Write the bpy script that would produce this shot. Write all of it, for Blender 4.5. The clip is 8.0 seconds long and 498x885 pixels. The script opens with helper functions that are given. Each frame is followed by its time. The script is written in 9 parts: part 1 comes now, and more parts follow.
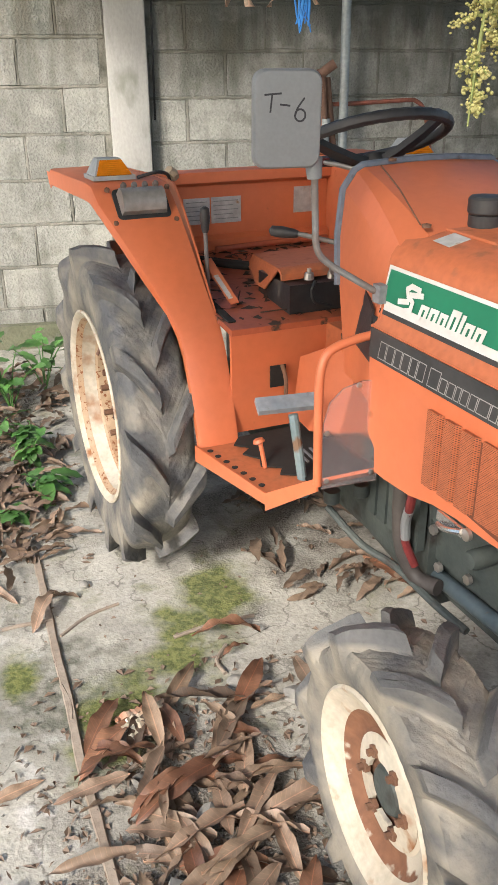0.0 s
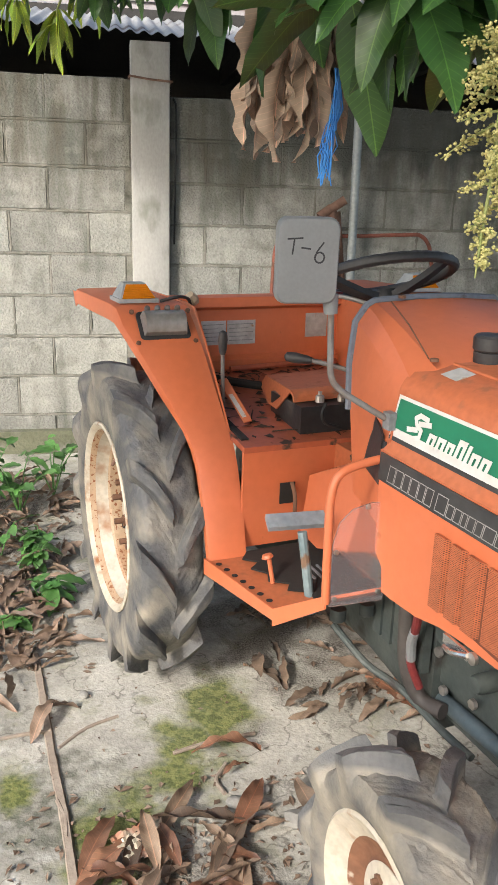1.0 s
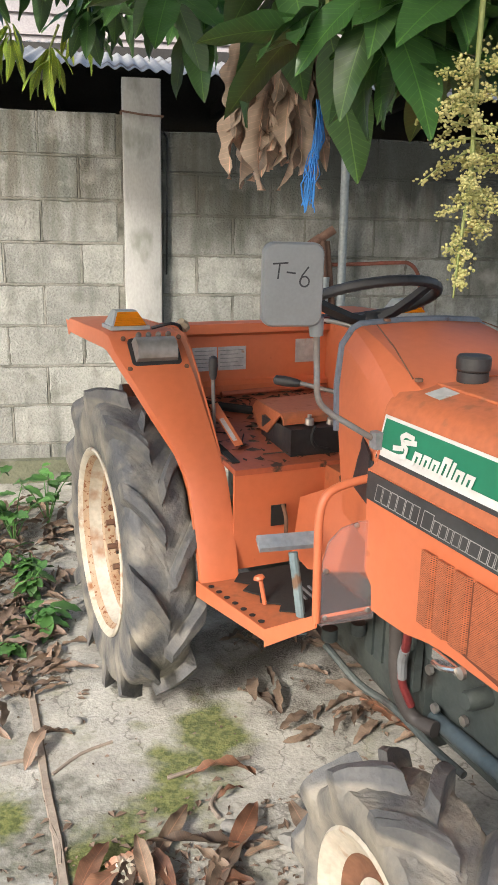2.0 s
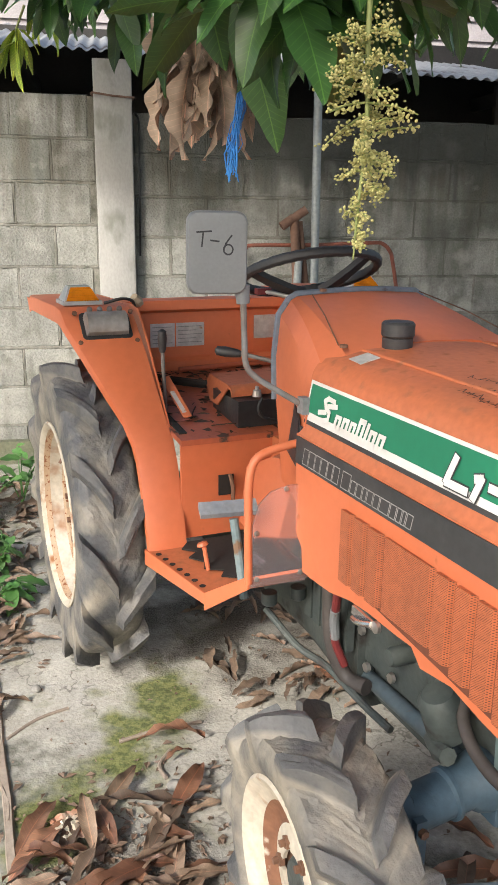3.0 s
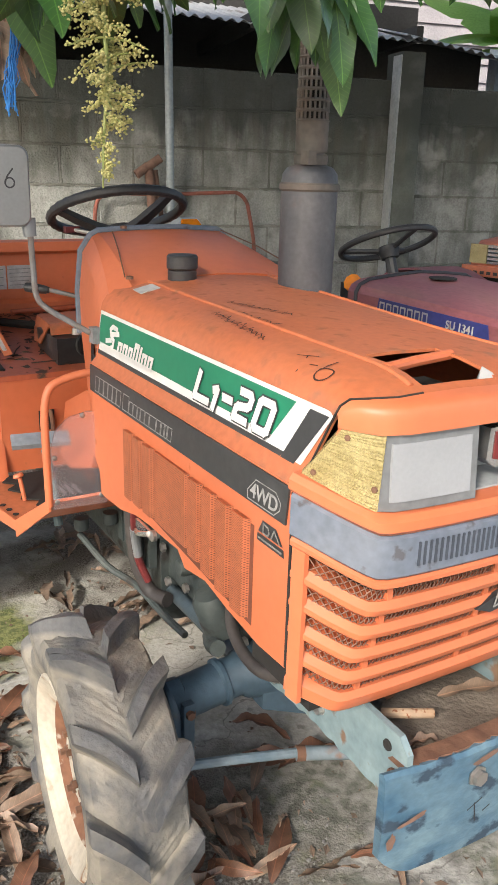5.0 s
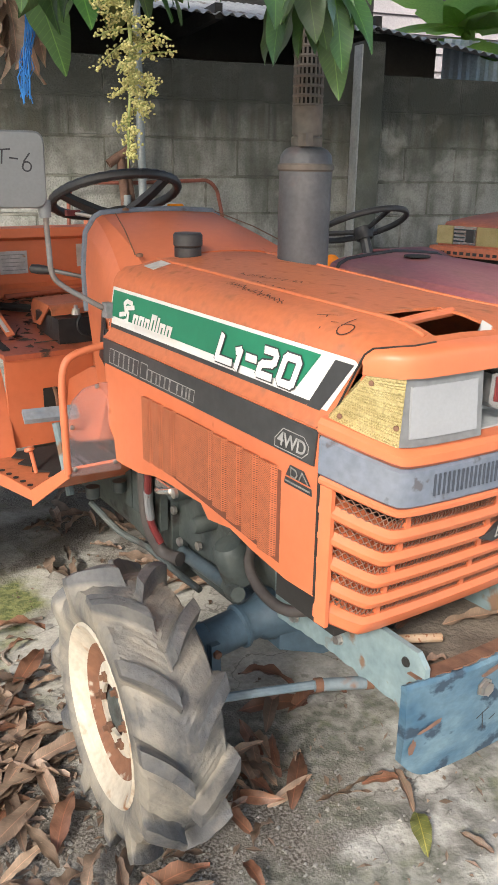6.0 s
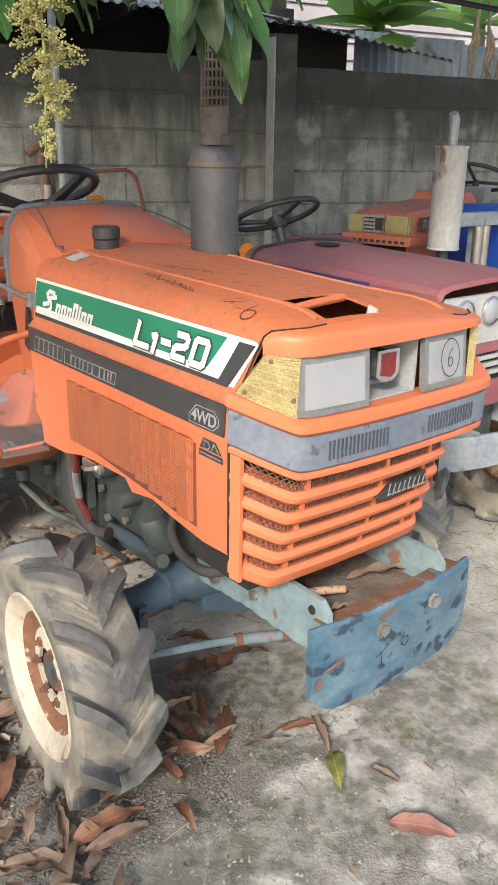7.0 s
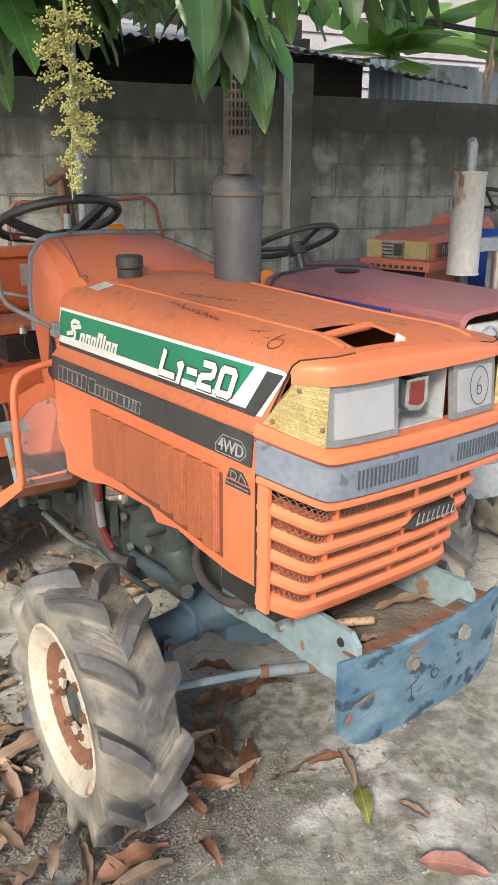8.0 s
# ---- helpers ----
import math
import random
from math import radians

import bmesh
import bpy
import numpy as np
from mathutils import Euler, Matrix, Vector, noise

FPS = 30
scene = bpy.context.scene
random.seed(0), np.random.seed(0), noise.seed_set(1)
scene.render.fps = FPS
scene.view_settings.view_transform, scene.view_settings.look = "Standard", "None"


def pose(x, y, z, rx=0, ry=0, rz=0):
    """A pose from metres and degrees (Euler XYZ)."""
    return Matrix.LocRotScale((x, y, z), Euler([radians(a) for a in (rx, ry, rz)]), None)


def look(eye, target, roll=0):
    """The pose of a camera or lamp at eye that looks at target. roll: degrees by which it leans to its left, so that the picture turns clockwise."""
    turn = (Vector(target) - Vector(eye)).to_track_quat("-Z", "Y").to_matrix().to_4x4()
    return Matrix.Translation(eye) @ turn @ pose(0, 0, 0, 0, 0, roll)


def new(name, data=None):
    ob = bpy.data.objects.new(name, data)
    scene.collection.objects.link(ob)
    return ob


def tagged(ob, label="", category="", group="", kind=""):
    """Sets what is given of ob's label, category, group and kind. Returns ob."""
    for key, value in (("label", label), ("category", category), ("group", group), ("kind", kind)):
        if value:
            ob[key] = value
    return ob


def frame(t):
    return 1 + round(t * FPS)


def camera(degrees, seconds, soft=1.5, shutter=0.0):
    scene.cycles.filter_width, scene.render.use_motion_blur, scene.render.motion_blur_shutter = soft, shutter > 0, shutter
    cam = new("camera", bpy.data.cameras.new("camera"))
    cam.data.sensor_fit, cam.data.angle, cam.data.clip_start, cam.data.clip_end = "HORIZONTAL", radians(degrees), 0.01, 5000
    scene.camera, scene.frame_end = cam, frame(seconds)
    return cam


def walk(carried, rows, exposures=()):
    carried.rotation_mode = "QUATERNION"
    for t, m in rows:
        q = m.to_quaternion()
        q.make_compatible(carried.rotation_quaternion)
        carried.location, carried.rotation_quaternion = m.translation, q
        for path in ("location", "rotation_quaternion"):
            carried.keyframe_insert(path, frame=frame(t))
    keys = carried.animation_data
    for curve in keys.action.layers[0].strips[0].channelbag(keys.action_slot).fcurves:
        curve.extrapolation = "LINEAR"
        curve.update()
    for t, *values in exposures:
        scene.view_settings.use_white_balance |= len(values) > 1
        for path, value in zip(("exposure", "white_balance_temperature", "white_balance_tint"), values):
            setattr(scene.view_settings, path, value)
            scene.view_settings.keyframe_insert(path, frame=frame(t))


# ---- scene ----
cam = camera(34.3, 8.0, 1.1)
PATH = [
    (0, (0.382, -4.641, 1.451), (0.689, -2.854, 0.608), -0.4),
    (0.5, (0.37, -4.675, 1.483), (0.705, -2.816, 0.826), 1.8),
    (1, (0.344, -4.688, 1.489), (0.666, -2.805, 0.898), 1.7),
    (1.2, (0.327, -4.692, 1.481), (0.649, -2.796, 0.933), 1.8),
    (2.5, (0.405, -4.755, 1.477), (0.742, -2.853, 0.958), 0.7),
    (3, (0.493, -4.802, 1.446), (0.824, -2.907, 0.898), 0.7),
    (3.5, (0.584, -4.884, 1.405), (0.903, -3.004, 0.802), 1.1),
    (3.6, (0.593, -4.906, 1.399), (0.916, -3.03, 0.784), 1.5),
    (4, (0.672, -4.928, 1.398), (1.062, -3.081, 0.738), 2.6),
    (4.5, (0.706, -4.958, 1.419), (1.231, -3.141, 0.769), 2.7),
    (5, (0.708, -4.987, 1.41), (1.266, -3.175, 0.772), 1.6),
    (5.2, (0.711, -4.995, 1.399), (1.282, -3.187, 0.762), 1.6),
    (6.3, (0.493, -5.143, 1.387), (1.204, -3.398, 0.714), 0.6),
    (6.5, (0.481, -5.175, 1.399), (1.237, -3.455, 0.714), 0.6),
    (7, (0.525, -5.249, 1.417), (1.331, -3.551, 0.734), 0.9),
    (7.5, (0.534, -5.253, 1.424), (1.331, -3.535, 0.779), 0.6),
    (8, (0.511, -5.224, 1.423), (1.291, -3.493, 0.795), 0.3),
]
walk(cam, [(t, look(eye, target, roll)) for t, eye, target, roll in PATH])


# ---- light ----
SUN_ELEV, SUN_AZ = 33.0, 221.0      # degrees; azimuth clockwise from +y
world = bpy.data.worlds.new("sky")
scene.world = world
world.use_nodes = True
wn = world.node_tree.nodes
sky = wn.new("ShaderNodeTexSky")
sky.sky_type, sky.sun_disc = "NISHITA", False
sky.sun_elevation, sky.sun_rotation = radians(SUN_ELEV), radians(SUN_AZ)
sky.air_density, sky.dust_density, sky.ozone_density = 1.0, 3.0, 1.0
world.node_tree.links.new(sky.outputs[0], wn["Background"].inputs[0])
wn["Background"].inputs[1].default_value = 0.15
sun = new("sun", bpy.data.lights.new("sun", "SUN"))
sun.data.energy, sun.data.angle, sun.data.color = 2.25, radians(10), (1.0, 0.95, 0.88)
_a, _e = radians(SUN_AZ), radians(SUN_ELEV)
sun.matrix_world = look((4 * math.sin(_a) * math.cos(_e), 4 * math.cos(_a) * math.cos(_e), 4 * math.sin(_e)), (0, 0, 0))
scene.view_settings.exposure = 1.02


# ---- materials ----
def material(name, base, second=None, rough=0.6, metal=0.0, scale=8.0, amount=0.5, fine=60.0, bump=0.1, dirt=None,
             dirt_at=0.55, dirt_scale=5.0, dirt_soft=0.12, spec=0.5, stretch=(1, 1, 1), rand=0.0, seed=0.0, alpha=1.0, fine_amt=0.35):
    """Two colours mixed by broad noise, fine grain, and patches of dirt, rust or wear on top."""
    m = bpy.data.materials.new(name)
    m.use_nodes = True
    n, l = m.node_tree.nodes, m.node_tree.links
    b = n["Principled BSDF"]
    b.inputs["Roughness"].default_value, b.inputs["Metallic"].default_value = rough, metal
    b.inputs["Specular IOR Level"].default_value = spec
    co = n.new("ShaderNodeTexCoord")
    mp = n.new("ShaderNodeMapping")
    mp.inputs["Scale"].default_value = stretch
    mp.inputs["Location"].default_value = (seed, seed * 1.7, seed * 0.6)
    l.new(co.outputs["Object"], mp.inputs["Vector"])
    vec = mp.outputs[0]
    if rand:
        info = n.new("ShaderNodeObjectInfo")
        sh = n.new("ShaderNodeVectorMath")
        sh.operation = "MULTIPLY_ADD"
        cx = n.new("ShaderNodeCombineXYZ")
        for i in range(3):
            l.new(info.outputs["Random"], cx.inputs[i])
        l.new(cx.outputs[0], sh.inputs[0])
        sh.inputs[1].default_value = (37, 53, 29)
        l.new(vec, sh.inputs[2])
        vec = sh.outputs[0]

    def noise_tex(sc, detail=6):
        t = n.new("ShaderNodeTexNoise")
        t.inputs["Scale"].default_value, t.inputs["Detail"].default_value = sc, detail
        l.new(vec, t.inputs["Vector"])
        return t.outputs["Fac"]

    def ramp(fac, lo, hi):
        r = n.new("ShaderNodeMapRange")
        r.inputs["From Min"].default_value, r.inputs["From Max"].default_value = lo, hi
        l.new(fac, r.inputs["Value"])
        return r.outputs[0]

    def mix(fac, a, c, mode="MIX"):
        x = n.new("ShaderNodeMix")
        x.data_type, x.blend_type = "RGBA", mode
        for sock, v in ((x.inputs[0], fac), (x.inputs[6], a), (x.inputs[7], c)):
            if isinstance(v, (tuple, list)):
                sock.default_value = (*v[:3], 1)
            elif isinstance(v, (float, int)):
                sock.default_value = v
            else:
                l.new(v, sock)
        return x.outputs[2]

    second = second or tuple(c * 0.7 for c in base)
    col = mix(ramp(noise_tex(scale), 0.5 - 0.5 * amount * 0.6, 0.5 + 0.5 * amount * 0.6 + 0.05), base, second)
    grain = noise_tex(fine, 3)
    col = mix(fine_amt, col, mix(ramp(grain, 0.3, 0.7), (0.55, 0.55, 0.55), (1.25, 1.25, 1.25)), "MULTIPLY")
    if rand:
        hv = n.new("ShaderNodeHueSaturation")
        l.new(col, hv.inputs["Color"])
        l.new(ramp(info.outputs["Random"], 0, 1), hv.inputs["Value"])
        r = hv.inputs["Value"].links[0].from_node
        r.inputs["To Min"].default_value, r.inputs["To Max"].default_value = 1 - rand, 1 + rand
        col = hv.outputs[0]
    rough_out = None
    if dirt:
        d = ramp(noise_tex(dirt_scale, 9), dirt_at, dirt_at + dirt_soft)
        col = mix(d, col, dirt)
        rr = n.new("ShaderNodeMapRange")
        rr.inputs["To Min"].default_value, rr.inputs["To Max"].default_value = rough, max(rough, 0.85)
        l.new(d, rr.inputs["Value"])
        l.new(rr.outputs[0], b.inputs["Roughness"])
    l.new(col, b.inputs["Base Color"])
    if bump:
        bp = n.new("ShaderNodeBump")
        bp.inputs["Strength"].default_value, bp.inputs["Distance"].default_value = bump, 0.01
        l.new(grain, bp.inputs["Height"])
        l.new(bp.outputs[0], b.inputs["Normal"])
    b.inputs["Alpha"].default_value = alpha
    return m


def glass(name, colour, rough=0.05, trans=1.0, alpha=1.0):
    m = bpy.data.materials.new(name)
    m.use_nodes = True
    b = m.node_tree.nodes["Principled BSDF"]
    b.inputs["Base Color"].default_value = (*colour, 1)
    b.inputs["Roughness"].default_value = rough
    b.inputs["Transmission Weight"].default_value = trans
    b.inputs["Alpha"].default_value = alpha
    return m


ORANGE = material("orange_paint", (0.575, 0.150, 0.058), (0.51, 0.148, 0.068), 0.46, scale=5, amount=0.8, fine=40, bump=0.03, fine_amt=0.12,
                  dirt=(0.36, 0.12, 0.055), dirt_at=0.70, dirt_scale=17, dirt_soft=0.07)
ORANGE_DUSTY = material("dusty_orange_paint", (0.46, 0.125, 0.046), (0.385, 0.130, 0.060), 0.55, scale=4, amount=0.9, fine=70, bump=0.04, fine_amt=0.25,
                        dirt=(0.29, 0.125, 0.070), dirt_at=0.58, dirt_scale=30, dirt_soft=0.18)
ORANGE_DIRTY = material("dirty_orange_paint", (0.43, 0.105, 0.045), (0.30, 0.082, 0.044), 0.5, scale=6, amount=0.8, fine=60, bump=0.05, fine_amt=0.25,
                        dirt=(0.060, 0.038, 0.028), dirt_at=0.63, dirt_scale=13, dirt_soft=0.05)
GREY_PLASTIC = material("grey_plastic", (0.16, 0.16, 0.17), (0.21, 0.21, 0.22), 0.5, scale=6, fine=120, bump=0.05)
BLUEGREY = material("bluegrey_trim", (0.115, 0.140, 0.185), (0.160, 0.180, 0.215), 0.5, scale=7, fine=60, bump=0.04, dirt=(0.09, 0.09, 0.10), dirt_at=0.62, dirt_scale=22, dirt_soft=0.05)
BLACK = material("black_plastic", (0.022, 0.022, 0.024), (0.035, 0.035, 0.036), 0.5, scale=9, fine=120, bump=0.05)
BLACK_STRIP = material("black_decal", (0.030, 0.032, 0.034), (0.045, 0.046, 0.047), 0.5, scale=9, bump=0.02)
GREEN = material("green_decal", (0.010, 0.16, 0.085), (0.012, 0.19, 0.10), 0.45, scale=5, bump=0.01, fine_amt=0.1)
WHITE = material("white_decal", (0.66, 0.655, 0.635), (0.57, 0.56, 0.53), 0.5, scale=12, bump=0.01, fine_amt=0.1)
PAPER = material("pale_label", (0.46, 0.46, 0.45), (0.36, 0.35, 0.335), 0.6, scale=20, bump=0.01, dirt=(0.30, 0.18, 0.11), dirt_at=0.63, dirt_scale=30)
CREAM = material("cream_rim", (0.52, 0.485, 0.405), (0.43, 0.365, 0.275), 0.5, scale=12, bump=0.05, dirt=(0.25, 0.105, 0.04), dirt_at=0.57, dirt_scale=13, dirt_soft=0.12)
RUST_RIM = material("rusty_rim", (0.42, 0.32, 0.22), (0.33, 0.19, 0.10), 0.65, scale=7, amount=0.6, bump=0.12, dirt=(0.20, 0.075, 0.03), dirt_at=0.56, dirt_scale=95, dirt_soft=0.06)
RIM_WHITE = material("pale_rim_disc", (0.50, 0.47, 0.40), (0.40, 0.335, 0.255), 0.5, scale=9, bump=0.05, dirt=(0.26, 0.12, 0.055), dirt_at=0.56, dirt_scale=9, dirt_soft=0.16)
MIRROR_GREY = material("mirror_grey", (0.190, 0.200, 0.208), (0.225, 0.235, 0.242), 0.42, scale=5, fine=150, bump=0.03, fine_amt=0.12)
ROD_BLUE = material("rod_blue_grey", (0.10, 0.145, 0.18), (0.16, 0.20, 0.225), 0.5, scale=14, bump=0.08, dirt=(0.20, 0.10, 0.06), dirt_at=0.62, dirt_scale=18)
ROD_DARK = material("dark_rod_blue_grey", (0.060, 0.088, 0.105), (0.085, 0.108, 0.120), 0.5, scale=14, bump=0.08, dirt=(0.13, 0.08, 0.055), dirt_at=0.66, dirt_scale=18)
PILLAR_DARK = material("dark_mossy_post", (0.155, 0.165, 0.145), (0.105, 0.115, 0.10), 0.92, scale=5, fine=90, bump=0.35, dirt=(0.06, 0.068, 0.055), dirt_at=0.55, dirt_scale=4, dirt_soft=0.2)
RUST = material("rust", (0.125, 0.062, 0.038), (0.20, 0.105, 0.062), 0.85, scale=18, bump=0.2)
RED_RUST = material("rusty_red_paint", (0.28, 0.085, 0.055), (0.20, 0.075, 0.05), 0.7, scale=14, bump=0.1, dirt=(0.13, 0.06, 0.04), dirt_at=0.58, dirt_scale=16)
RUST_PIPE = material("rusty_pipe", (0.145, 0.080, 0.055), (0.21, 0.12, 0.085), 0.8, scale=20, bump=0.15)
BLUE_STEEL = material("blue_axle_paint", (0.032, 0.062, 0.092), (0.050, 0.082, 0.110), 0.5, scale=9, bump=0.1, dirt=(0.10, 0.08, 0.06), dirt_at=0.64, dirt_scale=12)
BLUE_BUMPER = material("chipped_blue_paint", (0.042, 0.100, 0.158), (0.125, 0.200, 0.245), 0.40, scale=11, amount=0.5, bump=0.12, dirt=(0.026, 0.046, 0.070), dirt_at=0.57, dirt_scale=15, dirt_soft=0.06, stretch=(1, 1, 1.5))
PALE_BLUE = material("pale_blue_chassis", (0.215, 0.285, 0.295), (0.125, 0.185, 0.205), 0.55, scale=9, bump=0.12, dirt=(0.175, 0.105, 0.065), dirt_at=0.59, dirt_scale=16, dirt_soft=0.07)
ENGINE = material("engine_grey_green", (0.040, 0.052, 0.052), (0.070, 0.082, 0.076), 0.55, scale=11, bump=0.15, dirt=(0.035, 0.03, 0.027), dirt_at=0.58, dirt_scale=13)
STEEL = material("bare_steel", (0.45, 0.43, 0.41), (0.33, 0.30, 0.27), 0.35, 0.8, scale=15, bump=0.05, dirt=(0.22, 0.12, 0.07), dirt_at=0.66, dirt_scale=20)
GALV = material("galvanised_pipe", (0.31, 0.34, 0.35), (0.25, 0.28, 0.29), 0.5, 0.3, scale=14, bump=0.03)
BEZEL = material("lamp_bezel_grey", (0.20, 0.21, 0.215), (0.15, 0.155, 0.16), 0.35, 0.2, scale=14, bump=0.03)
DULL_METAL = material("tarnished_metal", (0.33, 0.31, 0.29), (0.24, 0.22, 0.20), 0.38, 0.4, scale=12, bump=0.04)
MUFFLER = material("muffler_grey", (0.050, 0.052, 0.060), (0.098, 0.098, 0.104), 0.55, scale=7, fine=90, bump=0.08, dirt=(0.13, 0.082, 0.07), dirt_at=0.66, dirt_scale=5, dirt_soft=0.1)
MUFFLER_RUST = material("muffler_shield", (0.082, 0.078, 0.070), (0.125, 0.098, 0.080), 0.75, scale=12, bump=0.1)
# near-black for soot, rubber, and the shade painted in holes and openings
NEAR_BLACK = material("near_black", (0.012, 0.011, 0.010), (0.02, 0.018, 0.016), 0.9)
DECK_DIRT = material("oily_leaf_scraps", (0.030, 0.020, 0.015), (0.075, 0.045, 0.030), 0.8, scale=20, bump=0.1)
LENS_AMBER = material("amber_lens", (0.70, 0.22, 0.01), (0.60, 0.17, 0.01), 0.2, scale=30, bump=0.1)
LENS_YELLOW = material("yellowed_reflector", (0.400, 0.335, 0.160), (0.300, 0.240, 0.100), 0.15, scale=20, amount=0.6, fine=260, bump=0.3, fine_amt=0.55)
TIN = material("bright_tin", (0.62, 0.62, 0.61), (0.48, 0.48, 0.47), 0.28, 0.35, scale=30, bump=0.03)
LENS_WHITE = material("frosted_lens", (0.315, 0.325, 0.34), (0.25, 0.257, 0.268), 0.10, scale=9, amount=0.8, fine=180, bump=0.03, fine_amt=0.08)
CHROME = material("dull_chrome", (0.66, 0.65, 0.63), (0.45, 0.45, 0.45), 0.22, 0.9, scale=14, bump=0.02)
EMBLEM_RED = material("red_enamel", (0.18, 0.02, 0.02), (0.12, 0.015, 0.015), 0.3)
PERSPEX = glass("scratched_perspex", (0.90, 0.84, 0.87), 0.10, 0.95)
INK = material("marker_ink", (0.02, 0.02, 0.025), None, 0.6, bump=0.0)
PENCIL = material("faded_ink", (0.045, 0.020, 0.015), None, 0.7, bump=0.0)
PURPLE = material("faded_purple_red", (0.225, 0.055, 0.072), (0.290, 0.140, 0.130), 0.5, scale=3.5, amount=0.9, bump=0.04, dirt=(0.25, 0.155, 0.13), dirt_at=0.54, dirt_scale=3.5, dirt_soft=0.25, stretch=(0.6, 1.4, 1.4))
WHITE_PAINT = material("aged_white_paint", (0.40, 0.40, 0.385), (0.34, 0.335, 0.32), 0.45, scale=7, bump=0.03, dirt=(0.22, 0.13, 0.08), dirt_at=0.66, dirt_scale=15)
RED_FADED = material("faded_red_paint", (0.50, 0.150, 0.075), (0.44, 0.150, 0.090), 0.55, scale=6, bump=0.05, dirt=(0.30, 0.17, 0.12), dirt_at=0.62, dirt_scale=9)
DECAL_BLUE = material("blue_decal", (0.03, 0.04, 0.17), (0.04, 0.05, 0.20), 0.5, bump=0.01)
BLUE_VIVID = material("vivid_blue_paint", (0.015, 0.08, 0.45), (0.02, 0.09, 0.38), 0.45, scale=7)
WHITE_RUSTY = material("rusting_white_pipe", (0.43, 0.43, 0.41), (0.36, 0.355, 0.34), 0.55, scale=9, bump=0.08, dirt=(0.17, 0.10, 0.08), dirt_at=0.60, dirt_scale=8, dirt_soft=0.05, stretch=(1, 1, 0.45))
GREY_BUMPER = material("scuffed_grey_paint", (0.20, 0.23, 0.265), (0.30, 0.32, 0.335), 0.5, scale=12, bump=0.08, dirt=(0.10, 0.10, 0.11), dirt_at=0.6, dirt_scale=16)
RIM_RUST = material("rusted_ring", (0.150, 0.066, 0.036), (0.225, 0.105, 0.055), 0.8, scale=14, bump=0.2, dirt=(0.46, 0.41, 0.33), dirt_at=0.53, dirt_scale=11, dirt_soft=0.05)
FOOTING = material("mossy_footing", (0.15, 0.155, 0.105), (0.085, 0.095, 0.06), 0.95, scale=6, fine=70, bump=0.6, dirt=(0.20, 0.195, 0.165), dirt_at=0.55, dirt_scale=7)
SLOT = material("slot_grey", (0.055, 0.065, 0.085), None, 0.7)
MORTAR = material("mortar", (0.245, 0.238, 0.210), (0.150, 0.150, 0.130), 0.95, scale=7, fine=70, bump=0.6, dirt=(0.07, 0.075, 0.06), dirt_at=0.58, dirt_scale=6)
PILLAR = material("concrete_post", (0.40, 0.395, 0.375), (0.31, 0.31, 0.295), 0.9, scale=5, fine=90, bump=0.15, fine_amt=0.2, dirt=(0.13, 0.14, 0.105), dirt_at=0.56, dirt_scale=5, dirt_soft=0.14, stretch=(1, 1, 0.5))
ROOF_SHEET = material("corrugated_sheet", (0.42, 0.42, 0.41), (0.28, 0.28, 0.27), 0.6, 0.2, scale=3, bump=0.1, dirt=(0.15, 0.12, 0.10), dirt_at=0.6, dirt_scale=3)
BLUE_SHEET = material("blue_white_sheet", (0.30, 0.39, 0.50), (0.52, 0.55, 0.57), 0.6, 0.1, scale=2.5, amount=0.5, bump=0.05, dirt=(0.16, 0.09, 0.06), dirt_at=0.58, dirt_scale=3)
SIDING = material("pale_siding", (0.36, 0.335, 0.345), (0.29, 0.27, 0.28), 0.7, scale=3, bump=0.05)
LEAN_TO_SHADE = material("lean_to_shade", (0.035, 0.034, 0.033), (0.05, 0.048, 0.046), 0.9, scale=3)
LEAF = material("mango_leaf", (0.035, 0.095, 0.025), (0.055, 0.125, 0.035), 0.38, scale=5, fine=40, bump=0.08, dirt=(0.30, 0.33, 0.27), dirt_at=0.74, dirt_scale=45, dirt_soft=0.03, rand=0.3, fine_amt=0.2)
LEAF_YOUNG = material("yellow_green_leaf", (0.16, 0.26, 0.03), (0.28, 0.34, 0.04), 0.45, scale=6, bump=0.05, rand=0.25, fine_amt=0.2)
LEAF_DRY = material("dry_leaf", (0.140, 0.094, 0.066), (0.255, 0.185, 0.132), 0.6, scale=7, fine=50, bump=0.15, rand=0.5, fine_amt=0.3)
LEAF_GREY = material("withered_leaf", (0.40, 0.31, 0.235), (0.23, 0.165, 0.12), 0.75, scale=9, fine=50, bump=0.15, rand=0.35, fine_amt=0.3)
TRAY_DIRT = material("tray_dirt", (0.105, 0.085, 0.065), (0.19, 0.155, 0.12), 0.95, scale=14, fine=80, bump=0.6, dirt=(0.24, 0.12, 0.06), dirt_at=0.60, dirt_scale=9)
LEAF_TAN = material("tan_dry_leaf", (0.275, 0.198, 0.136), (0.180, 0.122, 0.082), 0.55, scale=8, fine=50, bump=0.15, rand=0.3, fine_amt=0.3)
LEAF_RED = material("russet_leaf", (0.130, 0.060, 0.036), (0.225, 0.118, 0.070), 0.5, scale=7, fine=50, bump=0.12, rand=0.35)
WEED = material("weed_leaf", (0.055, 0.150, 0.035), (0.085, 0.195, 0.05), 0.5, scale=8, bump=0.05, rand=0.3)
BANANA = material("banana_leaf", (0.23, 0.41, 0.09), (0.30, 0.47, 0.13), 0.45, scale=3, bump=0.05)
BARK = material("bark", (0.075, 0.06, 0.045), (0.11, 0.09, 0.07), 0.9, scale=14, bump=0.5)
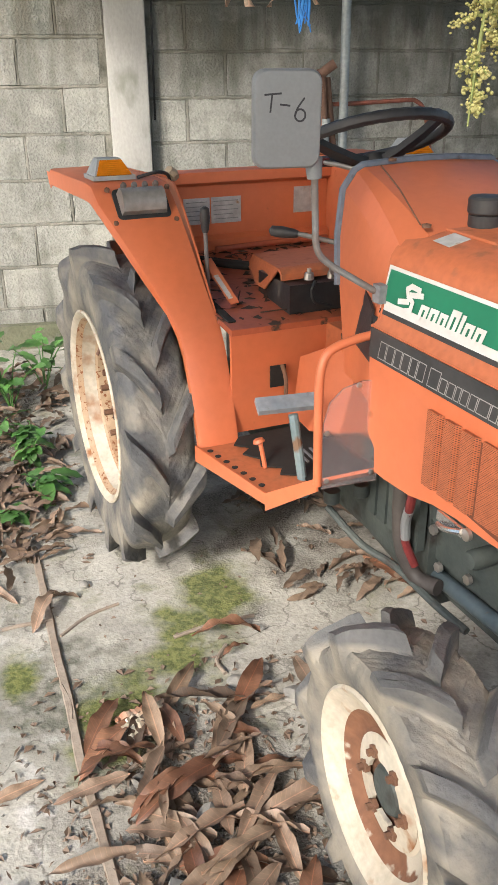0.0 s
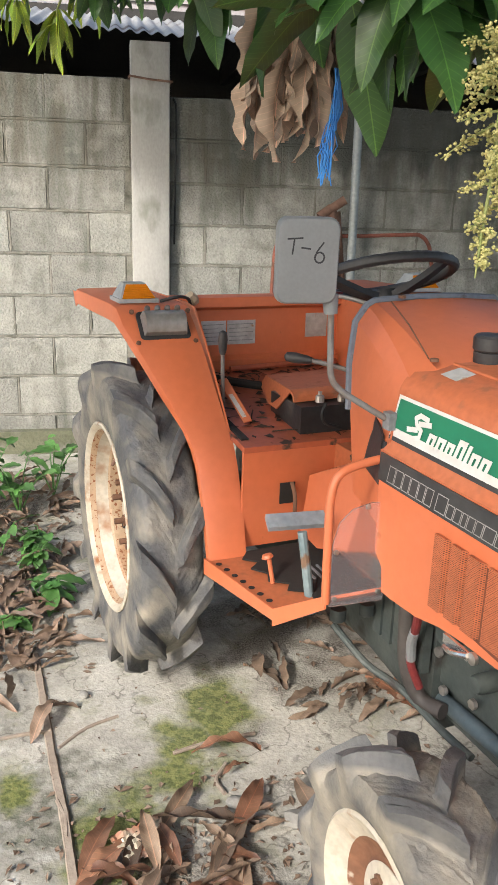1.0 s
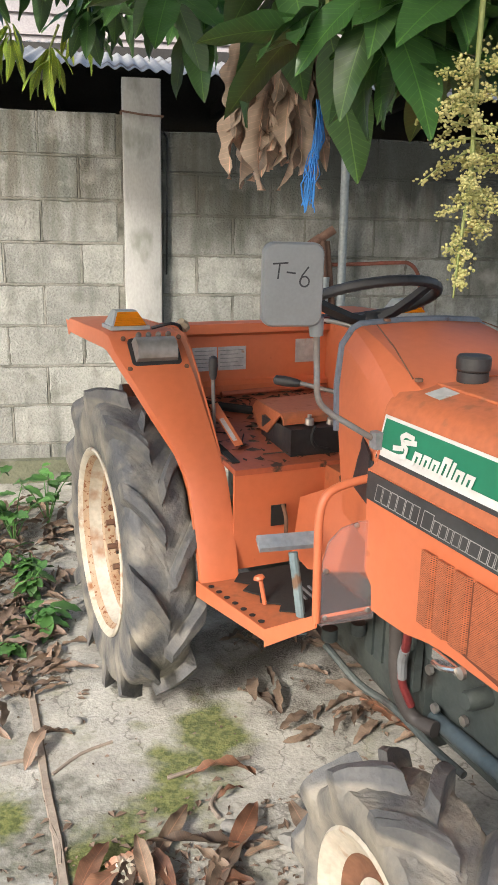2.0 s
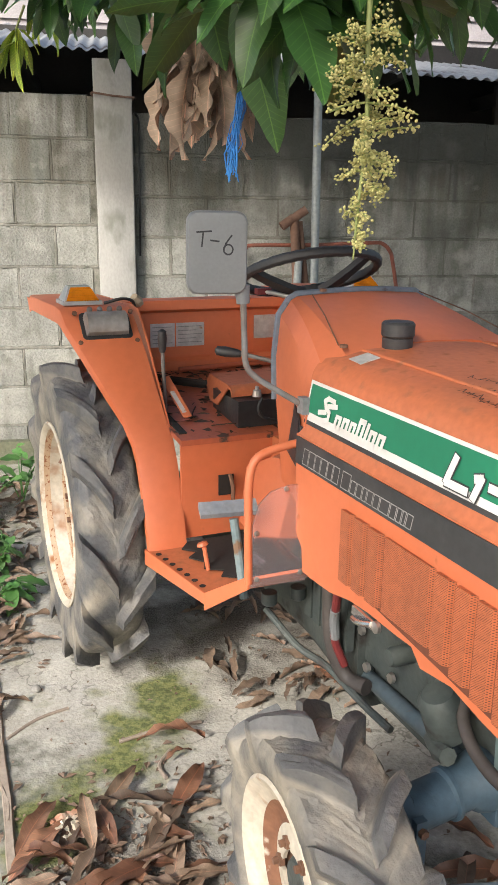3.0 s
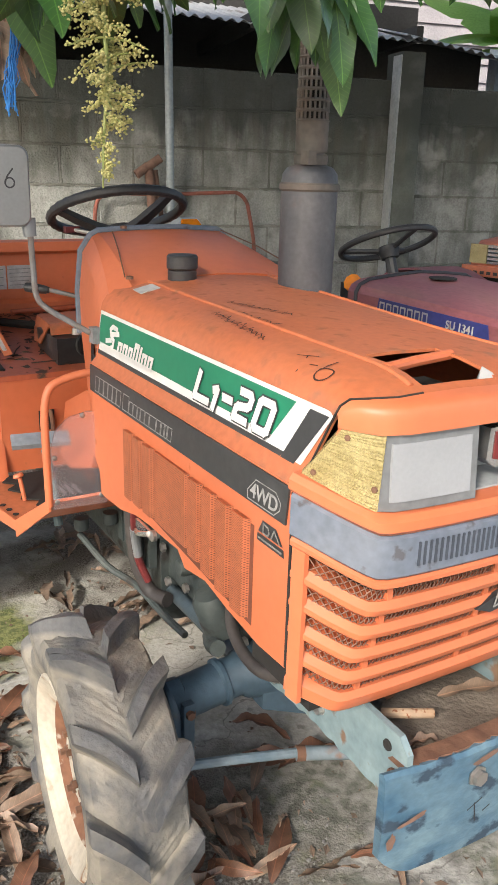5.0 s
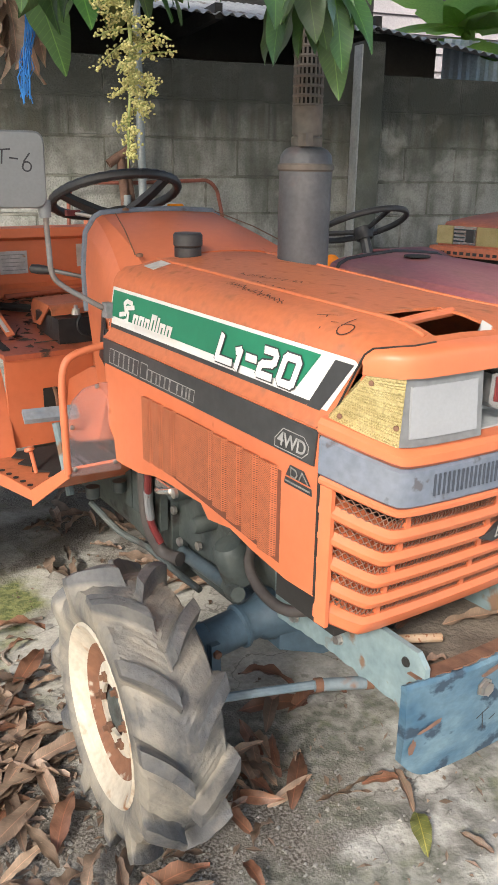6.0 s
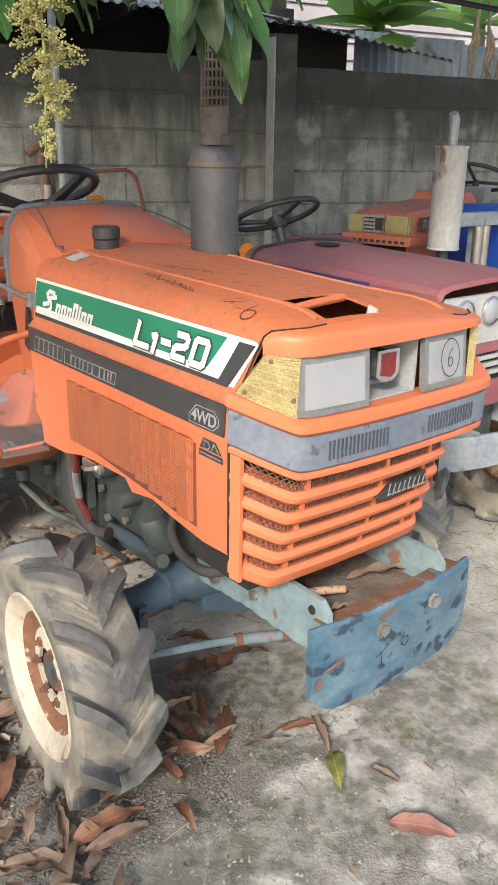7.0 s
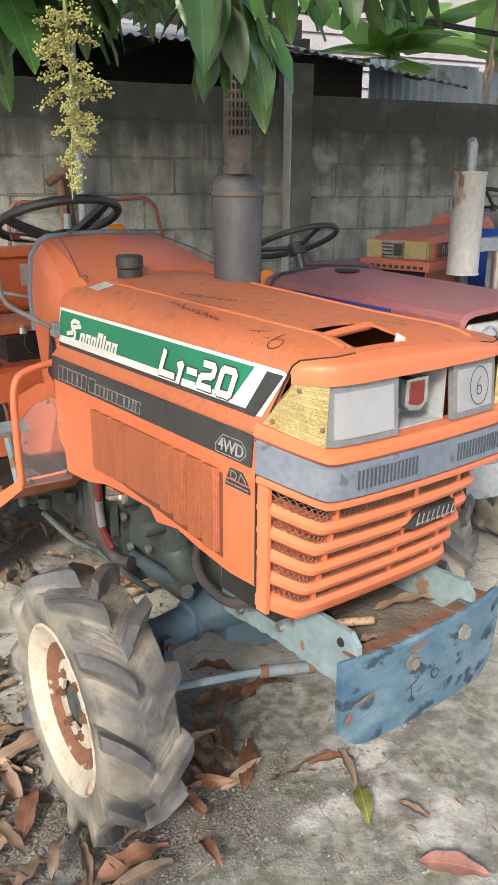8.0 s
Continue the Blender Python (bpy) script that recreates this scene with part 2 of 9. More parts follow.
TWIG = material("green_twig", (0.20, 0.24, 0.07), (0.24, 0.26, 0.09), 0.6)
FLOWER = material("mango_blossom", (0.46, 0.42, 0.17), (0.36, 0.36, 0.12), 0.7, scale=40, bump=0.1, fine_amt=0.3)
STRING = material("blue_string", (0.03, 0.20, 0.62), (0.05, 0.28, 0.70), 0.6)
STRAW = material("dry_stem", (0.42, 0.34, 0.24), (0.33, 0.26, 0.18), 0.8, scale=10)
CABLE = material("black_cable", (0.02, 0.02, 0.02), None, 0.6)
STONE = material("small_stone", (0.33, 0.32, 0.29), (0.22, 0.21, 0.19), 0.9, scale=14, bump=0.3, rand=0.3)
STICK = material("weathered_stick", (0.23, 0.18, 0.14), (0.32, 0.27, 0.22), 0.85, scale=12, bump=0.2)
BATTERY = material("battery_case", (0.02, 0.021, 0.023), (0.04, 0.04, 0.042), 0.35, scale=12, dirt=(0.12, 0.10, 0.08), dirt_at=0.62, dirt_scale=12)
RED_HOSE = material("red_hose", (0.17, 0.022, 0.022), (0.12, 0.022, 0.022), 0.5)
HOSE = material("rubber_hose", (0.04, 0.035, 0.033), (0.07, 0.06, 0.055), 0.6, bump=0.1)
PALE_GREY = material("pale_grey_plastic", (0.34, 0.36, 0.36), (0.27, 0.29, 0.29), 0.55, scale=9, bump=0.03)


def perforated():
    """Orange sheet punched with small dark holes."""
    m = material("perforated_sheet", (0.43, 0.118, 0.046), (0.35, 0.105, 0.045), 0.6, scale=6, bump=0.0)
    n, l = m.node_tree.nodes, m.node_tree.links
    b = n["Principled BSDF"]
    src = b.inputs["Base Color"].links[0].from_socket
    co = n.new("ShaderNodeTexCoord")
    sep = n.new("ShaderNodeSeparateXYZ")
    l.new(co.outputs["Object"], sep.inputs[0])

    def mth(op, a, c=0.0):
        x = n.new("ShaderNodeMath")
        x.operation = op
        for s, v in ((x.inputs[0], a), (x.inputs[1], c)):
            if isinstance(v, (int, float)):
                s.default_value = v
            else:
                l.new(v, s)
        return x.outputs[0]

    sx = mth("SINE", mth("MULTIPLY", sep.outputs[0], 2 * math.pi / 0.0045))
    sz = mth("SINE", mth("MULTIPLY", sep.outputs[2], 2 * math.pi / 0.0045))
    hole = mth("GREATER_THAN", mth("MULTIPLY", sx, sz), 0.38)
    x = n.new("ShaderNodeMix")
    x.data_type = "RGBA"
    l.new(hole, x.inputs[0])
    l.new(src, x.inputs[6])
    x.inputs[7].default_value = (0.085, 0.030, 0.015, 1)
    l.new(x.outputs[2], b.inputs["Base Color"])
    return m


PERFORATED = perforated()
PLEAT_SHADE = material("pleat_groove_shade", (0.17, 0.050, 0.024), (0.12, 0.040, 0.022), 0.8, scale=9)
INK_PALE = material("pale_outline_print", (0.34, 0.34, 0.33), (0.26, 0.26, 0.25), 0.6, scale=20, bump=0.0)
PEDAL = material("worn_pedal_steel", (0.20, 0.20, 0.20), (0.16, 0.12, 0.10), 0.55, 0.3, scale=20, bump=0.1)


def wall_stains_and_shade(m, mould_and_shade=(0.060, 0.068, 0.055), drip=(0.10, 0.105, 0.088)):
    """Dark mouldy growth and drip marks that run on from block to block; tree shade is painted in with them on the
    upper right courses.
    """
    n, l = m.node_tree.nodes, m.node_tree.links
    b = n["Principled BSDF"]
    src = b.inputs["Base Color"].links[0].from_socket
    pos = n.new("ShaderNodeNewGeometry").outputs["Position"]
    sep = n.new("ShaderNodeSeparateXYZ")
    l.new(pos, sep.inputs[0])

    def nz(scale, sx, sz, det=8, off=0.0):
        mp = n.new("ShaderNodeMapping")
        mp.inputs["Scale"].default_value = (sx, 1, sz)
        mp.inputs["Location"].default_value = (off, 0, off)
        l.new(pos, mp.inputs["Vector"])
        t = n.new("ShaderNodeTexNoise")
        t.inputs["Scale"].default_value, t.inputs["Detail"].default_value = scale, det
        l.new(mp.outputs[0], t.inputs["Vector"])
        return t.outputs["Fac"]

    def rng(v, a, c, lo=0.0, hi=1.0):
        r = n.new("ShaderNodeMapRange")
        r.inputs["From Min"].default_value, r.inputs["From Max"].default_value = a, c
        r.inputs["To Min"].default_value, r.inputs["To Max"].default_value = lo, hi
        l.new(v, r.inputs["Value"])
        return r.outputs[0]

    def mth(op, a, c):
        x = n.new("ShaderNodeMath")
        x.operation, x.use_clamp = op, True
        for s, v in ((x.inputs[0], a), (x.inputs[1], c)):
            if isinstance(v, (int, float)):
                s.default_value = v
            else:
                l.new(v, s)
        return x.outputs[0]

    def mix(f, a, c):
        x = n.new("ShaderNodeMix")
        x.data_type = "RGBA"
        l.new(f, x.inputs[0])
        l.new(a, x.inputs[6])
        x.inputs[7].default_value = (*c, 1)
        return x.outputs[2]

    rightward = rng(sep.outputs[0], 0.3, 3.4, 0.0, 0.06)
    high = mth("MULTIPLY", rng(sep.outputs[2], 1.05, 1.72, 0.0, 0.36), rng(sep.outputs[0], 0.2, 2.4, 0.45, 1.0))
    streak = mth("ADD", mth("ADD", nz(2.6, 3.2, 0.75, 8, 2.0), rightward), rng(sep.outputs[2], 1.0, 1.8, 0.0, 0.05))
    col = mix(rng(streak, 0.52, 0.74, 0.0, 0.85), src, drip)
    # mouldy growth and the shade under the tree, painted as one
    growth_shade = mth("ADD", mth("ADD", nz(1.7, 1.0, 1.2, 9, 7.0), rightward), high)
    col = mix(rng(growth_shade, 0.66, 0.90, 0.0, 0.84), col, mould_and_shade)
    col = mix(rng(nz(7, 1, 1, 8, 5.0), 0.56, 0.70, 0.0, 0.6), col, (0.12, 0.125, 0.10))
    # brown runs below the coping and pale lime bloom
    brown = mth("MULTIPLY", rng(nz(3.4, 4.5, 0.5, 8, 11.0), 0.40, 0.60), rng(sep.outputs[2], 1.30, 1.66))
    col = mix(mth("MULTIPLY", brown, 0.75), col, (0.105, 0.096, 0.072))
    col = mix(rng(nz(4.2, 1.0, 1.3, 7, 15.0), 0.55, 0.70, 0.0, 0.6), col, (0.43, 0.425, 0.385))
    # black growth on the top course right of the pale post, running down in drips
    runs = mth("ADD", mth("MULTIPLY", nz(2.2, 6.0, 0.45, 6, 23.0), 0.62), mth("MULTIPLY", nz(6, 1, 1, 8, 27.0), 0.20))
    coping = mth("MULTIPLY", rng(mth("ADD", mth("SUBTRACT", sep.outputs[2], 1.0), mth("SUBTRACT", runs, 0.41)), 0.56, 0.76), rng(sep.outputs[0], 0.5, 1.1, 0.0, 0.84))
    col = mix(coping, col, (0.040, 0.045, 0.040))
    l.new(col, b.inputs["Base Color"])
    return m


BLOCK = wall_stains_and_shade(material("concrete_block", (0.328, 0.330, 0.302), (0.232, 0.236, 0.218), 0.92, scale=5, amount=0.8, fine=90, bump=0.8, rand=0.17, fine_amt=0.5))
wall_stains_and_shade(MORTAR)
wall_stains_and_shade(PILLAR_DARK)


# ---- shaping tools ----
def part(name, bm, mat, parent=None, label="", angle=34):
    """One mesh object from a bmesh, under a thing or a part; edges sharper than the angle stay crisp."""
    bmesh.ops.recalc_face_normals(bm, faces=bm.faces)
    lim = radians(angle)
    for f in bm.faces:
        f.smooth = True
    for e in bm.edges:
        e.smooth = len(e.link_faces) == 2 and e.calc_face_angle(0) < lim
    me = bpy.data.meshes.new(name)
    bm.to_mesh(me)
    bm.free()
    me.materials.append(mat)
    ob = new(name, me)
    if parent:
        ob.parent = parent
    if label:
        ob["label"] = label
    return ob


def thing(name, m=None, label="", category="", group="", kind=""):
    ob = new(name)
    ob.empty_display_size = 0.1
    if m is not None:
        ob.matrix_world = m
    return tagged(ob, label, category, group, kind)


def bevel(bm, width, segments=2, angle=30):
    es = [e for e in bm.edges if len(e.link_faces) == 2 and e.calc_face_angle(0) > radians(angle)]
    bmesh.ops.bevel(bm, geom=es, offset=width, segments=segments, affect="EDGES", profile=0.5, clamp_overlap=True)
    return bm


def box(bm, centre, size, m=None):
    c, s = Vector(centre), Vector(size) / 2
    vs = [bm.verts.new((c.x + s.x * i, c.y + s.y * j, c.z + s.z * k)) for i in (-1, 1) for j in (-1, 1) for k in (-1, 1)]
    if m is not None:
        for v in vs:
            v.co = m @ v.co
    for q in ((0, 1, 3, 2), (4, 6, 7, 5), (0, 4, 5, 1), (2, 3, 7, 6), (0, 2, 6, 4), (1, 5, 7, 3)):
        bm.faces.new([vs[i] for i in q])
    return vs


def rbox(centre, size, r=0.004, seg=2, m=None):
    bm = bmesh.new()
    box(bm, centre, size, m)
    return bevel(bm, r, seg)


def prism(bm, pts, shift):
    """A polygon in space, closed, given thickness by a shift vector."""
    shift = Vector(shift)
    a = [bm.verts.new(p) for p in pts]
    b = [bm.verts.new(Vector(p) + shift) for p in pts]
    n = len(pts)
    bm.faces.new(a)
    bm.faces.new(b[::-1])
    for i in range(n):
        bm.faces.new((a[i], b[i], b[(i + 1) % n], a[(i + 1) % n]))
    return a + b


def loft(bm, rings, close=True, caps=True):
    """Quads between rings of equal length."""
    vs = [[bm.verts.new(p) for p in ring] for ring in rings]
    n = len(rings[0])
    for a, b in zip(vs, vs[1:]):
        for i in range(n if close else n - 1):
            j = (i + 1) % n
            bm.faces.new((a[i], a[j], b[j], b[i]))
    if caps and close:
        bm.faces.new(vs[0][::-1])
        bm.faces.new(vs[-1])
    return vs


def smooth_path(pts, n=6):
    """Catmull-Rom through the points."""
    p = [Vector(q) for q in pts]
    p = [p[0] * 2 - p[1]] + p + [p[-1] * 2 - p[-2]]
    out = []
    for i in range(1, len(p) - 2):
        for k in range(n):
            t = k / n
            out.append(0.5 * ((2 * p[i]) + (p[i + 1] - p[i - 1]) * t + (2 * p[i - 1] - 5 * p[i] + 4 * p[i + 1] - p[i + 2]) * t * t
                              + (3 * p[i] - p[i - 1] - 3 * p[i + 1] + p[i + 2]) * t ** 3))
    return out + [p[-2]]


def tube(bm, pts, r, seg=10, bend=0):
    """A round bar along the points; r may be a list. bend: smoothing steps."""
    rs = r if isinstance(r, (list, tuple)) else None
    if bend:
        m0 = len(pts)
        pts = smooth_path(pts, bend)
        if rs:
            rs = [rs[min(int(i / bend), m0 - 1)] + (rs[min(int(i / bend) + 1, m0 - 1)] - rs[min(int(i / bend), m0 - 1)]) * ((i % bend) / bend) for i in range(len(pts))]
    pts = [Vector(p) for p in pts]
    rings, side = [], None
    for i, p in enumerate(pts):
        d = (pts[min(i + 1, len(pts) - 1)] - pts[max(i - 1, 0)]).normalized()
        if side is None:
            side = d.cross(Vector((0, 0, 1)) if abs(d.z) < 0.9 else Vector((1, 0, 0))).normalized()
        side = (side - d * side.dot(d)).normalized()
        up = d.cross(side)
        rr = rs[i] if rs else r
        rings.append([p + (side * math.cos(a) + up * math.sin(a)) * rr for a in (2 * math.pi * k / seg for k in range(seg))])
    loft(bm, rings)
    return bm


def lathe(bm, profile, seg=32, m=None, close=True):
    """Turns (radius, height) round the z axis, then places it by m."""
    m = m or Matrix()
    rings = []
    for r, h in profile:
        rings.append([m @ Vector((max(r, 1e-4) * math.cos(2 * math.pi * k / seg), max(r, 1e-4) * math.sin(2 * math.pi * k / seg), h)) for k in range(seg)])
    loft(bm, rings, True, close)
    return bm


def bar(bm, a, b, r, seg=10):
    return tube(bm, [a, b], r, seg)


def rounded(w, h, r, seg=5):
    """Outline of a rounded rectangle about the origin, in two dimensions."""
    out = []
    for cx, cy, a0 in ((w / 2 - r, h / 2 - r, 0), (-w / 2 + r, h / 2 - r, 90), (-w / 2 + r, -h / 2 + r, 180), (w / 2 - r, -h / 2 + r, 270)):
        for k in range(seg + 1):
            a = radians(a0 + 90 * k / seg)
            out.append((cx + r * math.cos(a), cy + r * math.sin(a)))
    return out


def lettering(name, text, size, m, mat, parent, label="", shear=0.0, depth=0.0012, spacing=1.0, bold=0.0):
    """Writing in the built-in font, turned into a mesh; m maps its plane to the surface."""
    cu = bpy.data.curves.new(name, "FONT")
    cu.body, cu.size, cu.shear, cu.extrude, cu.space_character, cu.offset = text, size, shear, depth, spacing, bold
    tmp = new(name, cu)
    bpy.context.view_layer.update()
    me = bpy.data.meshes.new_from_object(tmp.evaluated_get(bpy.context.evaluated_depsgraph_get()))
    bpy.data.objects.remove(tmp)
    me.transform(m)
    me.materials.clear()
    me.materials.append(mat)
    me.name = name
    ob = new(name, me)
    ob.parent = parent
    if label:
        ob["label"] = label
    return ob


def plane_m(origin, right, up):
    """A matrix that lays the x, y plane on a surface."""
    r, u = Vector(right).normalized(), Vector(up)
    u = (u - r * u.dot(r)).normalized()
    n = r.cross(u)
    return Matrix(((r.x, u.x, n.x, origin[0]), (r.y, u.y, n.y, origin[1]), (r.z, u.z, n.z, origin[2]), (0, 0, 0, 1)))


def strokes(bm, m, lines, width, lift=0.001):
    """Hand-drawn strokes: polylines in a plane, as thin ribbons lifted off it."""
    for line in lines:
        for (x0, y0), (x1, y1) in zip(line, line[1:]):
            lift += 0.00003
            d = Vector((x1 - x0, y1 - y0, 0))
            if d.length < 1e-6:
                continue
            d.normalize()
            n = Vector((-d.y, d.x, 0)) * width / 2
            e = d * width * 0.3
            a, b = Vector((x0, y0, lift)) - e, Vector((x1, y1, lift)) + e
            vs = [bm.verts.new(m @ q) for q in (a - n, b - n, b + n, a + n)]
            bm.faces.new(vs)
    return bm


def arc(cx, cy, rx, ry, a0, a1, n=10):
    return [(cx + rx * math.cos(radians(a0 + (a1 - a0) * k / n)), cy + ry * math.sin(radians(a0 + (a1 - a0) * k / n))) for k in range(n + 1)]


# ---- the setting ----
def ground_material():
    m = bpy.data.materials.new("yard_concrete")
    m.use_nodes = True
    n, l = m.node_tree.nodes, m.node_tree.links
    b = n["Principled BSDF"]
    b.inputs["Roughness"].default_value = 0.9
    co = n.new("ShaderNodeTexCoord").outputs["Object"]

    def nz(sc, det=6, off=0.0):
        mp = n.new("ShaderNodeMapping")
        mp.inputs["Location"].default_value = (off, off * 2, 0)
        l.new(co, mp.inputs["Vector"])
        t = n.new("ShaderNodeTexNoise")
        t.inputs["Scale"].default_value, t.inputs["Detail"].default_value = sc, det
        l.new(mp.outputs[0], t.inputs["Vector"])
        return t.outputs["Fac"]

    def rng(v, a, c, lo=0.0, hi=1.0):
        r = n.new("ShaderNodeMapRange")
        r.inputs["From Min"].default_value, r.inputs["From Max"].default_value = a, c
        r.inputs["To Min"].default_value, r.inputs["To Max"].default_value = lo, hi
        l.new(v, r.inputs["Value"])
        return r.outputs[0]

    def mth(op, a, c):
        x = n.new("ShaderNodeMath")
        x.operation, x.use_clamp = op, True
        for s, v in ((x.inputs[0], a), (x.inputs[1], c)):
            if isinstance(v, (int, float)):
                s.default_value = v
            else:
                l.new(v, s)
        return x.outputs[0]

    def mix(f, a, c, mode="MIX"):
        x = n.new("ShaderNodeMix")
        x.data_type, x.blend_type = "RGBA", mode
        for s, v in ((x.inputs[0], f), (x.inputs[6], a), (x.inputs[7], c)):
            if isinstance(v, tuple):
                s.default_value = (*v, 1)
            elif isinstance(v, (int, float)):
                s.default_value = v
            else:
                l.new(v, s)
        return x.outputs[2]

    def patch(x, y, rx, ry, ragged=0.5, sc=7.0, off=0.0):
        """An uneven patch round a place on the ground: 1 inside, 0 outside."""
        mp = n.new("ShaderNodeMapping")
        mp.inputs["Location"].default_value = (-x / rx, -y / ry, 0)
        mp.inputs["Scale"].default_value = (1 / rx, 1 / ry, 0)
        l.new(co, mp.inputs["Vector"])
        g = n.new("ShaderNodeVectorMath")
        g.operation = "LENGTH"
        l.new(mp.outputs[0], g.inputs[0])
        d = mth("ADD", rng(g.outputs["Value"], 0.3, 1.3, 1.0, 0.0), rng(nz(sc, 8, off), 0.3, 0.7, -ragged, ragged))
        return d

    pale = mix(rng(nz(2.3), 0.35, 0.68), (0.50, 0.482, 0.425), (0.40, 0.385, 0.338))
    pale = mix(rng(nz(1.3, 7, 31), 0.46, 0.66, 0, 0.6), pale, (0.30, 0.285, 0.245))
    pale = mix(rng(nz(5, 9, 3), 0.52, 0.70, 0, 0.55), pale, (0.31, 0.29, 0.245))
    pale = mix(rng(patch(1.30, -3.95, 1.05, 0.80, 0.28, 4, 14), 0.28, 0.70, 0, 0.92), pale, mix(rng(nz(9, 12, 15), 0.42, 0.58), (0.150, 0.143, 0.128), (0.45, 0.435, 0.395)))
    pale = mix(rng(nz(24, 10, 8), 0.62, 0.70, 0, 0.6), pale, (0.125, 0.117, 0.095))
    pale = mix(rng(nz(1.9, 14, 53), 0.52, 0.60, 0, 0.5), pale, (0.185, 0.185, 0.150))
    pale = mix(rng(nz(3.1, 12, 41), 0.50, 0.57, 0, 0.45), pale, (0.235, 0.226, 0.198))
    wander = nz(2.6, 9, 21)
    crack = mth("MULTIPLY", rng(wander, 0.494, 0.499), rng(wander, 0.501, 0.506, 1, 0))
    pale = mix(mth("MULTIPLY", crack, 0.6), pale, (0.09, 0.082, 0.068))
    pale = mix(mth("MULTIPLY", rng(nz(13, 8, 12), 0.54, 0.68, 0, 0.8), rng(patch(0.02, -3.2, 0.30, 0.75, 0.5, 5, 3), 0.2, 0.7, 0.25, 1.0)), pale, (0.60, 0.59, 0.565))
    fine = nz(85, 4)
    pale = mix(0.45, pale, mix(rng(fine, 0.3, 0.7), (0.58, 0.58, 0.58), (1.22, 1.22, 1.22)), "MULTIPLY")
    grit = nz(150, 3, 7)
    soil = mix(rng(grit, 0.42, 0.62), (0.085, 0.073, 0.058), (0.27, 0.25, 0.22))
    soil = mix(rng(nz(11, 5, 5), 0.45, 0.65), soil, (0.18, 0.165, 0.14))
    soil_at = patch(0.52, -3.55, 0.34, 0.42, 0.42, 6, 2)
    for a in ((-0.4, -1.1, 0.62, 0.95), (0.95, -3.75, 0.45, 0.35), (1.08, -3.50, 0.26, 0.22), (0.75, -4.35, 0.9, 0.30), (1.15, -1.6, 0.9, 1.1), (-1.6, -1.4, 1.2, 1.6)):
        soil_at = mth("MAXIMUM", soil_at, patch(*a, 0.42, 6, a[0]))
    col = mix(rng(soil_at, 0.45, 0.80), pale, soil)
    stain_shade = patch(1.66, -3.86, 0.10, 0.20, 0.4, 5, 9)
    # first patch paints the shade under the front axle; the others are stains
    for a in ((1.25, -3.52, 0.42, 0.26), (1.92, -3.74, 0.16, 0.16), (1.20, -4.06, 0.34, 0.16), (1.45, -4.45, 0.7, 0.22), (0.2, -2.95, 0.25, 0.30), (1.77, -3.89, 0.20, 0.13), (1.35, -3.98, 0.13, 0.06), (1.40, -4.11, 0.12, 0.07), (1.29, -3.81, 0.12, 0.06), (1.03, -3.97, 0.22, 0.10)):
        stain_shade = mth("MAXIMUM", stain_shade, patch(*a, 0.4, 8, a[1]))
    col = mix(rng(stain_shade, 0.40, 0.85, 0, 0.72), col, mix(rng(nz(30, 8, 61), 0.42, 0.60), (0.095, 0.098, 0.072), (0.26, 0.255, 0.215)))
    moss = patch(0.60, -2.60, 0.19, 0.20, 0.5, 7, 1)
    for a in ((0.52, -2.76, 0.19, 0.17), (0.455, -2.90, 0.17, 0.17), (0.35, -3.06, 0.17, 0.17), (0.30, -3.16, 0.12, 0.12), (0.06, -2.88, 0.07, 0.11)):
        moss = mth("MAXIMUM", moss, patch(*a, 0.5, 7, a[1]))
    mossy = mix(rng(nz(60, 4, 4), 0.4, 0.6), (0.070, 0.092, 0.016), (0.185, 0.20, 0.055))
    col = mix(rng(moss, 0.36, 0.92, 0, 0.92), col, mossy)
    l.new(col, b.inputs["Base Color"])
    bp = n.new("ShaderNodeBump")
    bp.inputs["Strength"].default_value, bp.inputs["Distance"].default_value = 0.55, 0.010
    h = mth("ADD", mth("MULTIPLY", fine, 0.4), mth("MULTIPLY", mth("MULTIPLY", grit, 1.2), rng(soil_at, 0.3, 0.6, 0.15, 0.7)))
    h = mth("ADD", h, mth("MULTIPLY", nz(26, 5, 6), 0.35))
    l.new(h, bp.inputs["Height"])
    l.new(bp.outputs[0], b.inputs["Normal"])
    return m


def ground_height(x, y):
    near = max(0.0, 1 - max(abs(x - 0.9) / 4, abs(y + 3) / 4))
    return min(1.0, near * 4) * (noise.noise((x * 3.1, y * 3.1, 0.3)) * 0.006 + noise.noise((x * 11, y * 11, 4.0)) * 0.004
                                 + noise.noise((x * 37, y * 37, 9.0)) * 0.0025 - 0.006)


def build_ground():
    xs = sorted({*np.round(np.arange(-1.6, 3.41, 0.035), 3).tolist(), *np.arange(-8, 14, 1.0).tolist(), -600, -200, -60, -20, 30, 80, 200, 600})
    ys = sorted({*np.round(np.arange(-5.6, 0.01, 0.035), 3).tolist(), *np.arange(-12, 12, 1.0).tolist(), -600, -200, -60, -20, 30, 80, 200, 600})
    verts = [(x, y, ground_height(x, y)) for y in ys for x in xs]
    w = len(xs)
    faces = [(j * w + i, j * w + i + 1, j * w + w + i + 1, j * w + w + i) for j in range(len(ys) - 1) for i in range(w - 1)]
    me = bpy.data.meshes.new("ground")
    me.from_pydata(verts, [], faces)
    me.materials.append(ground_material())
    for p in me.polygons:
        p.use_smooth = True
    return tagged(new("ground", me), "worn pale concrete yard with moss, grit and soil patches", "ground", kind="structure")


ground = build_ground()

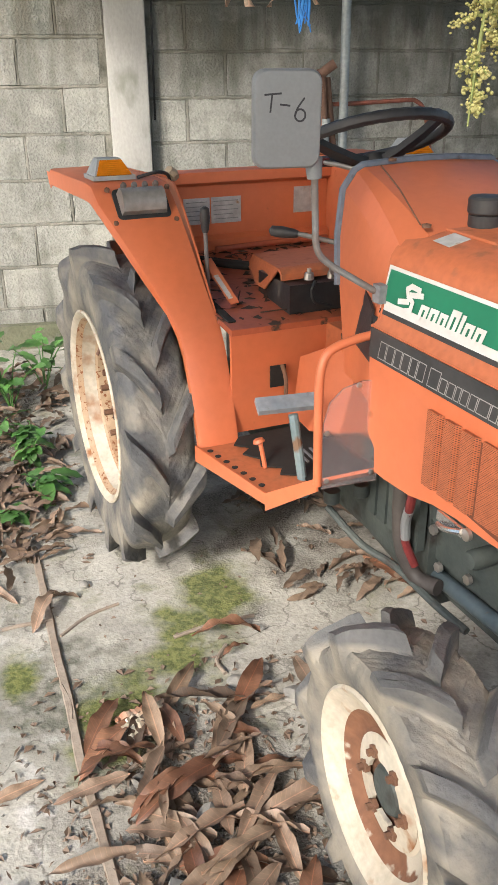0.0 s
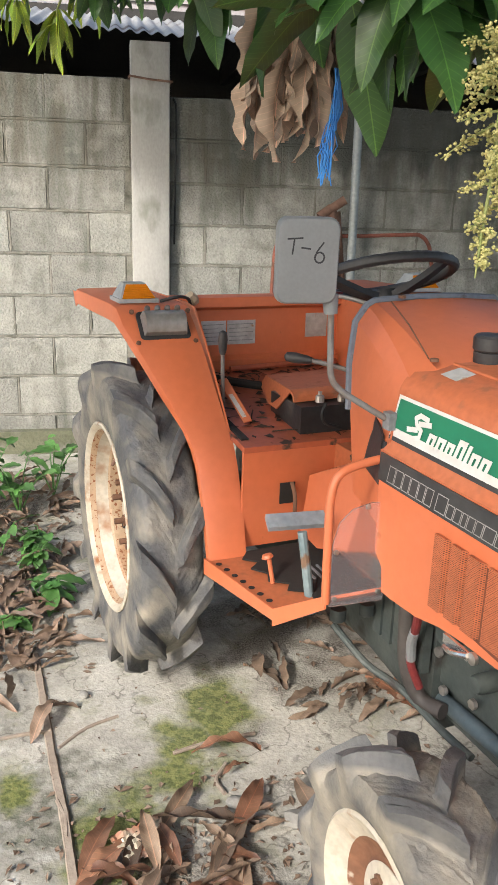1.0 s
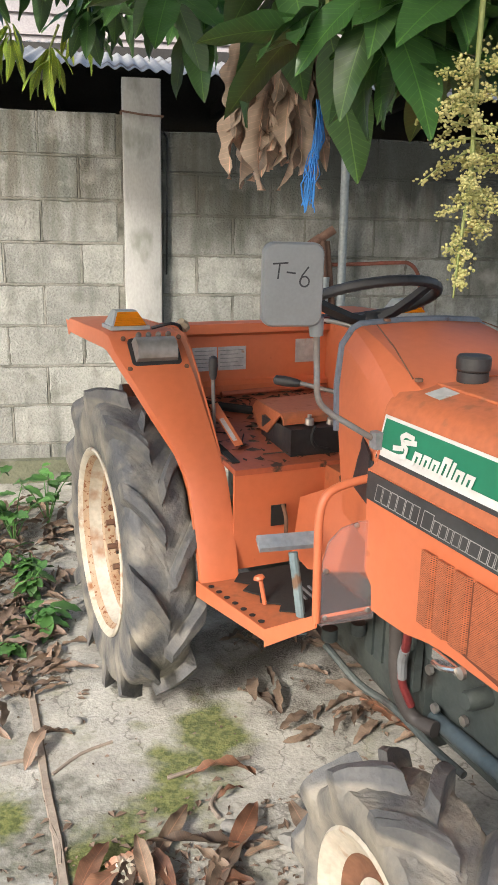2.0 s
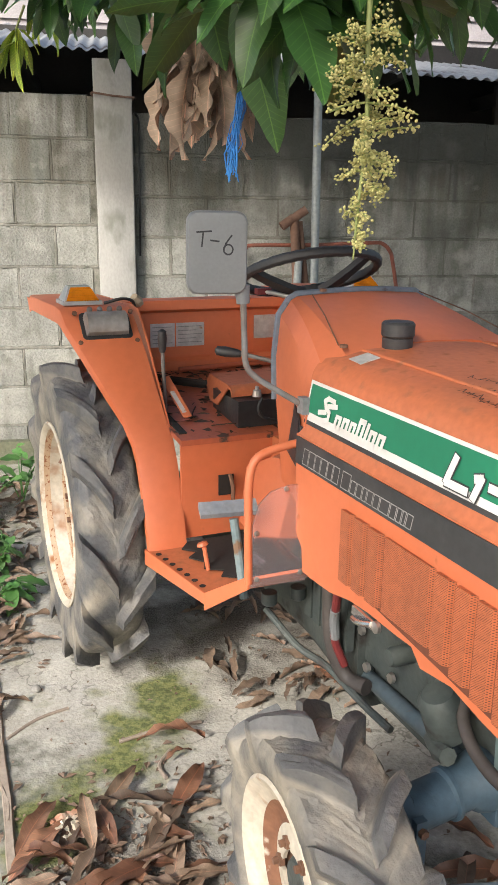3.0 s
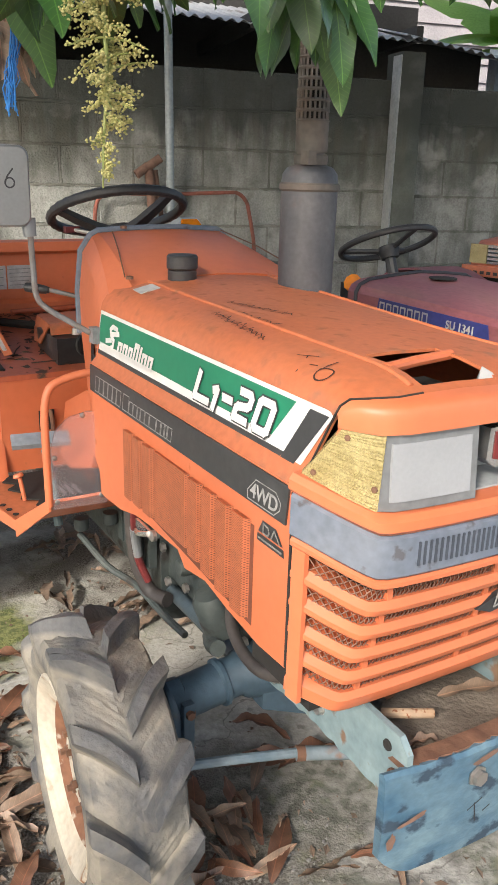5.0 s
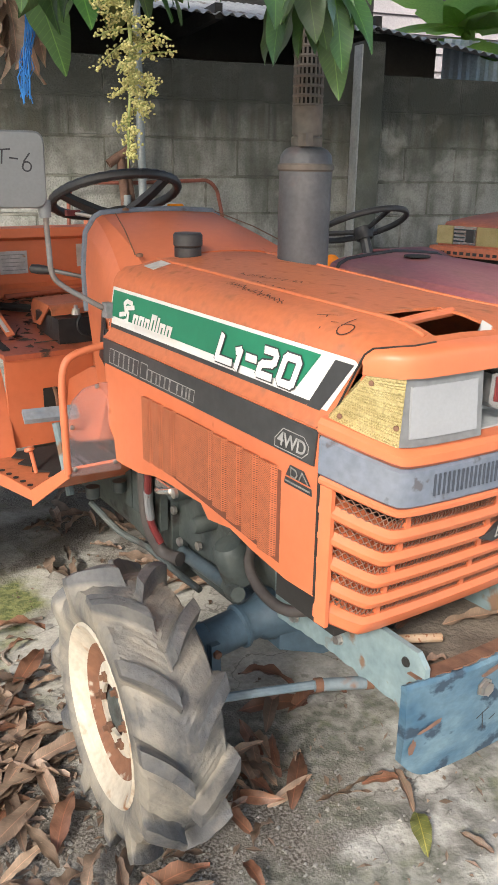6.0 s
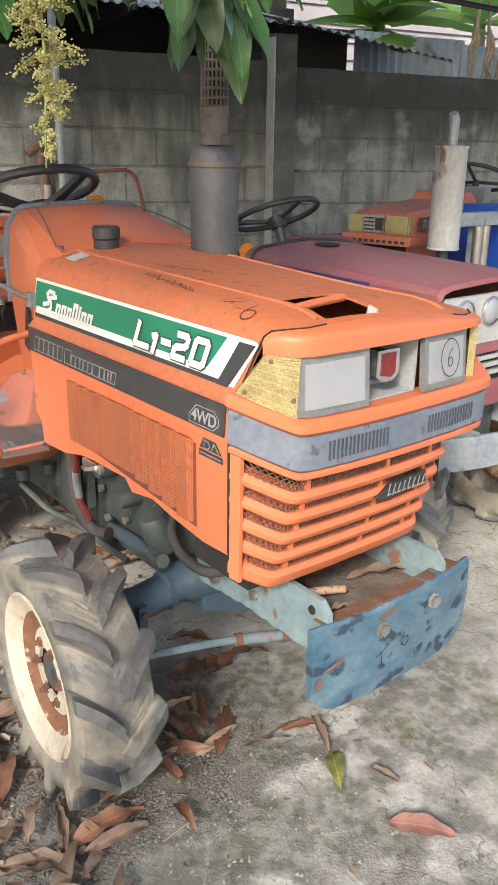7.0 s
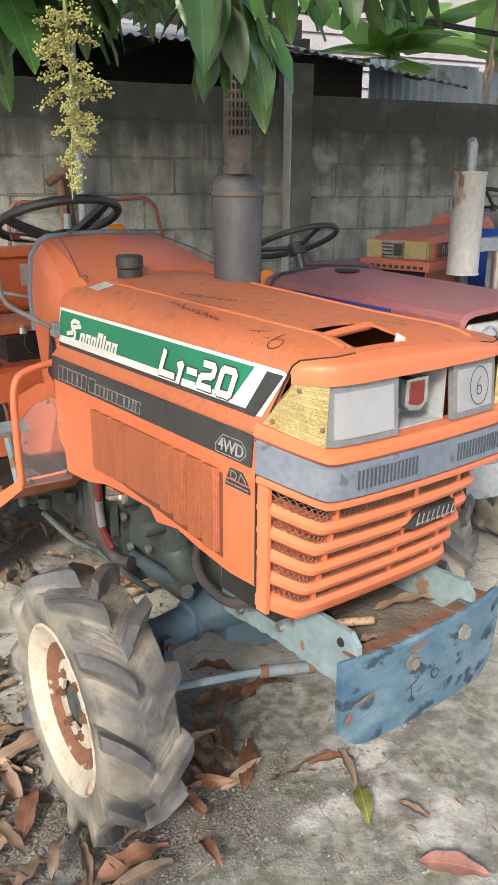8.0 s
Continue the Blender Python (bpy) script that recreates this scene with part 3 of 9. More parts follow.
# the block wall: a core of mortar, its face set back behind the blocks
POSTS = [(0.45, 0.655, 2.22, 0.075), (3.115, 3.275, 2.12, 0.10)]
BAYS = [(-3.9, 0.45, 0.2165, 0.23, 8, 0.0, 0.42), (0.655, 3.115, 0.19, 0.223, 8, 0.86, 0.418), (3.275, 9.6, 0.17, 0.222, 8, 3.33, 0.40)]
wall = thing("wall_north", pose(0, 0, 0), "grey concrete block wall with rough mortar joints and stains", "wall", kind="structure")
for x0, x1, z0, dz, rows, jx, bl in BAYS:
    part("mortar", rbox(((x0 + x1) / 2, 0.055, (z0 + dz * rows - 0.012) / 2 - 0.1), (x1 - x0, 0.10, z0 + dz * rows - 0.012 + 0.2), 0.004), MORTAR, wall)
ledge = part("footing", rbox((-1.7, -0.01, 0.0), (4.3, 0.10, 0.26), 0.02, 3), FOOTING, wall, "mossy concrete footing under the wall")


def build_post(x0, x1, top, out, label, mat=PILLAR):
    t = thing("concrete_post", pose((x0 + x1) / 2, 0.02 - out / 2, 0), label, "post", "wall posts", "structure")
    w, d = x1 - x0, out + 0.12
    bm = bmesh.new()
    rings = []
    for k in range(14):
        z = -0.2 + (top + 0.2) * k / 13
        jx, jy = 0.003 * noise.noise((x0 * 5, z * 4, 0)), 0.003 * noise.noise((x0 * 5, z * 4, 7))
        rings.append([(px + jx, py + 0.03 + jy, z) for px, py in rounded(w, d, 0.014, 2)])
    loft(bm, rings)
    part("shaft", bm, mat, t)
    return t


post_w = build_post(*POSTS[0], "pale weathered square concrete fence post with wire tie")
build_post(*POSTS[1], "grey square concrete post with lighter edge strip", PILLAR_DARK)
bm = bmesh.new()
tube(bm, [(-0.112, -0.09, 2.05), (0.0, -0.096, 2.035), (0.112, -0.09, 2.03), (0.113, 0.02, 2.035), (-0.112, 0.02, 2.05), (-0.112, -0.09, 2.045)], 0.006, 6)
part("wire_tie", bm, RUST_PIPE, post_w, "dark twisted wire tie")
bm = bmesh.new()
tube(bm, smooth_path([(0.13, 0.0, 1.2), (0.135, -0.02, 1.6), (0.14, 0.0, 1.9), (0.125, 0.01, 1.955), (0.115, -0.06, 1.96)], 4), 0.006, 6)
part("cable", bm, CABLE, post_w, "thin grey cable beside the post")
# pale strip on the second post's left edge
strip = thing("edge_strip", pose(3.115, -0.055, 0), "pale strip on the post edge", "trim", kind="structure")
part("strip", rbox((-0.005, 0.0, 1.05), (0.010, 0.105, 2.1), 0.002), PALE_GREY, strip)

pole = thing("steel_pole", pose(1.69, -0.15, 0, 0, -0.6, 0), "slender galvanised steel pole standing before the wall", "pole")
bm = bmesh.new()
tube(bm, [(0, 0, -0.02), (0.0, 0, 1.2), (0, 0, 2.6)], 0.024, 16)
part("shaft", bm, GALV, pole)


def corrugated(name, x0, x1, y0, z0, y1, z1, mat, pitch=0.076, amp=0.010, thick=0.003, drop=0.0, kind="structure", label=""):
    """A wavy sheet from an eave edge to an upper edge."""
    n = int((x1 - x0) / pitch * 6)
    bm = bmesh.new()
    up = Vector((0, y1 - y0, z1 - z0)).normalized()
    nrm = Vector((1, 0, 0)).cross(up)
    top, bot = [], []
    for i in range(n + 1):
        x = x0 + (x1 - x0) * i / n
        w = nrm * amp * math.sin(2 * math.pi * (x - x0) / pitch)
        d = drop * (x - x0) / (x1 - x0)
        ring = []
        for k in (0, 1):
            p = Vector((x, (y0, y1)[k], (z0, z1)[k] - d)) + w
            ring += [p, p - nrm * thick]
        top.append((ring[0], ring[2], ring[3], ring[1]))
    loft(bm, top)
    ob = part(name, bm, mat, None, label, 50)
    return tagged(ob, category="roof", kind=kind)


corrugated("roof_sheet", -2.6, 3.4, 0.22, 2.40, 2.6, 2.95, ROOF_SHEET, drop=0.17, label="weathered corrugated fibre cement lean-to roof behind the wall")
corrugated("roof_sheet", 3.27, 4.78, 0.18, 2.255, 2.4, 2.72, ROOF_SHEET, drop=0.19, label="old corrugated lean-to roof edge beyond the post")
# near-black boards and rafters paint the deep shade under the lean-to roof
shed = thing("lean_to_shade_boards", pose(0, 1.7, 0), "near-black boards painting the shade inside the lean-to", "wall", kind="structure")
part("boards", rbox((0.6, 0, 1.3), (7.0, 0.06, 2.8), 0.005), LEAN_TO_SHADE, shed)
part("boards", rbox((-2.85, -0.75, 1.2), (0.06, 1.5, 2.4), 0.005), LEAN_TO_SHADE, shed)
part("boards", rbox((3.75, -0.75, 1.25), (1.05, 0.05, 2.15), 0.005), LEAN_TO_SHADE, shed)
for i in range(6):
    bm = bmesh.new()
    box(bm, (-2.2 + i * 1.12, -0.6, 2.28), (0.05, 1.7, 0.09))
    part("rafter", bm, LEAN_TO_SHADE, shed)

# neighbouring house with lapped siding, beyond the wall
house = thing("neighbour_house", pose(5.6, 4.4, 0, 0, 0, 0), "pale pinkish house wall with lapped boards behind the yard wall", "house", kind="structure")
part("wall_core", rbox((-1.0, 0.25, 2.1), (14.0, 0.3, 4.2), 0.01), SIDING, house)
for i in range(15):
    bm = bmesh.new()
    prism(bm, [(-8, 0.10, 1.1 + i * 0.2), (-8, 0.05, 1.1 + i * 0.2), (-8, 0.085, 1.1 + i * 0.2 + 0.205), (-8, 0.10, 1.1 + i * 0.2 + 0.205)], (14.0, 0, 0))
    part("board", bm, SIDING, house)
corrugated("house_roof", -3.5, 12.6, 3.95, 4.15, 6.6, 5.0, ROOF_SHEET, label="grey corrugated roof of the neighbouring house")

# upright corrugated fence sheets beyond the wall
fence = thing("sheet_fence", pose(4.45, 1.1, 0), "blue and rust streaked upright corrugated sheet fence", "fence", kind="structure")
for i in range(9):
    bm = bmesh.new()
    n = 36
    top = 2.27 + 0.10 * random.random()
    rings = []
    for k in range(n + 1):
        x = i * 0.56 + 0.58 * k / n
        y = 0.012 * math.sin(2 * math.pi * x / 0.085)
        rings.append([(x, y, 0.0), (x, y, top), (x, y + 0.004, top), (x, y + 0.004, 0.0)])
    loft(bm, rings)
    part("sheet", bm, BLUE_SHEET, fence)


# ---- wheels ----
def tyre_mesh(R, half, rim, lugs, lug_h, lug_w, sweep):
    """An agricultural tyre about the y axis, centred on the origin: one moulded skin with chevron lugs raised out of it."""
    deep = R - lug_h
    prof = [(rim, -0.80), (rim + 0.010, -0.86), (rim + 0.028, -0.95), (rim + (deep - rim) * 0.42, -1.0), (rim + (deep - rim) * 0.66, -0.99), (rim + (deep - rim) * 0.80, -0.955),
            (rim + (deep - rim) * 0.91, -0.88), (deep - 0.006, -0.76), (deep - 0.001, -0.62), (deep, -0.48), (deep + 0.001, -0.34), (deep + 0.002, -0.20), (deep + 0.003, -0.10), (deep + 0.003, -0.03)]
    prof = prof + [(r, -y) for r, y in prof[::-1]]
    seg = lugs * 30
    pitch = 2 * math.pi / lugs
    rings = []
    for k in range(seg + 1):
        base = 2 * math.pi * k / seg
        ring = []
        for r, y in prof:
            side = 1 if y > 0 else -1
            q = abs(y)
            # the grid leans with the lugs, so that their flanks stay straight
            ang = base - sweep * q ** 0.85
            a0 = base + (pitch / 2 if side > 0 else 0)
            off = (a0 + pitch / 2) % pitch - pitch / 2
            w = lug_w * (0.5 + 0.10 * q)
            m = min(1.0, max(0.0, (w + 0.005 - abs(off) * R) / 0.008))
            m = m * m * (3 - 2 * m)
            low = min(1.0, max(0.0, (r - (rim + (deep - rim) * 0.44)) / ((deep - rim) * 0.30)))
            wear = 0.0026 * noise.noise((math.cos(ang) * 9, y * 5, math.sin(ang) * 9)) + 0.0034 * noise.noise((math.cos(ang) * 31, y * 14, math.sin(ang) * 31)) * (1.0 - 0.4 * m) + 0.003 * m * noise.noise((k // 30 * 3.1, side * 4.0, q * 3))
            # lugs rise outwards on the tread and sideways on the shoulder
            edge = max(0.0, (q - 0.55) / 0.45)
            top = R - 0.020 * q ** 3 - (0.75 * lug_h if q < 0.05 else 0.0)
            rr = r + max(0.0, top - r) * m * low + wear
            yy = half * y + side * lug_h * 0.30 * m * low * edge
            ring.append(Vector((rr * math.sin(ang), yy, rr * math.cos(ang))))
        rings.append(ring)
    bm = bmesh.new()
    loft(bm, rings, False, False)
    bmesh.ops.remove_doubles(bm, verts=bm.verts[:], dist=0.0002)
    return bm


TYRES = {}


def tyre_material(R, lug_h):
    """Rubber whose grooves hold pale dried mud."""
    key = (round(R, 3), round(lug_h, 3))
    if key in TYRES:
        return TYRES[key]
    m = material("muddy_rubber", (0.074, 0.077, 0.082), (0.120, 0.119, 0.116), 0.6, scale=8, fine=80, bump=0.25, dirt=(0.030, 0.030, 0.031), dirt_at=0.60, dirt_scale=8, dirt_soft=0.15, fine_amt=0.3)
    n, l = m.node_tree.nodes, m.node_tree.links
    b = n["Principled BSDF"]
    src = b.inputs["Base Color"].links[0].from_socket
    co = n.new("ShaderNodeTexCoord").outputs["Object"]
    flat = n.new("ShaderNodeVectorMath")
    flat.operation = "MULTIPLY"
    flat.inputs[1].default_value = (1, 0, 1)
    l.new(co, flat.inputs[0])
    ln = n.new("ShaderNodeVectorMath")
    ln.operation = "LENGTH"
    l.new(flat.outputs[0], ln.inputs[0])
    low = n.new("ShaderNodeMapRange")
    low.inputs["From Min"].default_value, low.inputs["From Max"].default_value = R - lug_h * 0.72, R - lug_h * 1.02
    l.new(ln.outputs["Value"], low.inputs["Value"])
    nz = n.new("ShaderNodeTexNoise")
    nz.inputs["Scale"].default_value, nz.inputs["Detail"].default_value = 9, 8
    l.new(co, nz.inputs["Vector"])
    nr = n.new("ShaderNodeMapRange")
    nr.inputs["From Min"].default_value, nr.inputs["From Max"].default_value = (0.36, 0.60) if R < 0.4 else (0.42, 0.66)
    l.new(nz.outputs["Fac"], nr.inputs["Value"])
    mul = n.new("ShaderNodeMath")
    mul.operation = "MULTIPLY"
    l.new(low.outputs[0], mul.inputs[0])
    l.new(nr.outputs[0], mul.inputs[1])
    mx = n.new("ShaderNodeMix")
    mx.data_type = "RGBA"
    l.new(mul.outputs[0], mx.inputs[0])
    l.new(src, mx.inputs[6])
    mx.inputs[7].default_value = (0.275, 0.248, 0.200, 1)
    # scuffs and dust over lugs and walls
    dz = n.new("ShaderNodeTexNoise")
    dz.inputs["Scale"].default_value, dz.inputs["Detail"].default_value, dz.inputs["Distortion"].default_value = 17, 12, 0.25
    l.new(co, dz.inputs["Vector"])
    dr = n.new("ShaderNodeMapRange")
    dr.inputs["From Min"].default_value, dr.inputs["From Max"].default_value, dr.inputs["To Max"].default_value = 0.50, 0.66, 0.38
    l.new(dz.outputs["Fac"], dr.inputs["Value"])
    dm = n.new("ShaderNodeMix")
    dm.data_type = "RGBA"
    l.new(dr.outputs[0], dm.inputs[0])
    l.new(mx.outputs[2], dm.inputs[6])
    dm.inputs[7].default_value = (0.205, 0.186, 0.155, 1)
    l.new(dm.outputs[2], b.inputs["Base Color"])
    rough = n.new("ShaderNodeBump")
    rough.inputs["Strength"].default_value, rough.inputs["Distance"].default_value = 0.9, 0.010
    l.new(dz.outputs["Fac"], rough.inputs["Height"])
    l.new(b.inputs["Normal"].links[0].from_socket, rough.inputs["Normal"])
    l.new(rough.outputs[0], b.inputs["Normal"])
    TYRES[key] = m
    return m


def build_wheel(parent, name, m, R, half, rim, lugs, lug_h, lug_w, sweep, dish):
    """Wheel about its own y axis; its outer face looks to -y. m places it in the tractor."""
    hub = part(name, lathe(bmesh.new(), [(0.0, -0.03 + dish), (0.045, -0.03 + dish), (0.05, -0.02 + dish), (0.05, 0.05 + dish), (0.0, 0.05 + dish)], 20, pose(0, 0, 0, -90)), RUST, parent, "rusty wheel hub")
    hub.matrix_basis = m
    part("tyre", tyre_mesh(R, half, rim, lugs, lug_h, lug_w, sweep), tyre_material(R, lug_h), hub, "dusty black rubber tyre with chevron lugs")
    return hub


def ring_y(bm, prof, seg=48):
    """A lathe about y from (radius, y) pairs, open."""
    return lathe(bm, prof, seg, Matrix(((1, 0, 0, 0), (0, 0, 1, 0), (0, -1, 0, 0), (0, 0, 0, 1))), False)


def rear_wheel(parent, y, side):
    m = pose(-0.035, y, 0.497, 0, 0, 0 if side < 0 else 180) @ pose(0, 0, 0, 0, 11, 0)
    w = build_wheel(parent, "rear_wheel", m, 0.497, 0.095, 0.285, 12, 0.042, 0.050, 0.34, 0.035)
    bm = ring_y(bmesh.new(), [(0.276, -0.078), (0.286, -0.090), (0.296, -0.094), (0.302, -0.090), (0.301, -0.084), (0.289, -0.078), (0.284, -0.068), (0.278, -0.05)])
    part("rim_flange", bm, CREAM, w, "cream painted rim flange with rust")
    bm = ring_y(bmesh.new(), [(0.277, -0.080), (0.272, -0.070), (0.266, -0.062)])
    part("rim_slope", bm, RUST_RIM, w, "rust-stained rim slope")
    bm = ring_y(bmesh.new(), [(0.267, -0.063), (0.264, -0.052), (0.258, -0.038), (0.250, -0.022)])
    part("rim_step", bm, RIM_WHITE, w, "bright cream step of the rim")
    bm = ring_y(bmesh.new(), [(0.251, -0.023), (0.243, -0.016), (0.238, 0.03), (0.245, 0.06), (0.262, 0.085), (0.292, 0.098)])
    part("rim_well", bm, RUST_RIM, w, "rust-speckled rim well")
    bm = ring_y(bmesh.new(), [(0.240, 0.030), (0.215, 0.020), (0.200, 0.012), (0.15, 0.010), (0.13, 0.004), (0.05, 0.004)])
    part("disc", bm, RIM_WHITE, w, "pale cream wheel disc")
    for k in range(8):
        a = 2 * math.pi * k / 8
        bm = bmesh.new()
        lathe(bm, [(0, 0), (0.019, 0), (0.019, 0.018), (0.010, 0.018), (0.010, 0.046), (0, 0.046)], 6,
              pose(0.105 * math.cos(a), 0.006, 0.105 * math.sin(a), 90))
        part("wheel_bolt", bm, RUST, w)
    for k in range(12):
        a = 2 * math.pi * (k + 0.5) / 12
        bm = bmesh.new()
        lathe(bm, [(0, 0), (0.012, 0), (0.012, 0.008), (0, 0.008)], 8, pose(0.19 * math.cos(a), 0.013, 0.19 * math.sin(a), 90))
        part("disc_hole", bm, NEAR_BLACK, w)
    bm = bmesh.new()
    tube(bm, [(0.05, -0.055, 0.248), (0.052, -0.075, 0.232), (0.054, -0.085, 0.215)], 0.005, 8)
    part("valve", bm, RUST_PIPE, w)
    return w


def front_wheel(parent, y, side, steer):
    m = pose(1.440, y, 0.303, 0, 0, steer + (0 if side < 0 else 180)) @ pose(0, 0, 0, 0, 25, 0)
    w = build_wheel(parent, "front_wheel", m, 0.305, 0.090, 0.178, 11, 0.038, 0.038, 0.36, 0.02)
    bm = ring_y(bmesh.new(), [(0.164, -0.068), (0.178, -0.080), (0.187, -0.084), (0.193, -0.080), (0.192, -0.074), (0.181, -0.068), (0.176, -0.05)])
    part("rim_flange", bm, CREAM, w, "cream painted rim flange with rust")
    bm = ring_y(bmesh.new(), [(0.165, -0.069), (0.156, -0.064), (0.148, -0.060), (0.142, -0.055)])
    part("rim_slope", bm, CREAM, w)
    bm = ring_y(bmesh.new(), [(0.143, -0.056), (0.126, -0.041), (0.108, -0.037), (0.100, -0.041)])
    part("rust_ring", bm, RIM_RUST, w, "bare rusted ring of the wheel")
    bm = bmesh.new()
    n = 60
    inner, outer = [], []
    for k in range(n):
        a = 2 * math.pi * k / n
        notch = 0.020 if (k % 10) in (4, 5, 6) else 0.0
        outer.append((0.101 * math.cos(a), -0.043, 0.101 * math.sin(a)))
        inner.append(((0.056 + notch) * math.cos(a), -0.050, (0.056 + notch) * math.sin(a)))
    loft(bm, [outer, inner, [(x, yy + 0.008, z) for x, yy, z in inner], [(x, yy + 0.008, z) for x, yy, z in outer]], True, False)
    part("disc", bm, CREAM, w, "cream wheel centre with notched edge")
    bm = ring_y(bmesh.new(), [(0.09, -0.034), (0.04, -0.034)])
    part("disc_back", bm, RUST, w)
    for k in range(6):
        a = 2 * math.pi * (k + 0.5) / 6
        bm = bmesh.new()
        lathe(bm, [(0, 0), (0.013, 0), (0.013, 0.010), (0.007, 0.010), (0.007, 0.020), (0, 0.020)], 6, pose(0.070 * math.cos(a), -0.044, 0.070 * math.sin(a), 90))
        part("wheel_bolt", bm, RUST, w)
    bm = bmesh.new()
    lathe(bm, [(0.046, 0), (0.046, 0.012), (0.040, 0.020), (0, 0.022)], 20, pose(0, -0.028, 0, 90))
    part("hub_cap", bm, ENGINE, w, "dull green-grey hub cap")
    return w


# ---- the orange tractor ----
HEADING = -76.6
TRACTOR = pose(0.9705, -2.1537, 0, 0, 0, HEADING)
tractor = thing("tractor", TRACTOR, "faded orange compact tractor with green and black side stripes, dusty", "tractor")
rear_wheel(tractor, -0.590, -1)
rear_wheel(tractor, 0.44, 1)
front_wheel(tractor, -0.487, -1, -3.5)
front_wheel(tractor, 0.437, 1, -3.5)


def hood_section(x):
    """Half outline of the hood at x, right side from bottom to top centre: (y, z)."""
    t = (x - 0.94) / 0.9
    return [(-0.312, 0.985), (-0.300, 0.998), (-0.292, 1.02), (-0.284, 1.105), (-0.280, 1.121 - 0.003 * t), (-0.270, 1.136 - 0.005 * t), (-0.252, 1.149 - 0.005 * t), (-0.215, 1.160 - 0.007 * t), (-0.175, 1.168 - 0.009 * t),
            (-0.162, 1.1695 - 0.010 * t), (-0.100, 1.175 - 0.012 * t), (-0.022, 1.1776 - 0.0135 * t), (0, 1.178 - 0.014 * t)]


def mirror_y(half):
    return half + [(-y, z) for y, z in half[-2::-1]]


def lean(z):
    """How far forward the hood's slanting front edge stands at a height."""
    return min(1.795 + 0.64 * max(0.0, z - 0.985), 1.905)


FRONT = [(0.0, 1.937), (0.065, 1.936), (0.130, 1.934), (0.205, 1.929), (0.240, 1.924), (0.254, 1.914), (0.264, 1.899), (0.274, 1.881), (0.284, 1.862)]


def front_x(y):
    """The front edge of the nose cap above the lamps, at a place across."""
    y = abs(y)
    for (ya, xa), (yb, xb) in zip(FRONT, FRONT[1:]):
        if y <= yb:
            return xa + (xb - xa) * (y - ya) / (yb - ya)
    return FRONT[-1][1]


def hood_edge(y, z):
    """The hood's front edge: slanting up the side, then round behind the nose cap; the top dips towards it."""
    x = lean(z)
    if z > 1.09:
        x = min(x, front_x(y) - 0.003 - 0.023 * min(1.0, max(0.0, (0.284 - abs(y)) / 0.02)))
    return x


def dip(x, z, y=0.0):
    """How far the hood top falls: a slope forwards, a little more to the left, then a roll-over at the nose."""
    u = max(0.0, (x - 1.79) / 0.115)
    slope = max(0.0, x - 0.94) / 0.9 * (0.008 + 0.018 * (y + 0.165) / 0.33)
    return (0.020 * u ** 2.2 + slope) * min(1.0, max(0.0, (z - 1.10) / 0.05))


def left_scale(x):
    """The hood stands a little off the tractor's middle: its left half is narrower behind the nose."""
    return 0.80 + 0.20 * min(1.0, max(0.0, (x - 1.66) / 0.20))


def hood_top(x, y):
    """Height of the hood's top face at a place."""
    half = hood_section(x)
    for (ya, za), (yb, zb) in zip(half, half[1:]):
        if ya <= -abs(y) <= yb:
            z = za + (zb - za) * (-abs(y) - ya) / (yb - ya)
            return z - dip(x, z, y)
    return half[-1][1] - dip(x, half[-1][1], y)


def build_hood():
    bm = bmesh.new()
    rings = []
    for u in (0, 0.1, 0.2, 0.3, 0.4, 0.5, 0.6, 0.7, 0.78, 0.82, 0.845, 0.90, 0.945, 0.982, 1.0):
        ring = []
        for y, z in mirror_y(hood_section(0.955 + 0.85 * u)):
            x = 0.955 + (hood_edge(y, z) - 0.955) * u
            ring.append((x, y, z - dip(x, z, y)))
        rings.append(ring)
    rings = [[(x, y * left_scale(x) if y > 0 else y, z) for x, y, z in ring] for ring in rings]
    loft(bm, rings, False, False)
    # hatch opening in the flat top
    cut = [f for f in bm.faces if 1.758 < f.calc_center_median().x < 1.890 and -0.162 < f.calc_center_median().y < -0.022 and f.calc_center_median().z > 1.10]
    bmesh.ops.delete(bm, geom=cut, context="FACES")
    bmesh.ops.recalc_face_normals(bm, faces=bm.faces)
    bmesh.ops.solidify(bm, geom=bm.faces[:], thickness=0.005)
    return part("hood", bm, ORANGE_DUSTY, tractor, "orange hood, top bleached and dusty")


hood = build_hood()
# long creases pressed into the hood top
for y in (-0.180, 0.168):
    bm = bmesh.new()
    tube(bm, [(x, y * (left_scale(x) if y > 0 else 1.0), hood_top(x, y) + 0.001) for x in (0.99, 1.2, 1.4, 1.6, 1.7, 1.78, 1.81, 1.84, 1.865, 1.885)], 0.004, 8)
    part("crease", bm, ORANGE_DUSTY, hood)
bm = bmesh.new()
tube(bm, [(1.816, -0.168, 1.146), (1.800, -0.10, 1.147), (1.783, -0.014, 1.147)], 0.0085, 10)
part("hatch_bar", bm, ORANGE, hood, "orange bar across the open hatch")
# near-black plate gives the open hatch its shade
part("hatch_well", rbox((1.81, -0.10, 1.085), (0.19, 0.20, 0.02), 0.004), NEAR_BLACK, tractor, "near-black plate painting the shade under the hatch")
bm = bmesh.new()
lathe(bm, [(0.032, -0.006), (0.033, 0.0), (0.033, 0.020), (0.028, 0.022)], 28, pose(1.005, -0.105, 1.172))
part("filler_ring", bm, BLACK, tractor)
bm = bmesh.new()
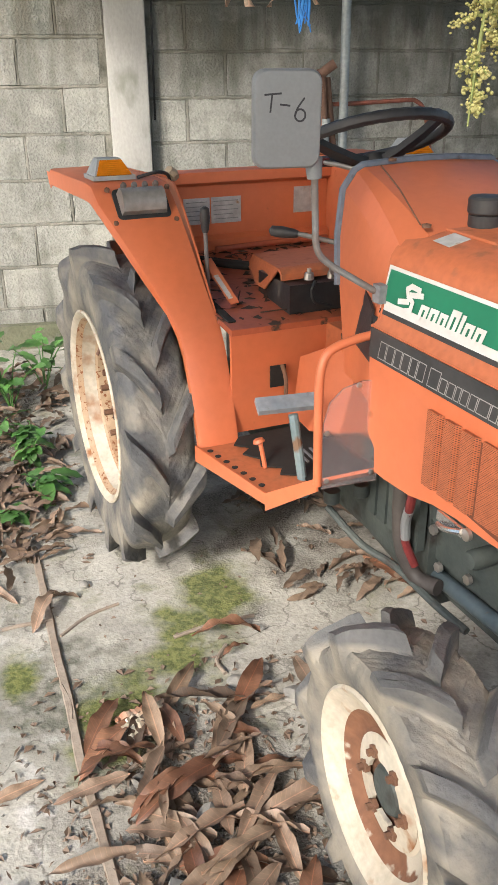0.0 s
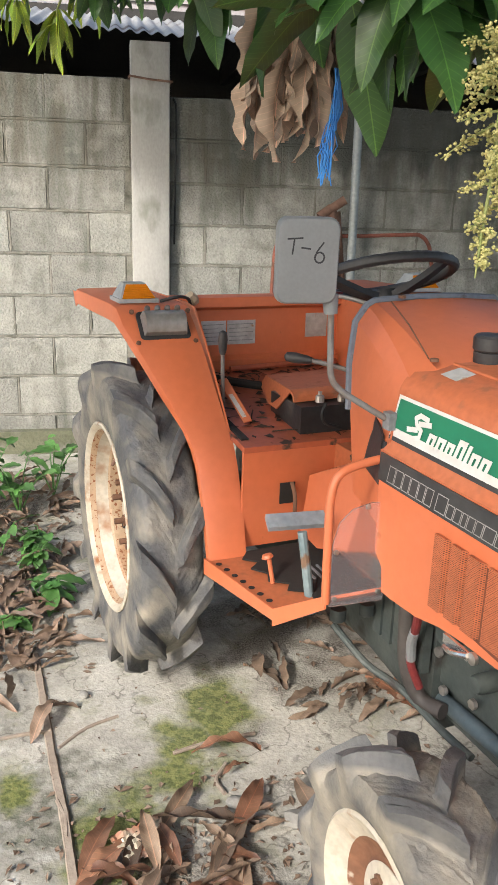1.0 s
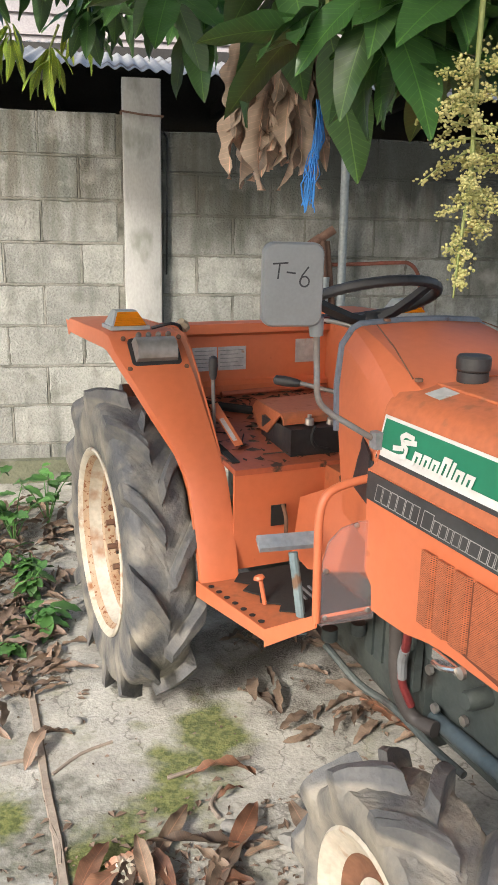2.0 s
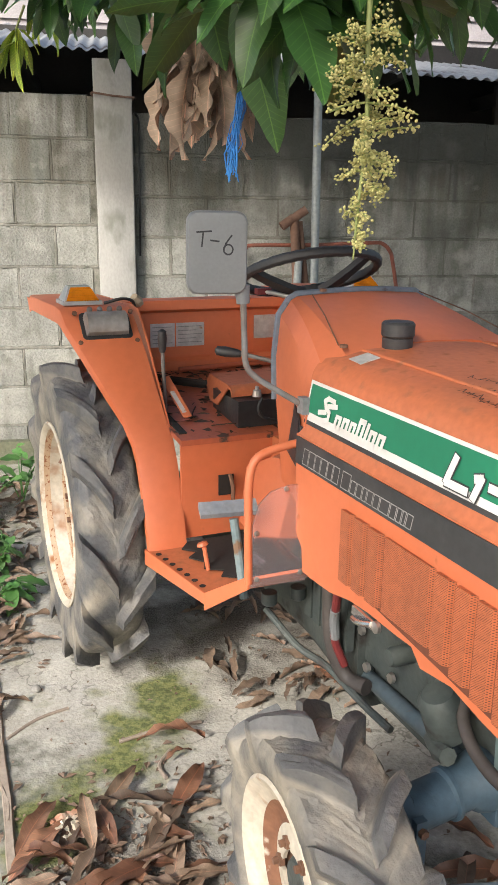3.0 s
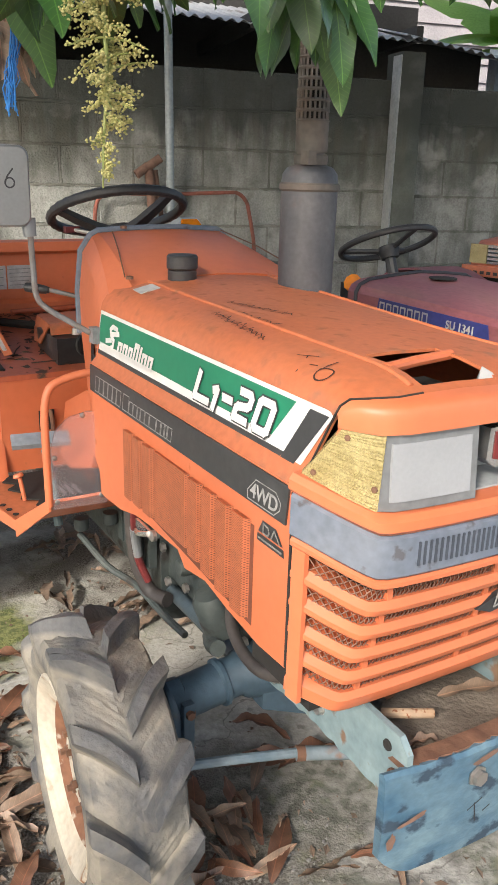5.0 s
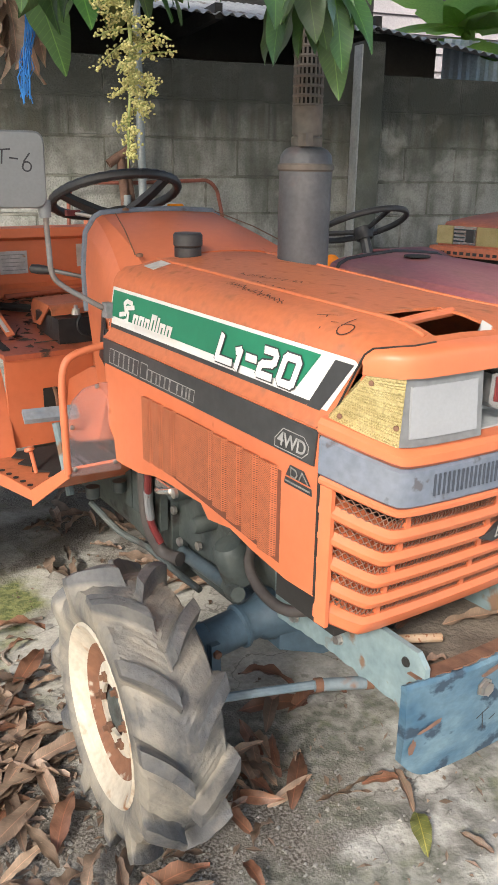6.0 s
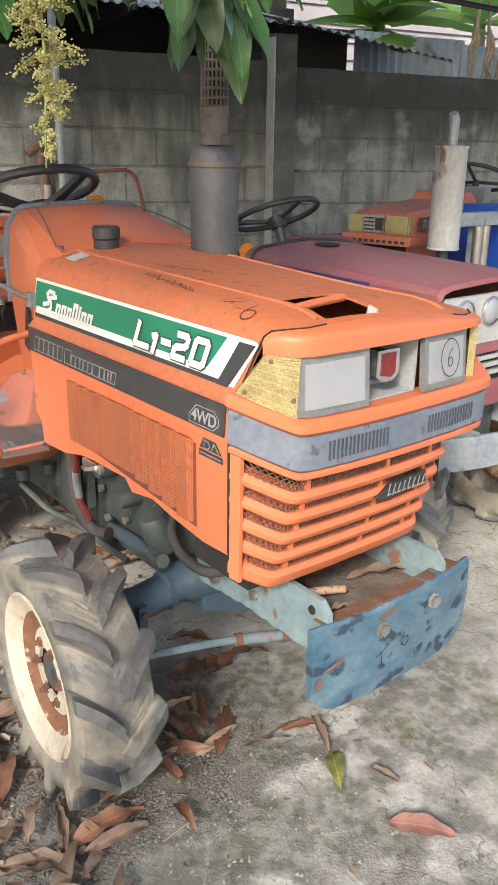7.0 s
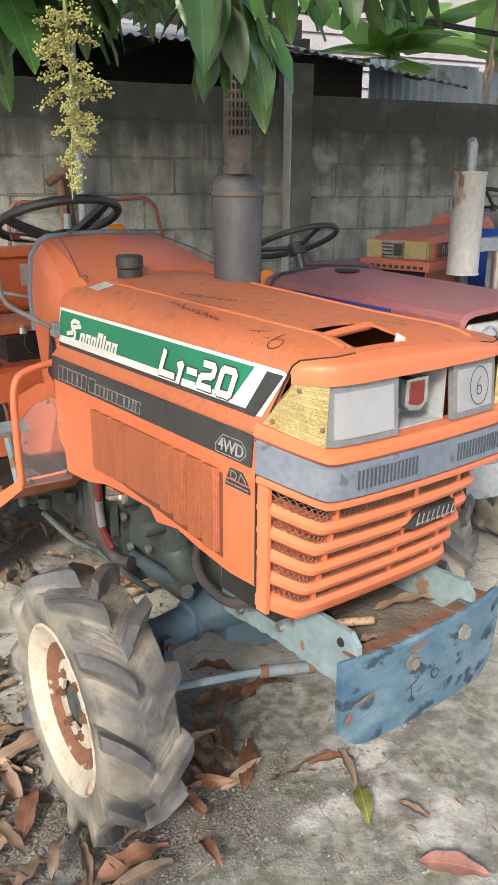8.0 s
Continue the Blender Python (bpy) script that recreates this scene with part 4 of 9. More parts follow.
lathe(bm, [(0.024, 0.0), (0.024, 0.018), (0.033, 0.020), (0.036, 0.024), (0.036, 0.048), (0.032, 0.053), (0, 0.055)], 14, pose(1.005, -0.105, 1.174))
part("filler_cap", bm, BLACK, tractor, "ribbed black filler cap")
bm = bmesh.new()
prism(bm, [(x, y, hood_top(x, y) + 0.0012) for x, y in ((1.02, -0.232), (1.02, -0.186), (1.075, -0.190), (1.075, -0.236))], (0, 0, 0.0012))
part("warning_label", bm, PAPER, tractor, "small pale printed label")
# chrome point on the nose
bm = bmesh.new()
vs = [bm.verts.new(p) for p in ((1.868, -0.070, 1.126), (1.890, -0.092, 1.120), (1.912, -0.020, 1.108), (1.884, -0.018, 1.120), (1.872, -0.066, 1.146))]
for q in ((0, 1, 4), (1, 2, 4), (2, 3, 4), (3, 0, 4), (0, 3, 2, 1)):
    bm.faces.new([vs[i] for i in q])
part("nose_ornament", bm, TIN, tractor, "pointed chrome ornament").location = (-0.004, 0.034, 0.002)

# side skirts below the hood: black strip level down to a stepped lower edge
SKIRT = [(0.945, 0.985), (1.800, 0.985), (1.800, 0.680), (1.72, 0.676), (1.61, 0.688), (1.53, 0.702), (1.445, 0.688), (1.415, 0.714), (1.36, 0.711), (1.27, 0.709), (1.20, 0.702), (1.12, 0.683), (1.03, 0.676), (0.992, 0.676), (0.985, 0.73), (0.952, 0.76)]
for s in (-1, 1):
    bm = bmesh.new()
    prism(bm, [(x, s * 0.300, z) for x, z in SKIRT], (0, s * 0.010, 0))
    bevel(bm, 0.004, 2, 50)
    panel = part("side_panel", bm, ORANGE, tractor, "bright orange side panel with stepped lower edge")
    # near-black strip paints the shade in the recessed panel joint
    part("shut_line_seal", rbox((1.8025, s * 0.3065, 0.832), (0.005, 0.009, 0.298), 0.001, 1), NEAR_BLACK, panel, "near-black strip for the shaded joint along the panel edge")
    # ribbed, perforated inset: upright pleats of mesh
    xs = [1.168, 1.218, 1.268, 1.322, 1.478, 1.532, 1.586, 1.640, 1.698]
    for a, b in zip(xs, xs[1:]):
        wide = b - a > 0.1
        z0 = 0.738 - max(0, (1.30 - a)) * 0.02 if a < 1.40 else 0.738 - (a - 1.45) * 0.16
        z1 = 0.888
        bm = bmesh.new()
        y0, y1 = 0.3085, 0.3225 if not wide else 0.3195
        prism(bm, [(a + 0.001, s * y0, z0), (a + 0.004, s * y1, z0 + 0.003), (b - 0.016, s * y1, z0 + 0.003), (b - 0.009, s * y0, z0)], (0, 0, z1 - z0 - 0.002))
        bevel(bm, 0.002, 1, 30)
        part("pleat", bm, PERFORATED, panel)
    # dark brown sheet puts the groove shade between the pleats
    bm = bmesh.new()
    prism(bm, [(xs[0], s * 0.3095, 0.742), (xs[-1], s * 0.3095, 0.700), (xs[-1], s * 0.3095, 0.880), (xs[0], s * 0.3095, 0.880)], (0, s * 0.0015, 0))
    part("pleat_back", bm, PLEAT_SHADE, panel, "dark brown sheet painting the groove shade between the pleats")
    bm = bmesh.new()
    prism(bm, [(0.948, s * 0.309, 0.920), (1.790, s * 0.309, 0.918), (1.797, s * 0.309, 0.981), (0.952, s * 0.309, 0.981)], (0, s * 0.0045, 0))
    bevel(bm, 0.002, 2)
    part("black_strip", bm, BLACK_STRIP, panel, "satin black stripe with pale outlined writing")


def on_side(x, z, s=-1):
    """A plane on the upper hood side: x forward, y up the side."""
    y = -0.292 + (z - 1.02) * (0.008 / 0.085)
    return plane_m((x, y - 0.0012, z), (1, 0, 0), (0, 0.094, 1))


def side_patch(name, pts, mat, lift, parent, label=""):
    """A flat sticker on the right hood side, from (x, z) corners."""
    bm = bmesh.new()
    q = []
    for x, z in pts:
        y = -0.292 + (z - 1.02) * (0.008 / 0.085)
        q.append((x, y - lift, z))
    prism(bm, q, (0, 0.0012, 0))
    return part(name, bm, mat, parent, label)


decal = side_patch("side_decal", [(0.947, 1.003), (0.964, 1.105), (1.838, 1.105), (1.848, 1.104), (1.855, 1.099), (1.796, 1.012), (1.788, 1.004), (1.778, 1.001)], WHITE, 0.0022, tractor, "white edged green side decal with model writing")
side_patch("green_field", [(0.958, 1.036), (0.971, 1.098), (1.767, 1.098), (1.712, 1.033)], GREEN, 0.0036, decal)
side_patch("dark_line", [(0.950, 1.0085), (0.952, 1.0175), (1.752, 1.0180), (1.742, 1.0090)], BLACK_STRIP, 0.0036, decal)
side_patch("dark_block", [(1.744, 1.0085), (1.779, 1.0085), (1.848, 1.097), (1.803, 1.097)], BLACK_STRIP, 0.0036, decal)
# the series name is drawn as slanting bars only
mark = bmesh.new()
M = on_side(0.985, 1.026)
lines = [[(0.092, 0.054), (0.066, 0.056), (0.052, 0.048), (0.058, 0.036), (0.074, 0.028), (0.070, 0.012), (0.050, 0.006), (0.004, 0.004)], [(0.030, 0.020), (0.060, 0.026)], [(0.066, 0.040), (0.102, 0.046)]]
strokes(mark, M, lines, 0.0105, 0.0046)
x = 0.092
for w, tall in ((0.025, 0.032), (0.025, 0.033), (0.023, 0.032), (0.025, 0.046), (0.010, 0.043), (0.025, 0.033), (0.025, 0.033)):
    sl = 0.34
    for a, b, lo, hi in ((0, 0.38, 0, 1), (0.62, 1, 0, 1), (0.38, 0.62, 0.74, 1)) if w > 0.02 else ((0, 1, 0, 1),):
        vs = [mark.verts.new(M @ Vector((x + w * q + sl * tall * h, tall * h, 0.0046))) for q, h in ((a, lo), (b, lo), (b, hi), (a, hi))]
        mark.faces.new(vs)
    x += w + 0.0045
part("series_mark", mark, WHITE, decal, "white slanting series mark")["kind"] = "stuff"
# model lettering: heavy square strokes with a dark outline
MODEL = on_side(1.447, 1.0245)
GLYPHS = {"L": [[(0.006, 0.053), (0.006, 0.007), (0.058, 0.007)]], "1": [[(0.066, 0.033), (0.078, 0.037), (0.078, 0.001)]], "-": [[(0.102, 0.029), (0.130, 0.029)]],
          "2": [[(0.150, 0.053), (0.181, 0.053), (0.186, 0.048), (0.186, 0.036), (0.180, 0.031), (0.154, 0.027), (0.149, 0.022), (0.149, 0.007), (0.189, 0.007)]],
          "0": [[(0.216, 0.006), (0.245, 0.006), (0.251, 0.011), (0.251, 0.049), (0.246, 0.054), (0.216, 0.054), (0.211, 0.049), (0.211, 0.011), (0.216, 0.006)]]}
for name, lines in GLYPHS.items():
    lines = [[(x + 0.38 * z, z) for x, z in line] for line in lines]
    bm = bmesh.new()
    strokes(bm, MODEL, lines, 0.0195, 0.0040)
    part("letter_outline", bm, BLACK_STRIP, decal)
    bm = bmesh.new()
    strokes(bm, MODEL, lines, 0.0138, 0.0048)
    part("letter", bm, WHITE, decal, "white model lettering")
# writing on the black stripe
STRIPE = plane_m((0.0, -0.3136, 0.0), (1, 0, 0), (0, 0, 1))
bm = bmesh.new()
x = 0.984
for i, w in enumerate((24, 26, 24, 26, 22, 24, 0, 34, 20, 20, 14, 20, 20, 32, 20, 14, 10, 18)):
    if w:
        w *= 0.00092
        h = 0.036 if i < 8 else 0.027
        strokes(bm, STRIPE, [[(x, 0.927), (x + w, 0.927), (x + w + 0.25 * h, 0.927 + h), (x + 0.25 * h, 0.927 + h), (x, 0.927)]], 0.0020, 0.0006)
        x += w + 0.0038
    else:
        x += 0.010
part("maker_mark", bm, INK_PALE, tractor, "row of pale outlined bars")
lettering("drive_badge", "4WD", 0.036, STRIPE @ Matrix.Translation((1.688, 0.929, 0.0008)), INK_PALE, tractor, "pale four wheel drive lettering", 0.15, 0.0004, 0.95, 0.0004)
bm = bmesh.new()
strokes(bm, STRIPE, [[(1.682, 0.923), (1.760, 0.923), (1.776, 0.936), (1.778, 0.948), (1.764, 0.961), (1.706, 0.961), (1.682, 0.938), (1.682, 0.923)]], 0.0018, 0.0008)
part("badge_outline", bm, INK_PALE, tractor)
SKIRT_M = plane_m((0.012, -0.3100, 0.010), (1, 0, 0), (0, 0, 1))
bm = bmesh.new()
for pts in ([(1.700, 0.868), (1.712, 0.890), (1.752, 0.890), (1.772, 0.868)], [(1.696, 0.852), (1.776, 0.852), (1.774, 0.865), (1.698, 0.865)]):
    vs = [bm.verts.new(SKIRT_M @ Vector((px, pz, 0.0012))) for px, pz in pts]
    bm.faces.new(vs)
inj = part("injection_badge", bm, BLACK_STRIP, tractor, "small black and silver badge")
bm = bmesh.new()
strokes(bm, SKIRT_M, [[(1.716, 0.870), (1.716, 0.886), (1.730, 0.884), (1.734, 0.877), (1.730, 0.870), (1.716, 0.870)], [(1.740, 0.870), (1.748, 0.886), (1.764, 0.870)], [(1.702, 0.8585), (1.770, 0.8585)]], 0.0034, 0.0022)
part("badge_mark", bm, CHROME, inj)
# spring latch under the panel
latch = part("latch", rbox((1.262, -0.316, 0.697), (0.075, 0.006, 0.018), 0.002, 2), CHROME, tractor, "chrome spring latch")
bm = bmesh.new()
tube(bm, [(1.235, -0.322, 0.683), (1.27, -0.330, 0.692), (1.305, -0.324, 0.704)], 0.006, 8, 3)
part("latch_arm", bm, CHROME, latch)
bm = bmesh.new()
lathe(bm, [(0.012, 0), (0.012, 0.008), (0.004, 0.010), (0, 0.01)], 14, pose(1.31, -0.312, 0.700, 90))
part("latch_boss", bm, STEEL, latch)


# ---- nose ----
PLAN = [(0.0, 1.942), (0.07, 1.941), (0.14, 1.938), (0.20, 1.933), (0.230, 1.928), (0.244, 1.921), (0.254, 1.909), (0.268, 1.886), (0.284, 1.857), (0.302, 1.822), (0.311, 1.806)]
# the belts climb towards the hood along the sides of the nose
CLIMB = [0.034 * min(1.0, max(0.0, (1.922 - x) / 0.116)) for _, x in PLAN]
CLIMB = CLIMB[::-1] + CLIMB[1:]


def nose_ring(z, out=0.0, x_min=None, full=True):
    """Plan outline of the nose at a height, right to left, pushed outwards by out."""
    k = 1.0 if z < 0.985 else 1.0 - 0.095 * (z - 0.985) / 0.12
    back = 0.32 * max(0.0, 0.865 - z) + 0.12 * max(0.0, z - 0.975)
    pts = []
    for y, x in PLAN:
        yy, xx = y * k + out * y / 0.311, x - back * max(0.0, (x - 1.800) / 0.142) + out * (x - 1.76) / 0.17
        pts.append((xx, yy))
    right = [(x, -y) for x, y in pts[::-1]]
    wide = 1.0 + 0.15 * min(1.0, max(0.0, (1.086 - z) / 0.10)) if z > 0.857 else 0.80 - 0.30 * (0.857 - z)
    return right + [(x, y * wide) for x, y in pts[1:]]


def nose_x(y, z):
    pts = sorted((yy, xx) for xx, yy in nose_ring(z))
    for (ya, xa), (yb, xb) in zip(pts, pts[1:]):
        if ya <= y <= yb:
            return xa + (xb - xa) * (y - ya) / (yb - ya)
    return 1.79


def nose_band(name, z0, z1, out, mat, label="", depth=0.03, rnd=0.004, parent=None):
    """A belt round the nose between two heights, with softened edges."""
    bm = bmesh.new()
    rings = []
    for z, o in ((z0, out - depth), (z0, out - rnd), (z0 + rnd, out), (z1 - rnd, out), (z1, out - rnd), (z1, out - depth)):
        rings.append([(x, y, z + up) for (x, y), up in zip(nose_ring(z, o), CLIMB)])
    n = len(rings[0])
    vs = loft(bm, rings, False, False)
    for i in (0, n - 1):
        bm.faces.new([r[i] for r in vs])
    return part(name, bm, mat, parent or tractor, label, 40)


# nose cap: a pressed shell from the hood's edge down to the lamps
nose = bmesh.new()
rows = []
edge = [p for p in hood_section(1.80) if p[1] > 1.09]
for y, z in mirror_y(edge):
    xh, xf = hood_edge(y, z), front_x(y) + 0.003
    zh = z - dip(xh, z, y) + 0.001
    zf = 1.086
    nx = 0.35 + 0.65 * min(1.0, (0.30 - abs(y)) / 0.08) if abs(y) < 0.30 else 0.35
    row = []
    for a, b in ((0.0, 0.0), (0.40, 0.07), (0.76, 0.16), (0.90, 0.25), (0.97, 0.38), (1.0, 0.56), (1.0, 1.0), (0.80, 1.0)):
        row.append((xh + (xf - xh) * a, y * (1 + 0.004 * a), zh + (zf - zh) * b))
    rows.append(row)
loft(nose, rows, False, False)
nose_cap = part("nose_cap", nose, ORANGE, tractor, "orange nose cap above the lamps, chipped edges", 50)
for s in (-1, 1):
    bm = bmesh.new()
    gap = [(hood_edge(y, z), s * abs(y) * 1.003, z - dip(hood_edge(y, z), z, s * abs(y)) + 0.001) for y, z in hood_section(1.80)[:9]]
    tube(bm, gap, 0.0019, 6)
    part("panel_gap", bm, NEAR_BLACK, tractor, "dark gap along the hood's front edge")
nose_band("lamp_sill", 0.944, 0.974, 0.012, ORANGE, "orange ledge below the lamps", 0.05, 0.008)
trim = nose_band("grey_trim", 0.874, 0.944, 0.006, BLUEGREY, "scuffed blue-grey trim band with vent slots", 0.03, 0.006)
nose_band("trim_lip", 0.858, 0.873, 0.004, ORANGE, "", 0.04, 0.004)
for y0 in (-0.115, 0.150):
    for k in range(16):
        y = y0 + (k - 7.5) * 0.0096
        part("vent_slot", rbox((nose_x(y, 0.91) + 0.0065, y, 0.911), (0.004, 0.0036, 0.036), 0.001, 1, None), SLOT, trim)
# near-black box paints the shaded radiator space behind the grille
part("radiator_case", rbox((1.72, -0.045, 0.80), (0.18, 0.44, 0.42), 0.01), NEAR_BLACK, tractor, "near-black box for the shaded radiator space")
mesh = bmesh.new()
for row in range(5):
    z0 = 0.816 - row * 0.0465
    for i in range(62):
        for k in (-1, 1):
            y = -0.285 + i * 0.0078
            pts = []
            for j in range(4):
                yy, zz = y + k * 0.020 * (j / 3 - 0.5), z0 + 0.034 * j / 3
                pts.append((nose_x(max(-0.300, yy), zz) - 0.018 + 0.001 * k * (1 if j % 2 else -1), yy, zz + 0.034 * min(1.0, max(0.0, (-0.225 - yy) / 0.07))))
            tube(mesh, pts, 0.0010, 4)
part("grille_mesh", mesh, RUST_PIPE, tractor, "brown diamond wire mesh")["kind"] = "stuff"
for k in range(5):
    z = 0.829 - k * 0.0465
    nose_band("grille_slat", z - 0.031 - (0.012 if k == 4 else 0), z - 0.002, 0.0, ORANGE, "", 0.040, 0.010)
    for y in (-0.205, 0.0, 0.135):
        x = nose_x(y, z) - 0.020
        part("slat_post", rbox((x, y, z + 0.008), (0.016, 0.010, 0.024), 0.002, 1), ORANGE, tractor)
for s, w in ((-1, 0.292), (1, 0.205)):
    bm = bmesh.new()
    prism(bm, [(1.807, s * (w + 0.010), 0.905), (1.826, s * w, 0.900), (1.824, s * w, 0.626), (1.806, s * (w + 0.010), 0.634)], (0, s * 0.008, 0))
    bevel(bm, 0.003, 2)
    part("grille_edge", bm, ORANGE, tractor)
bm = bmesh.new()
prism(bm, [(1.904, y, z) for y, z in ((-0.030, 0.766), (0.004, 0.753), (0.126, 0.766), (0.126, 0.790), (0.030, 0.786))], (0.010, 0, 0))
bevel(bm, 0.002, 1)
badge = part("grille_badge", bm, BLACK, tractor, "black badge with silver slanting strokes")
bm = bmesh.new()
BADGE_M = plane_m((1.9145, -0.008, 0.760), (0, 1, 0), (0, 0, 1))
for i in range(8):
    strokes(bm, BADGE_M, [[(0.018 + i * 0.015, 0.002), (0.024 + i * 0.015, 0.022 + (0.004 if i in (0, 4) else 0))], [(0.018 + i * 0.015, 0.002), (0.027 + i * 0.015, 0.004)]], 0.0040, 0.0006)
part("badge_strokes", bm, CHROME, badge)


# ---- lamps in the nose ----
def lens_panel(name, y0, y1, z0, z1, inset, mat, label, parent, thick=0.012, n=8):
    """A lens that follows the nose's plan between two y places."""
    bm = bmesh.new()
    rings = []
    for k in range(n + 1):
        y = y0 + (y1 - y0) * k / n
        top = front_x(y) - 0.004 - inset
        rings.append([(nose_x(y, z0) - inset, y, z0), (top, y, z1), (top - thick, y, z1), (nose_x(y, z0) - inset - thick, y, z0)])
    loft(bm, rings)
    bevel(bm, 0.002, 1, 60)
    return part(name, bm, mat, parent, label, 40)


for s in (-1, 1):
    a, b = (-0.247, -0.088) if s < 0 else (0.064, 0.200)
    bez = lens_panel("lamp_bezel", a, b, 0.976, 1.085, 0.002, BEZEL, "dull grey lamp bezel", tractor)
    lens_panel("headlamp", a + 0.013, b - 0.013, 0.990, 1.072, -0.001, LENS_WHITE, "frosted white headlamp lens", bez)
    # corner reflector: wraps to the side, its rear edge follows the hood's slant
    bm = bmesh.new()
    rings = []
    for k in range(11):
        u = k / 10
        lo_y, hi_y = 0.248 + (0.303 - 0.248) * u, 0.244 + (0.279 - 0.244) * u
        z0, z1 = 0.972 + 0.034 * u ** 1.2, 1.086
        xl, xh = nose_x(-lo_y, z0), front_x(hi_y) - 0.003
        rings.append([(xl, s * lo_y, z0), (xh, s * hi_y, z1), (xh - 0.012, s * (hi_y - 0.008), z1), (xl - 0.012, s * (lo_y - 0.008), z0)])
    loft(bm, rings)
    flange = bmesh.new()
    loft(flange, [[Vector((lean(z) + 0.003, s * (0.312 + (0.2845 - 0.312) * k / 6 - (0.010 if 0 < k < 6 else 0.002)), z)), Vector(rings[10][0]).lerp(Vector(rings[10][1]), k / 6) + Vector((-0.001, -s * 0.001, 0))]
                  for k, z in enumerate(0.985 + (1.090 - 0.985) * q / 6 for q in range(7))], False, False)
    part("lens_flange", flange, ORANGE, tractor, "orange strip behind the corner lens")
    cr = part("corner_lens", bm, LENS_YELLOW, tractor, "yellowed prismatic corner lens", 40)
    # raised prism studs, row by row
    bm = bmesh.new()
    for r in range(24):
        for c in range(28):
            u, v = (c + 0.5 + 0.5 * (r % 2)) / 28.5, (r + 0.5) / 24
            if r % 4 == 3:
                continue
            i = min(int(u * 10), 9)
            f = u * 10 - i
            lo = Vector(rings[i][0]).lerp(Vector(rings[i + 1][0]), f)
            hi = Vector(rings[i][1]).lerp(Vector(rings[i + 1][1]), f)
            p = lo.lerp(hi, v)
            q = p + (Vector((p.x - 1.70, p.y * 0.9, 0)).normalized()) * 0.0017
            e1 = (Vector(rings[i + 1][0]) - Vector(rings[i][0])).normalized() * 0.0020
            e2 = (hi - lo).normalized() * 0.0023
            vs = [bm.verts.new(x) for x in (p - e1, p - e2, p + e1, p + e2)] + [bm.verts.new(q)]
            for t in range(4):
                bm.faces.new((vs[t], vs[(t + 1) % 4], vs[4]))
    part("prism_studs", bm, LENS_YELLOW, cr)["kind"] = "stuff"
    for dx, dz in ((0.15, 0.3), (0.92, 0.12), (0.85, 0.86)):
        i = int(dx * 10)
        p = Vector(rings[i][0]).lerp(Vector(rings[i][1]), dz)
        bm = bmesh.new()
        lathe(bm, [(0, 0.004), (0.004, 0.003), (0.005, 0)], 8, plane_m(p, (0, 0, 1), (p.x - 1.7, p.y, 0)) @ pose(0, 0, 0, -90))
        part("lens_screw", bm, RUST, cr)
# open bay between the lamps with the shield-shaped emblem
bm = bmesh.new()
box(bm, (1.878, -0.013, 1.030), (0.075, 0.152, 0.110))
bmesh.ops.delete(bm, geom=[f for f in bm.faces if f.calc_center_median().x > 1.9], context="FACES")
bmesh.ops.solidify(bm, geom=bm.faces[:], thickness=0.003)
bay = part("lamp_bay", bm, PALE_GREY, tractor, "open grey bay between the lamps")
# near-black slab paints the shade inside the lamp bay
part("bay_shadow", rbox((1.853, -0.035, 1.030), (0.006, 0.09, 0.075), 0.002), NEAR_BLACK, bay)
bm = bmesh.new()
prism(bm, [(1.846, y, z) for y, z in ((-0.030, 1.060), (0.030, 1.060), (0.032, 1.012), (0.014, 0.998), (-0.014, 0.998), (-0.032, 1.012))], (0.069, 0, 0))
bevel(bm, 0.003, 2)
em = part("emblem", bm, CHROME, bay, "grey shield emblem with dark red face")
em.location = (0, -0.018, 0.008)
bm = bmesh.new()
prism(bm, [(1.913, y, z) for y, z in ((-0.019, 1.054), (0.019, 1.054), (0.019, 1.014), (0.008, 1.006), (-0.019, 1.012))], (0.004, 0, 0))
part("emblem_face", bm, EMBLEM_RED, bay).location = (0, -0.018, 0.008)
# the ringed figure drawn on the left lamp
bm = bmesh.new()
FIG = plane_m((1.937, 0.134, 1.036), (-0.06, 1, 0.12), (-0.06, -0.12, 1))
strokes(bm, FIG, [arc(0, 0.0, 0.030, 0.038, -60, 300, 26), [(0.006, 0.018), (-0.006, 0.006), (-0.010, -0.008)] + arc(-0.002, -0.008, 0.008, 0.009, 180, 540, 12)], 0.0022, 0.004)
part("ink_figure", bm, INK, tractor, "figure six in a ring drawn in marker")


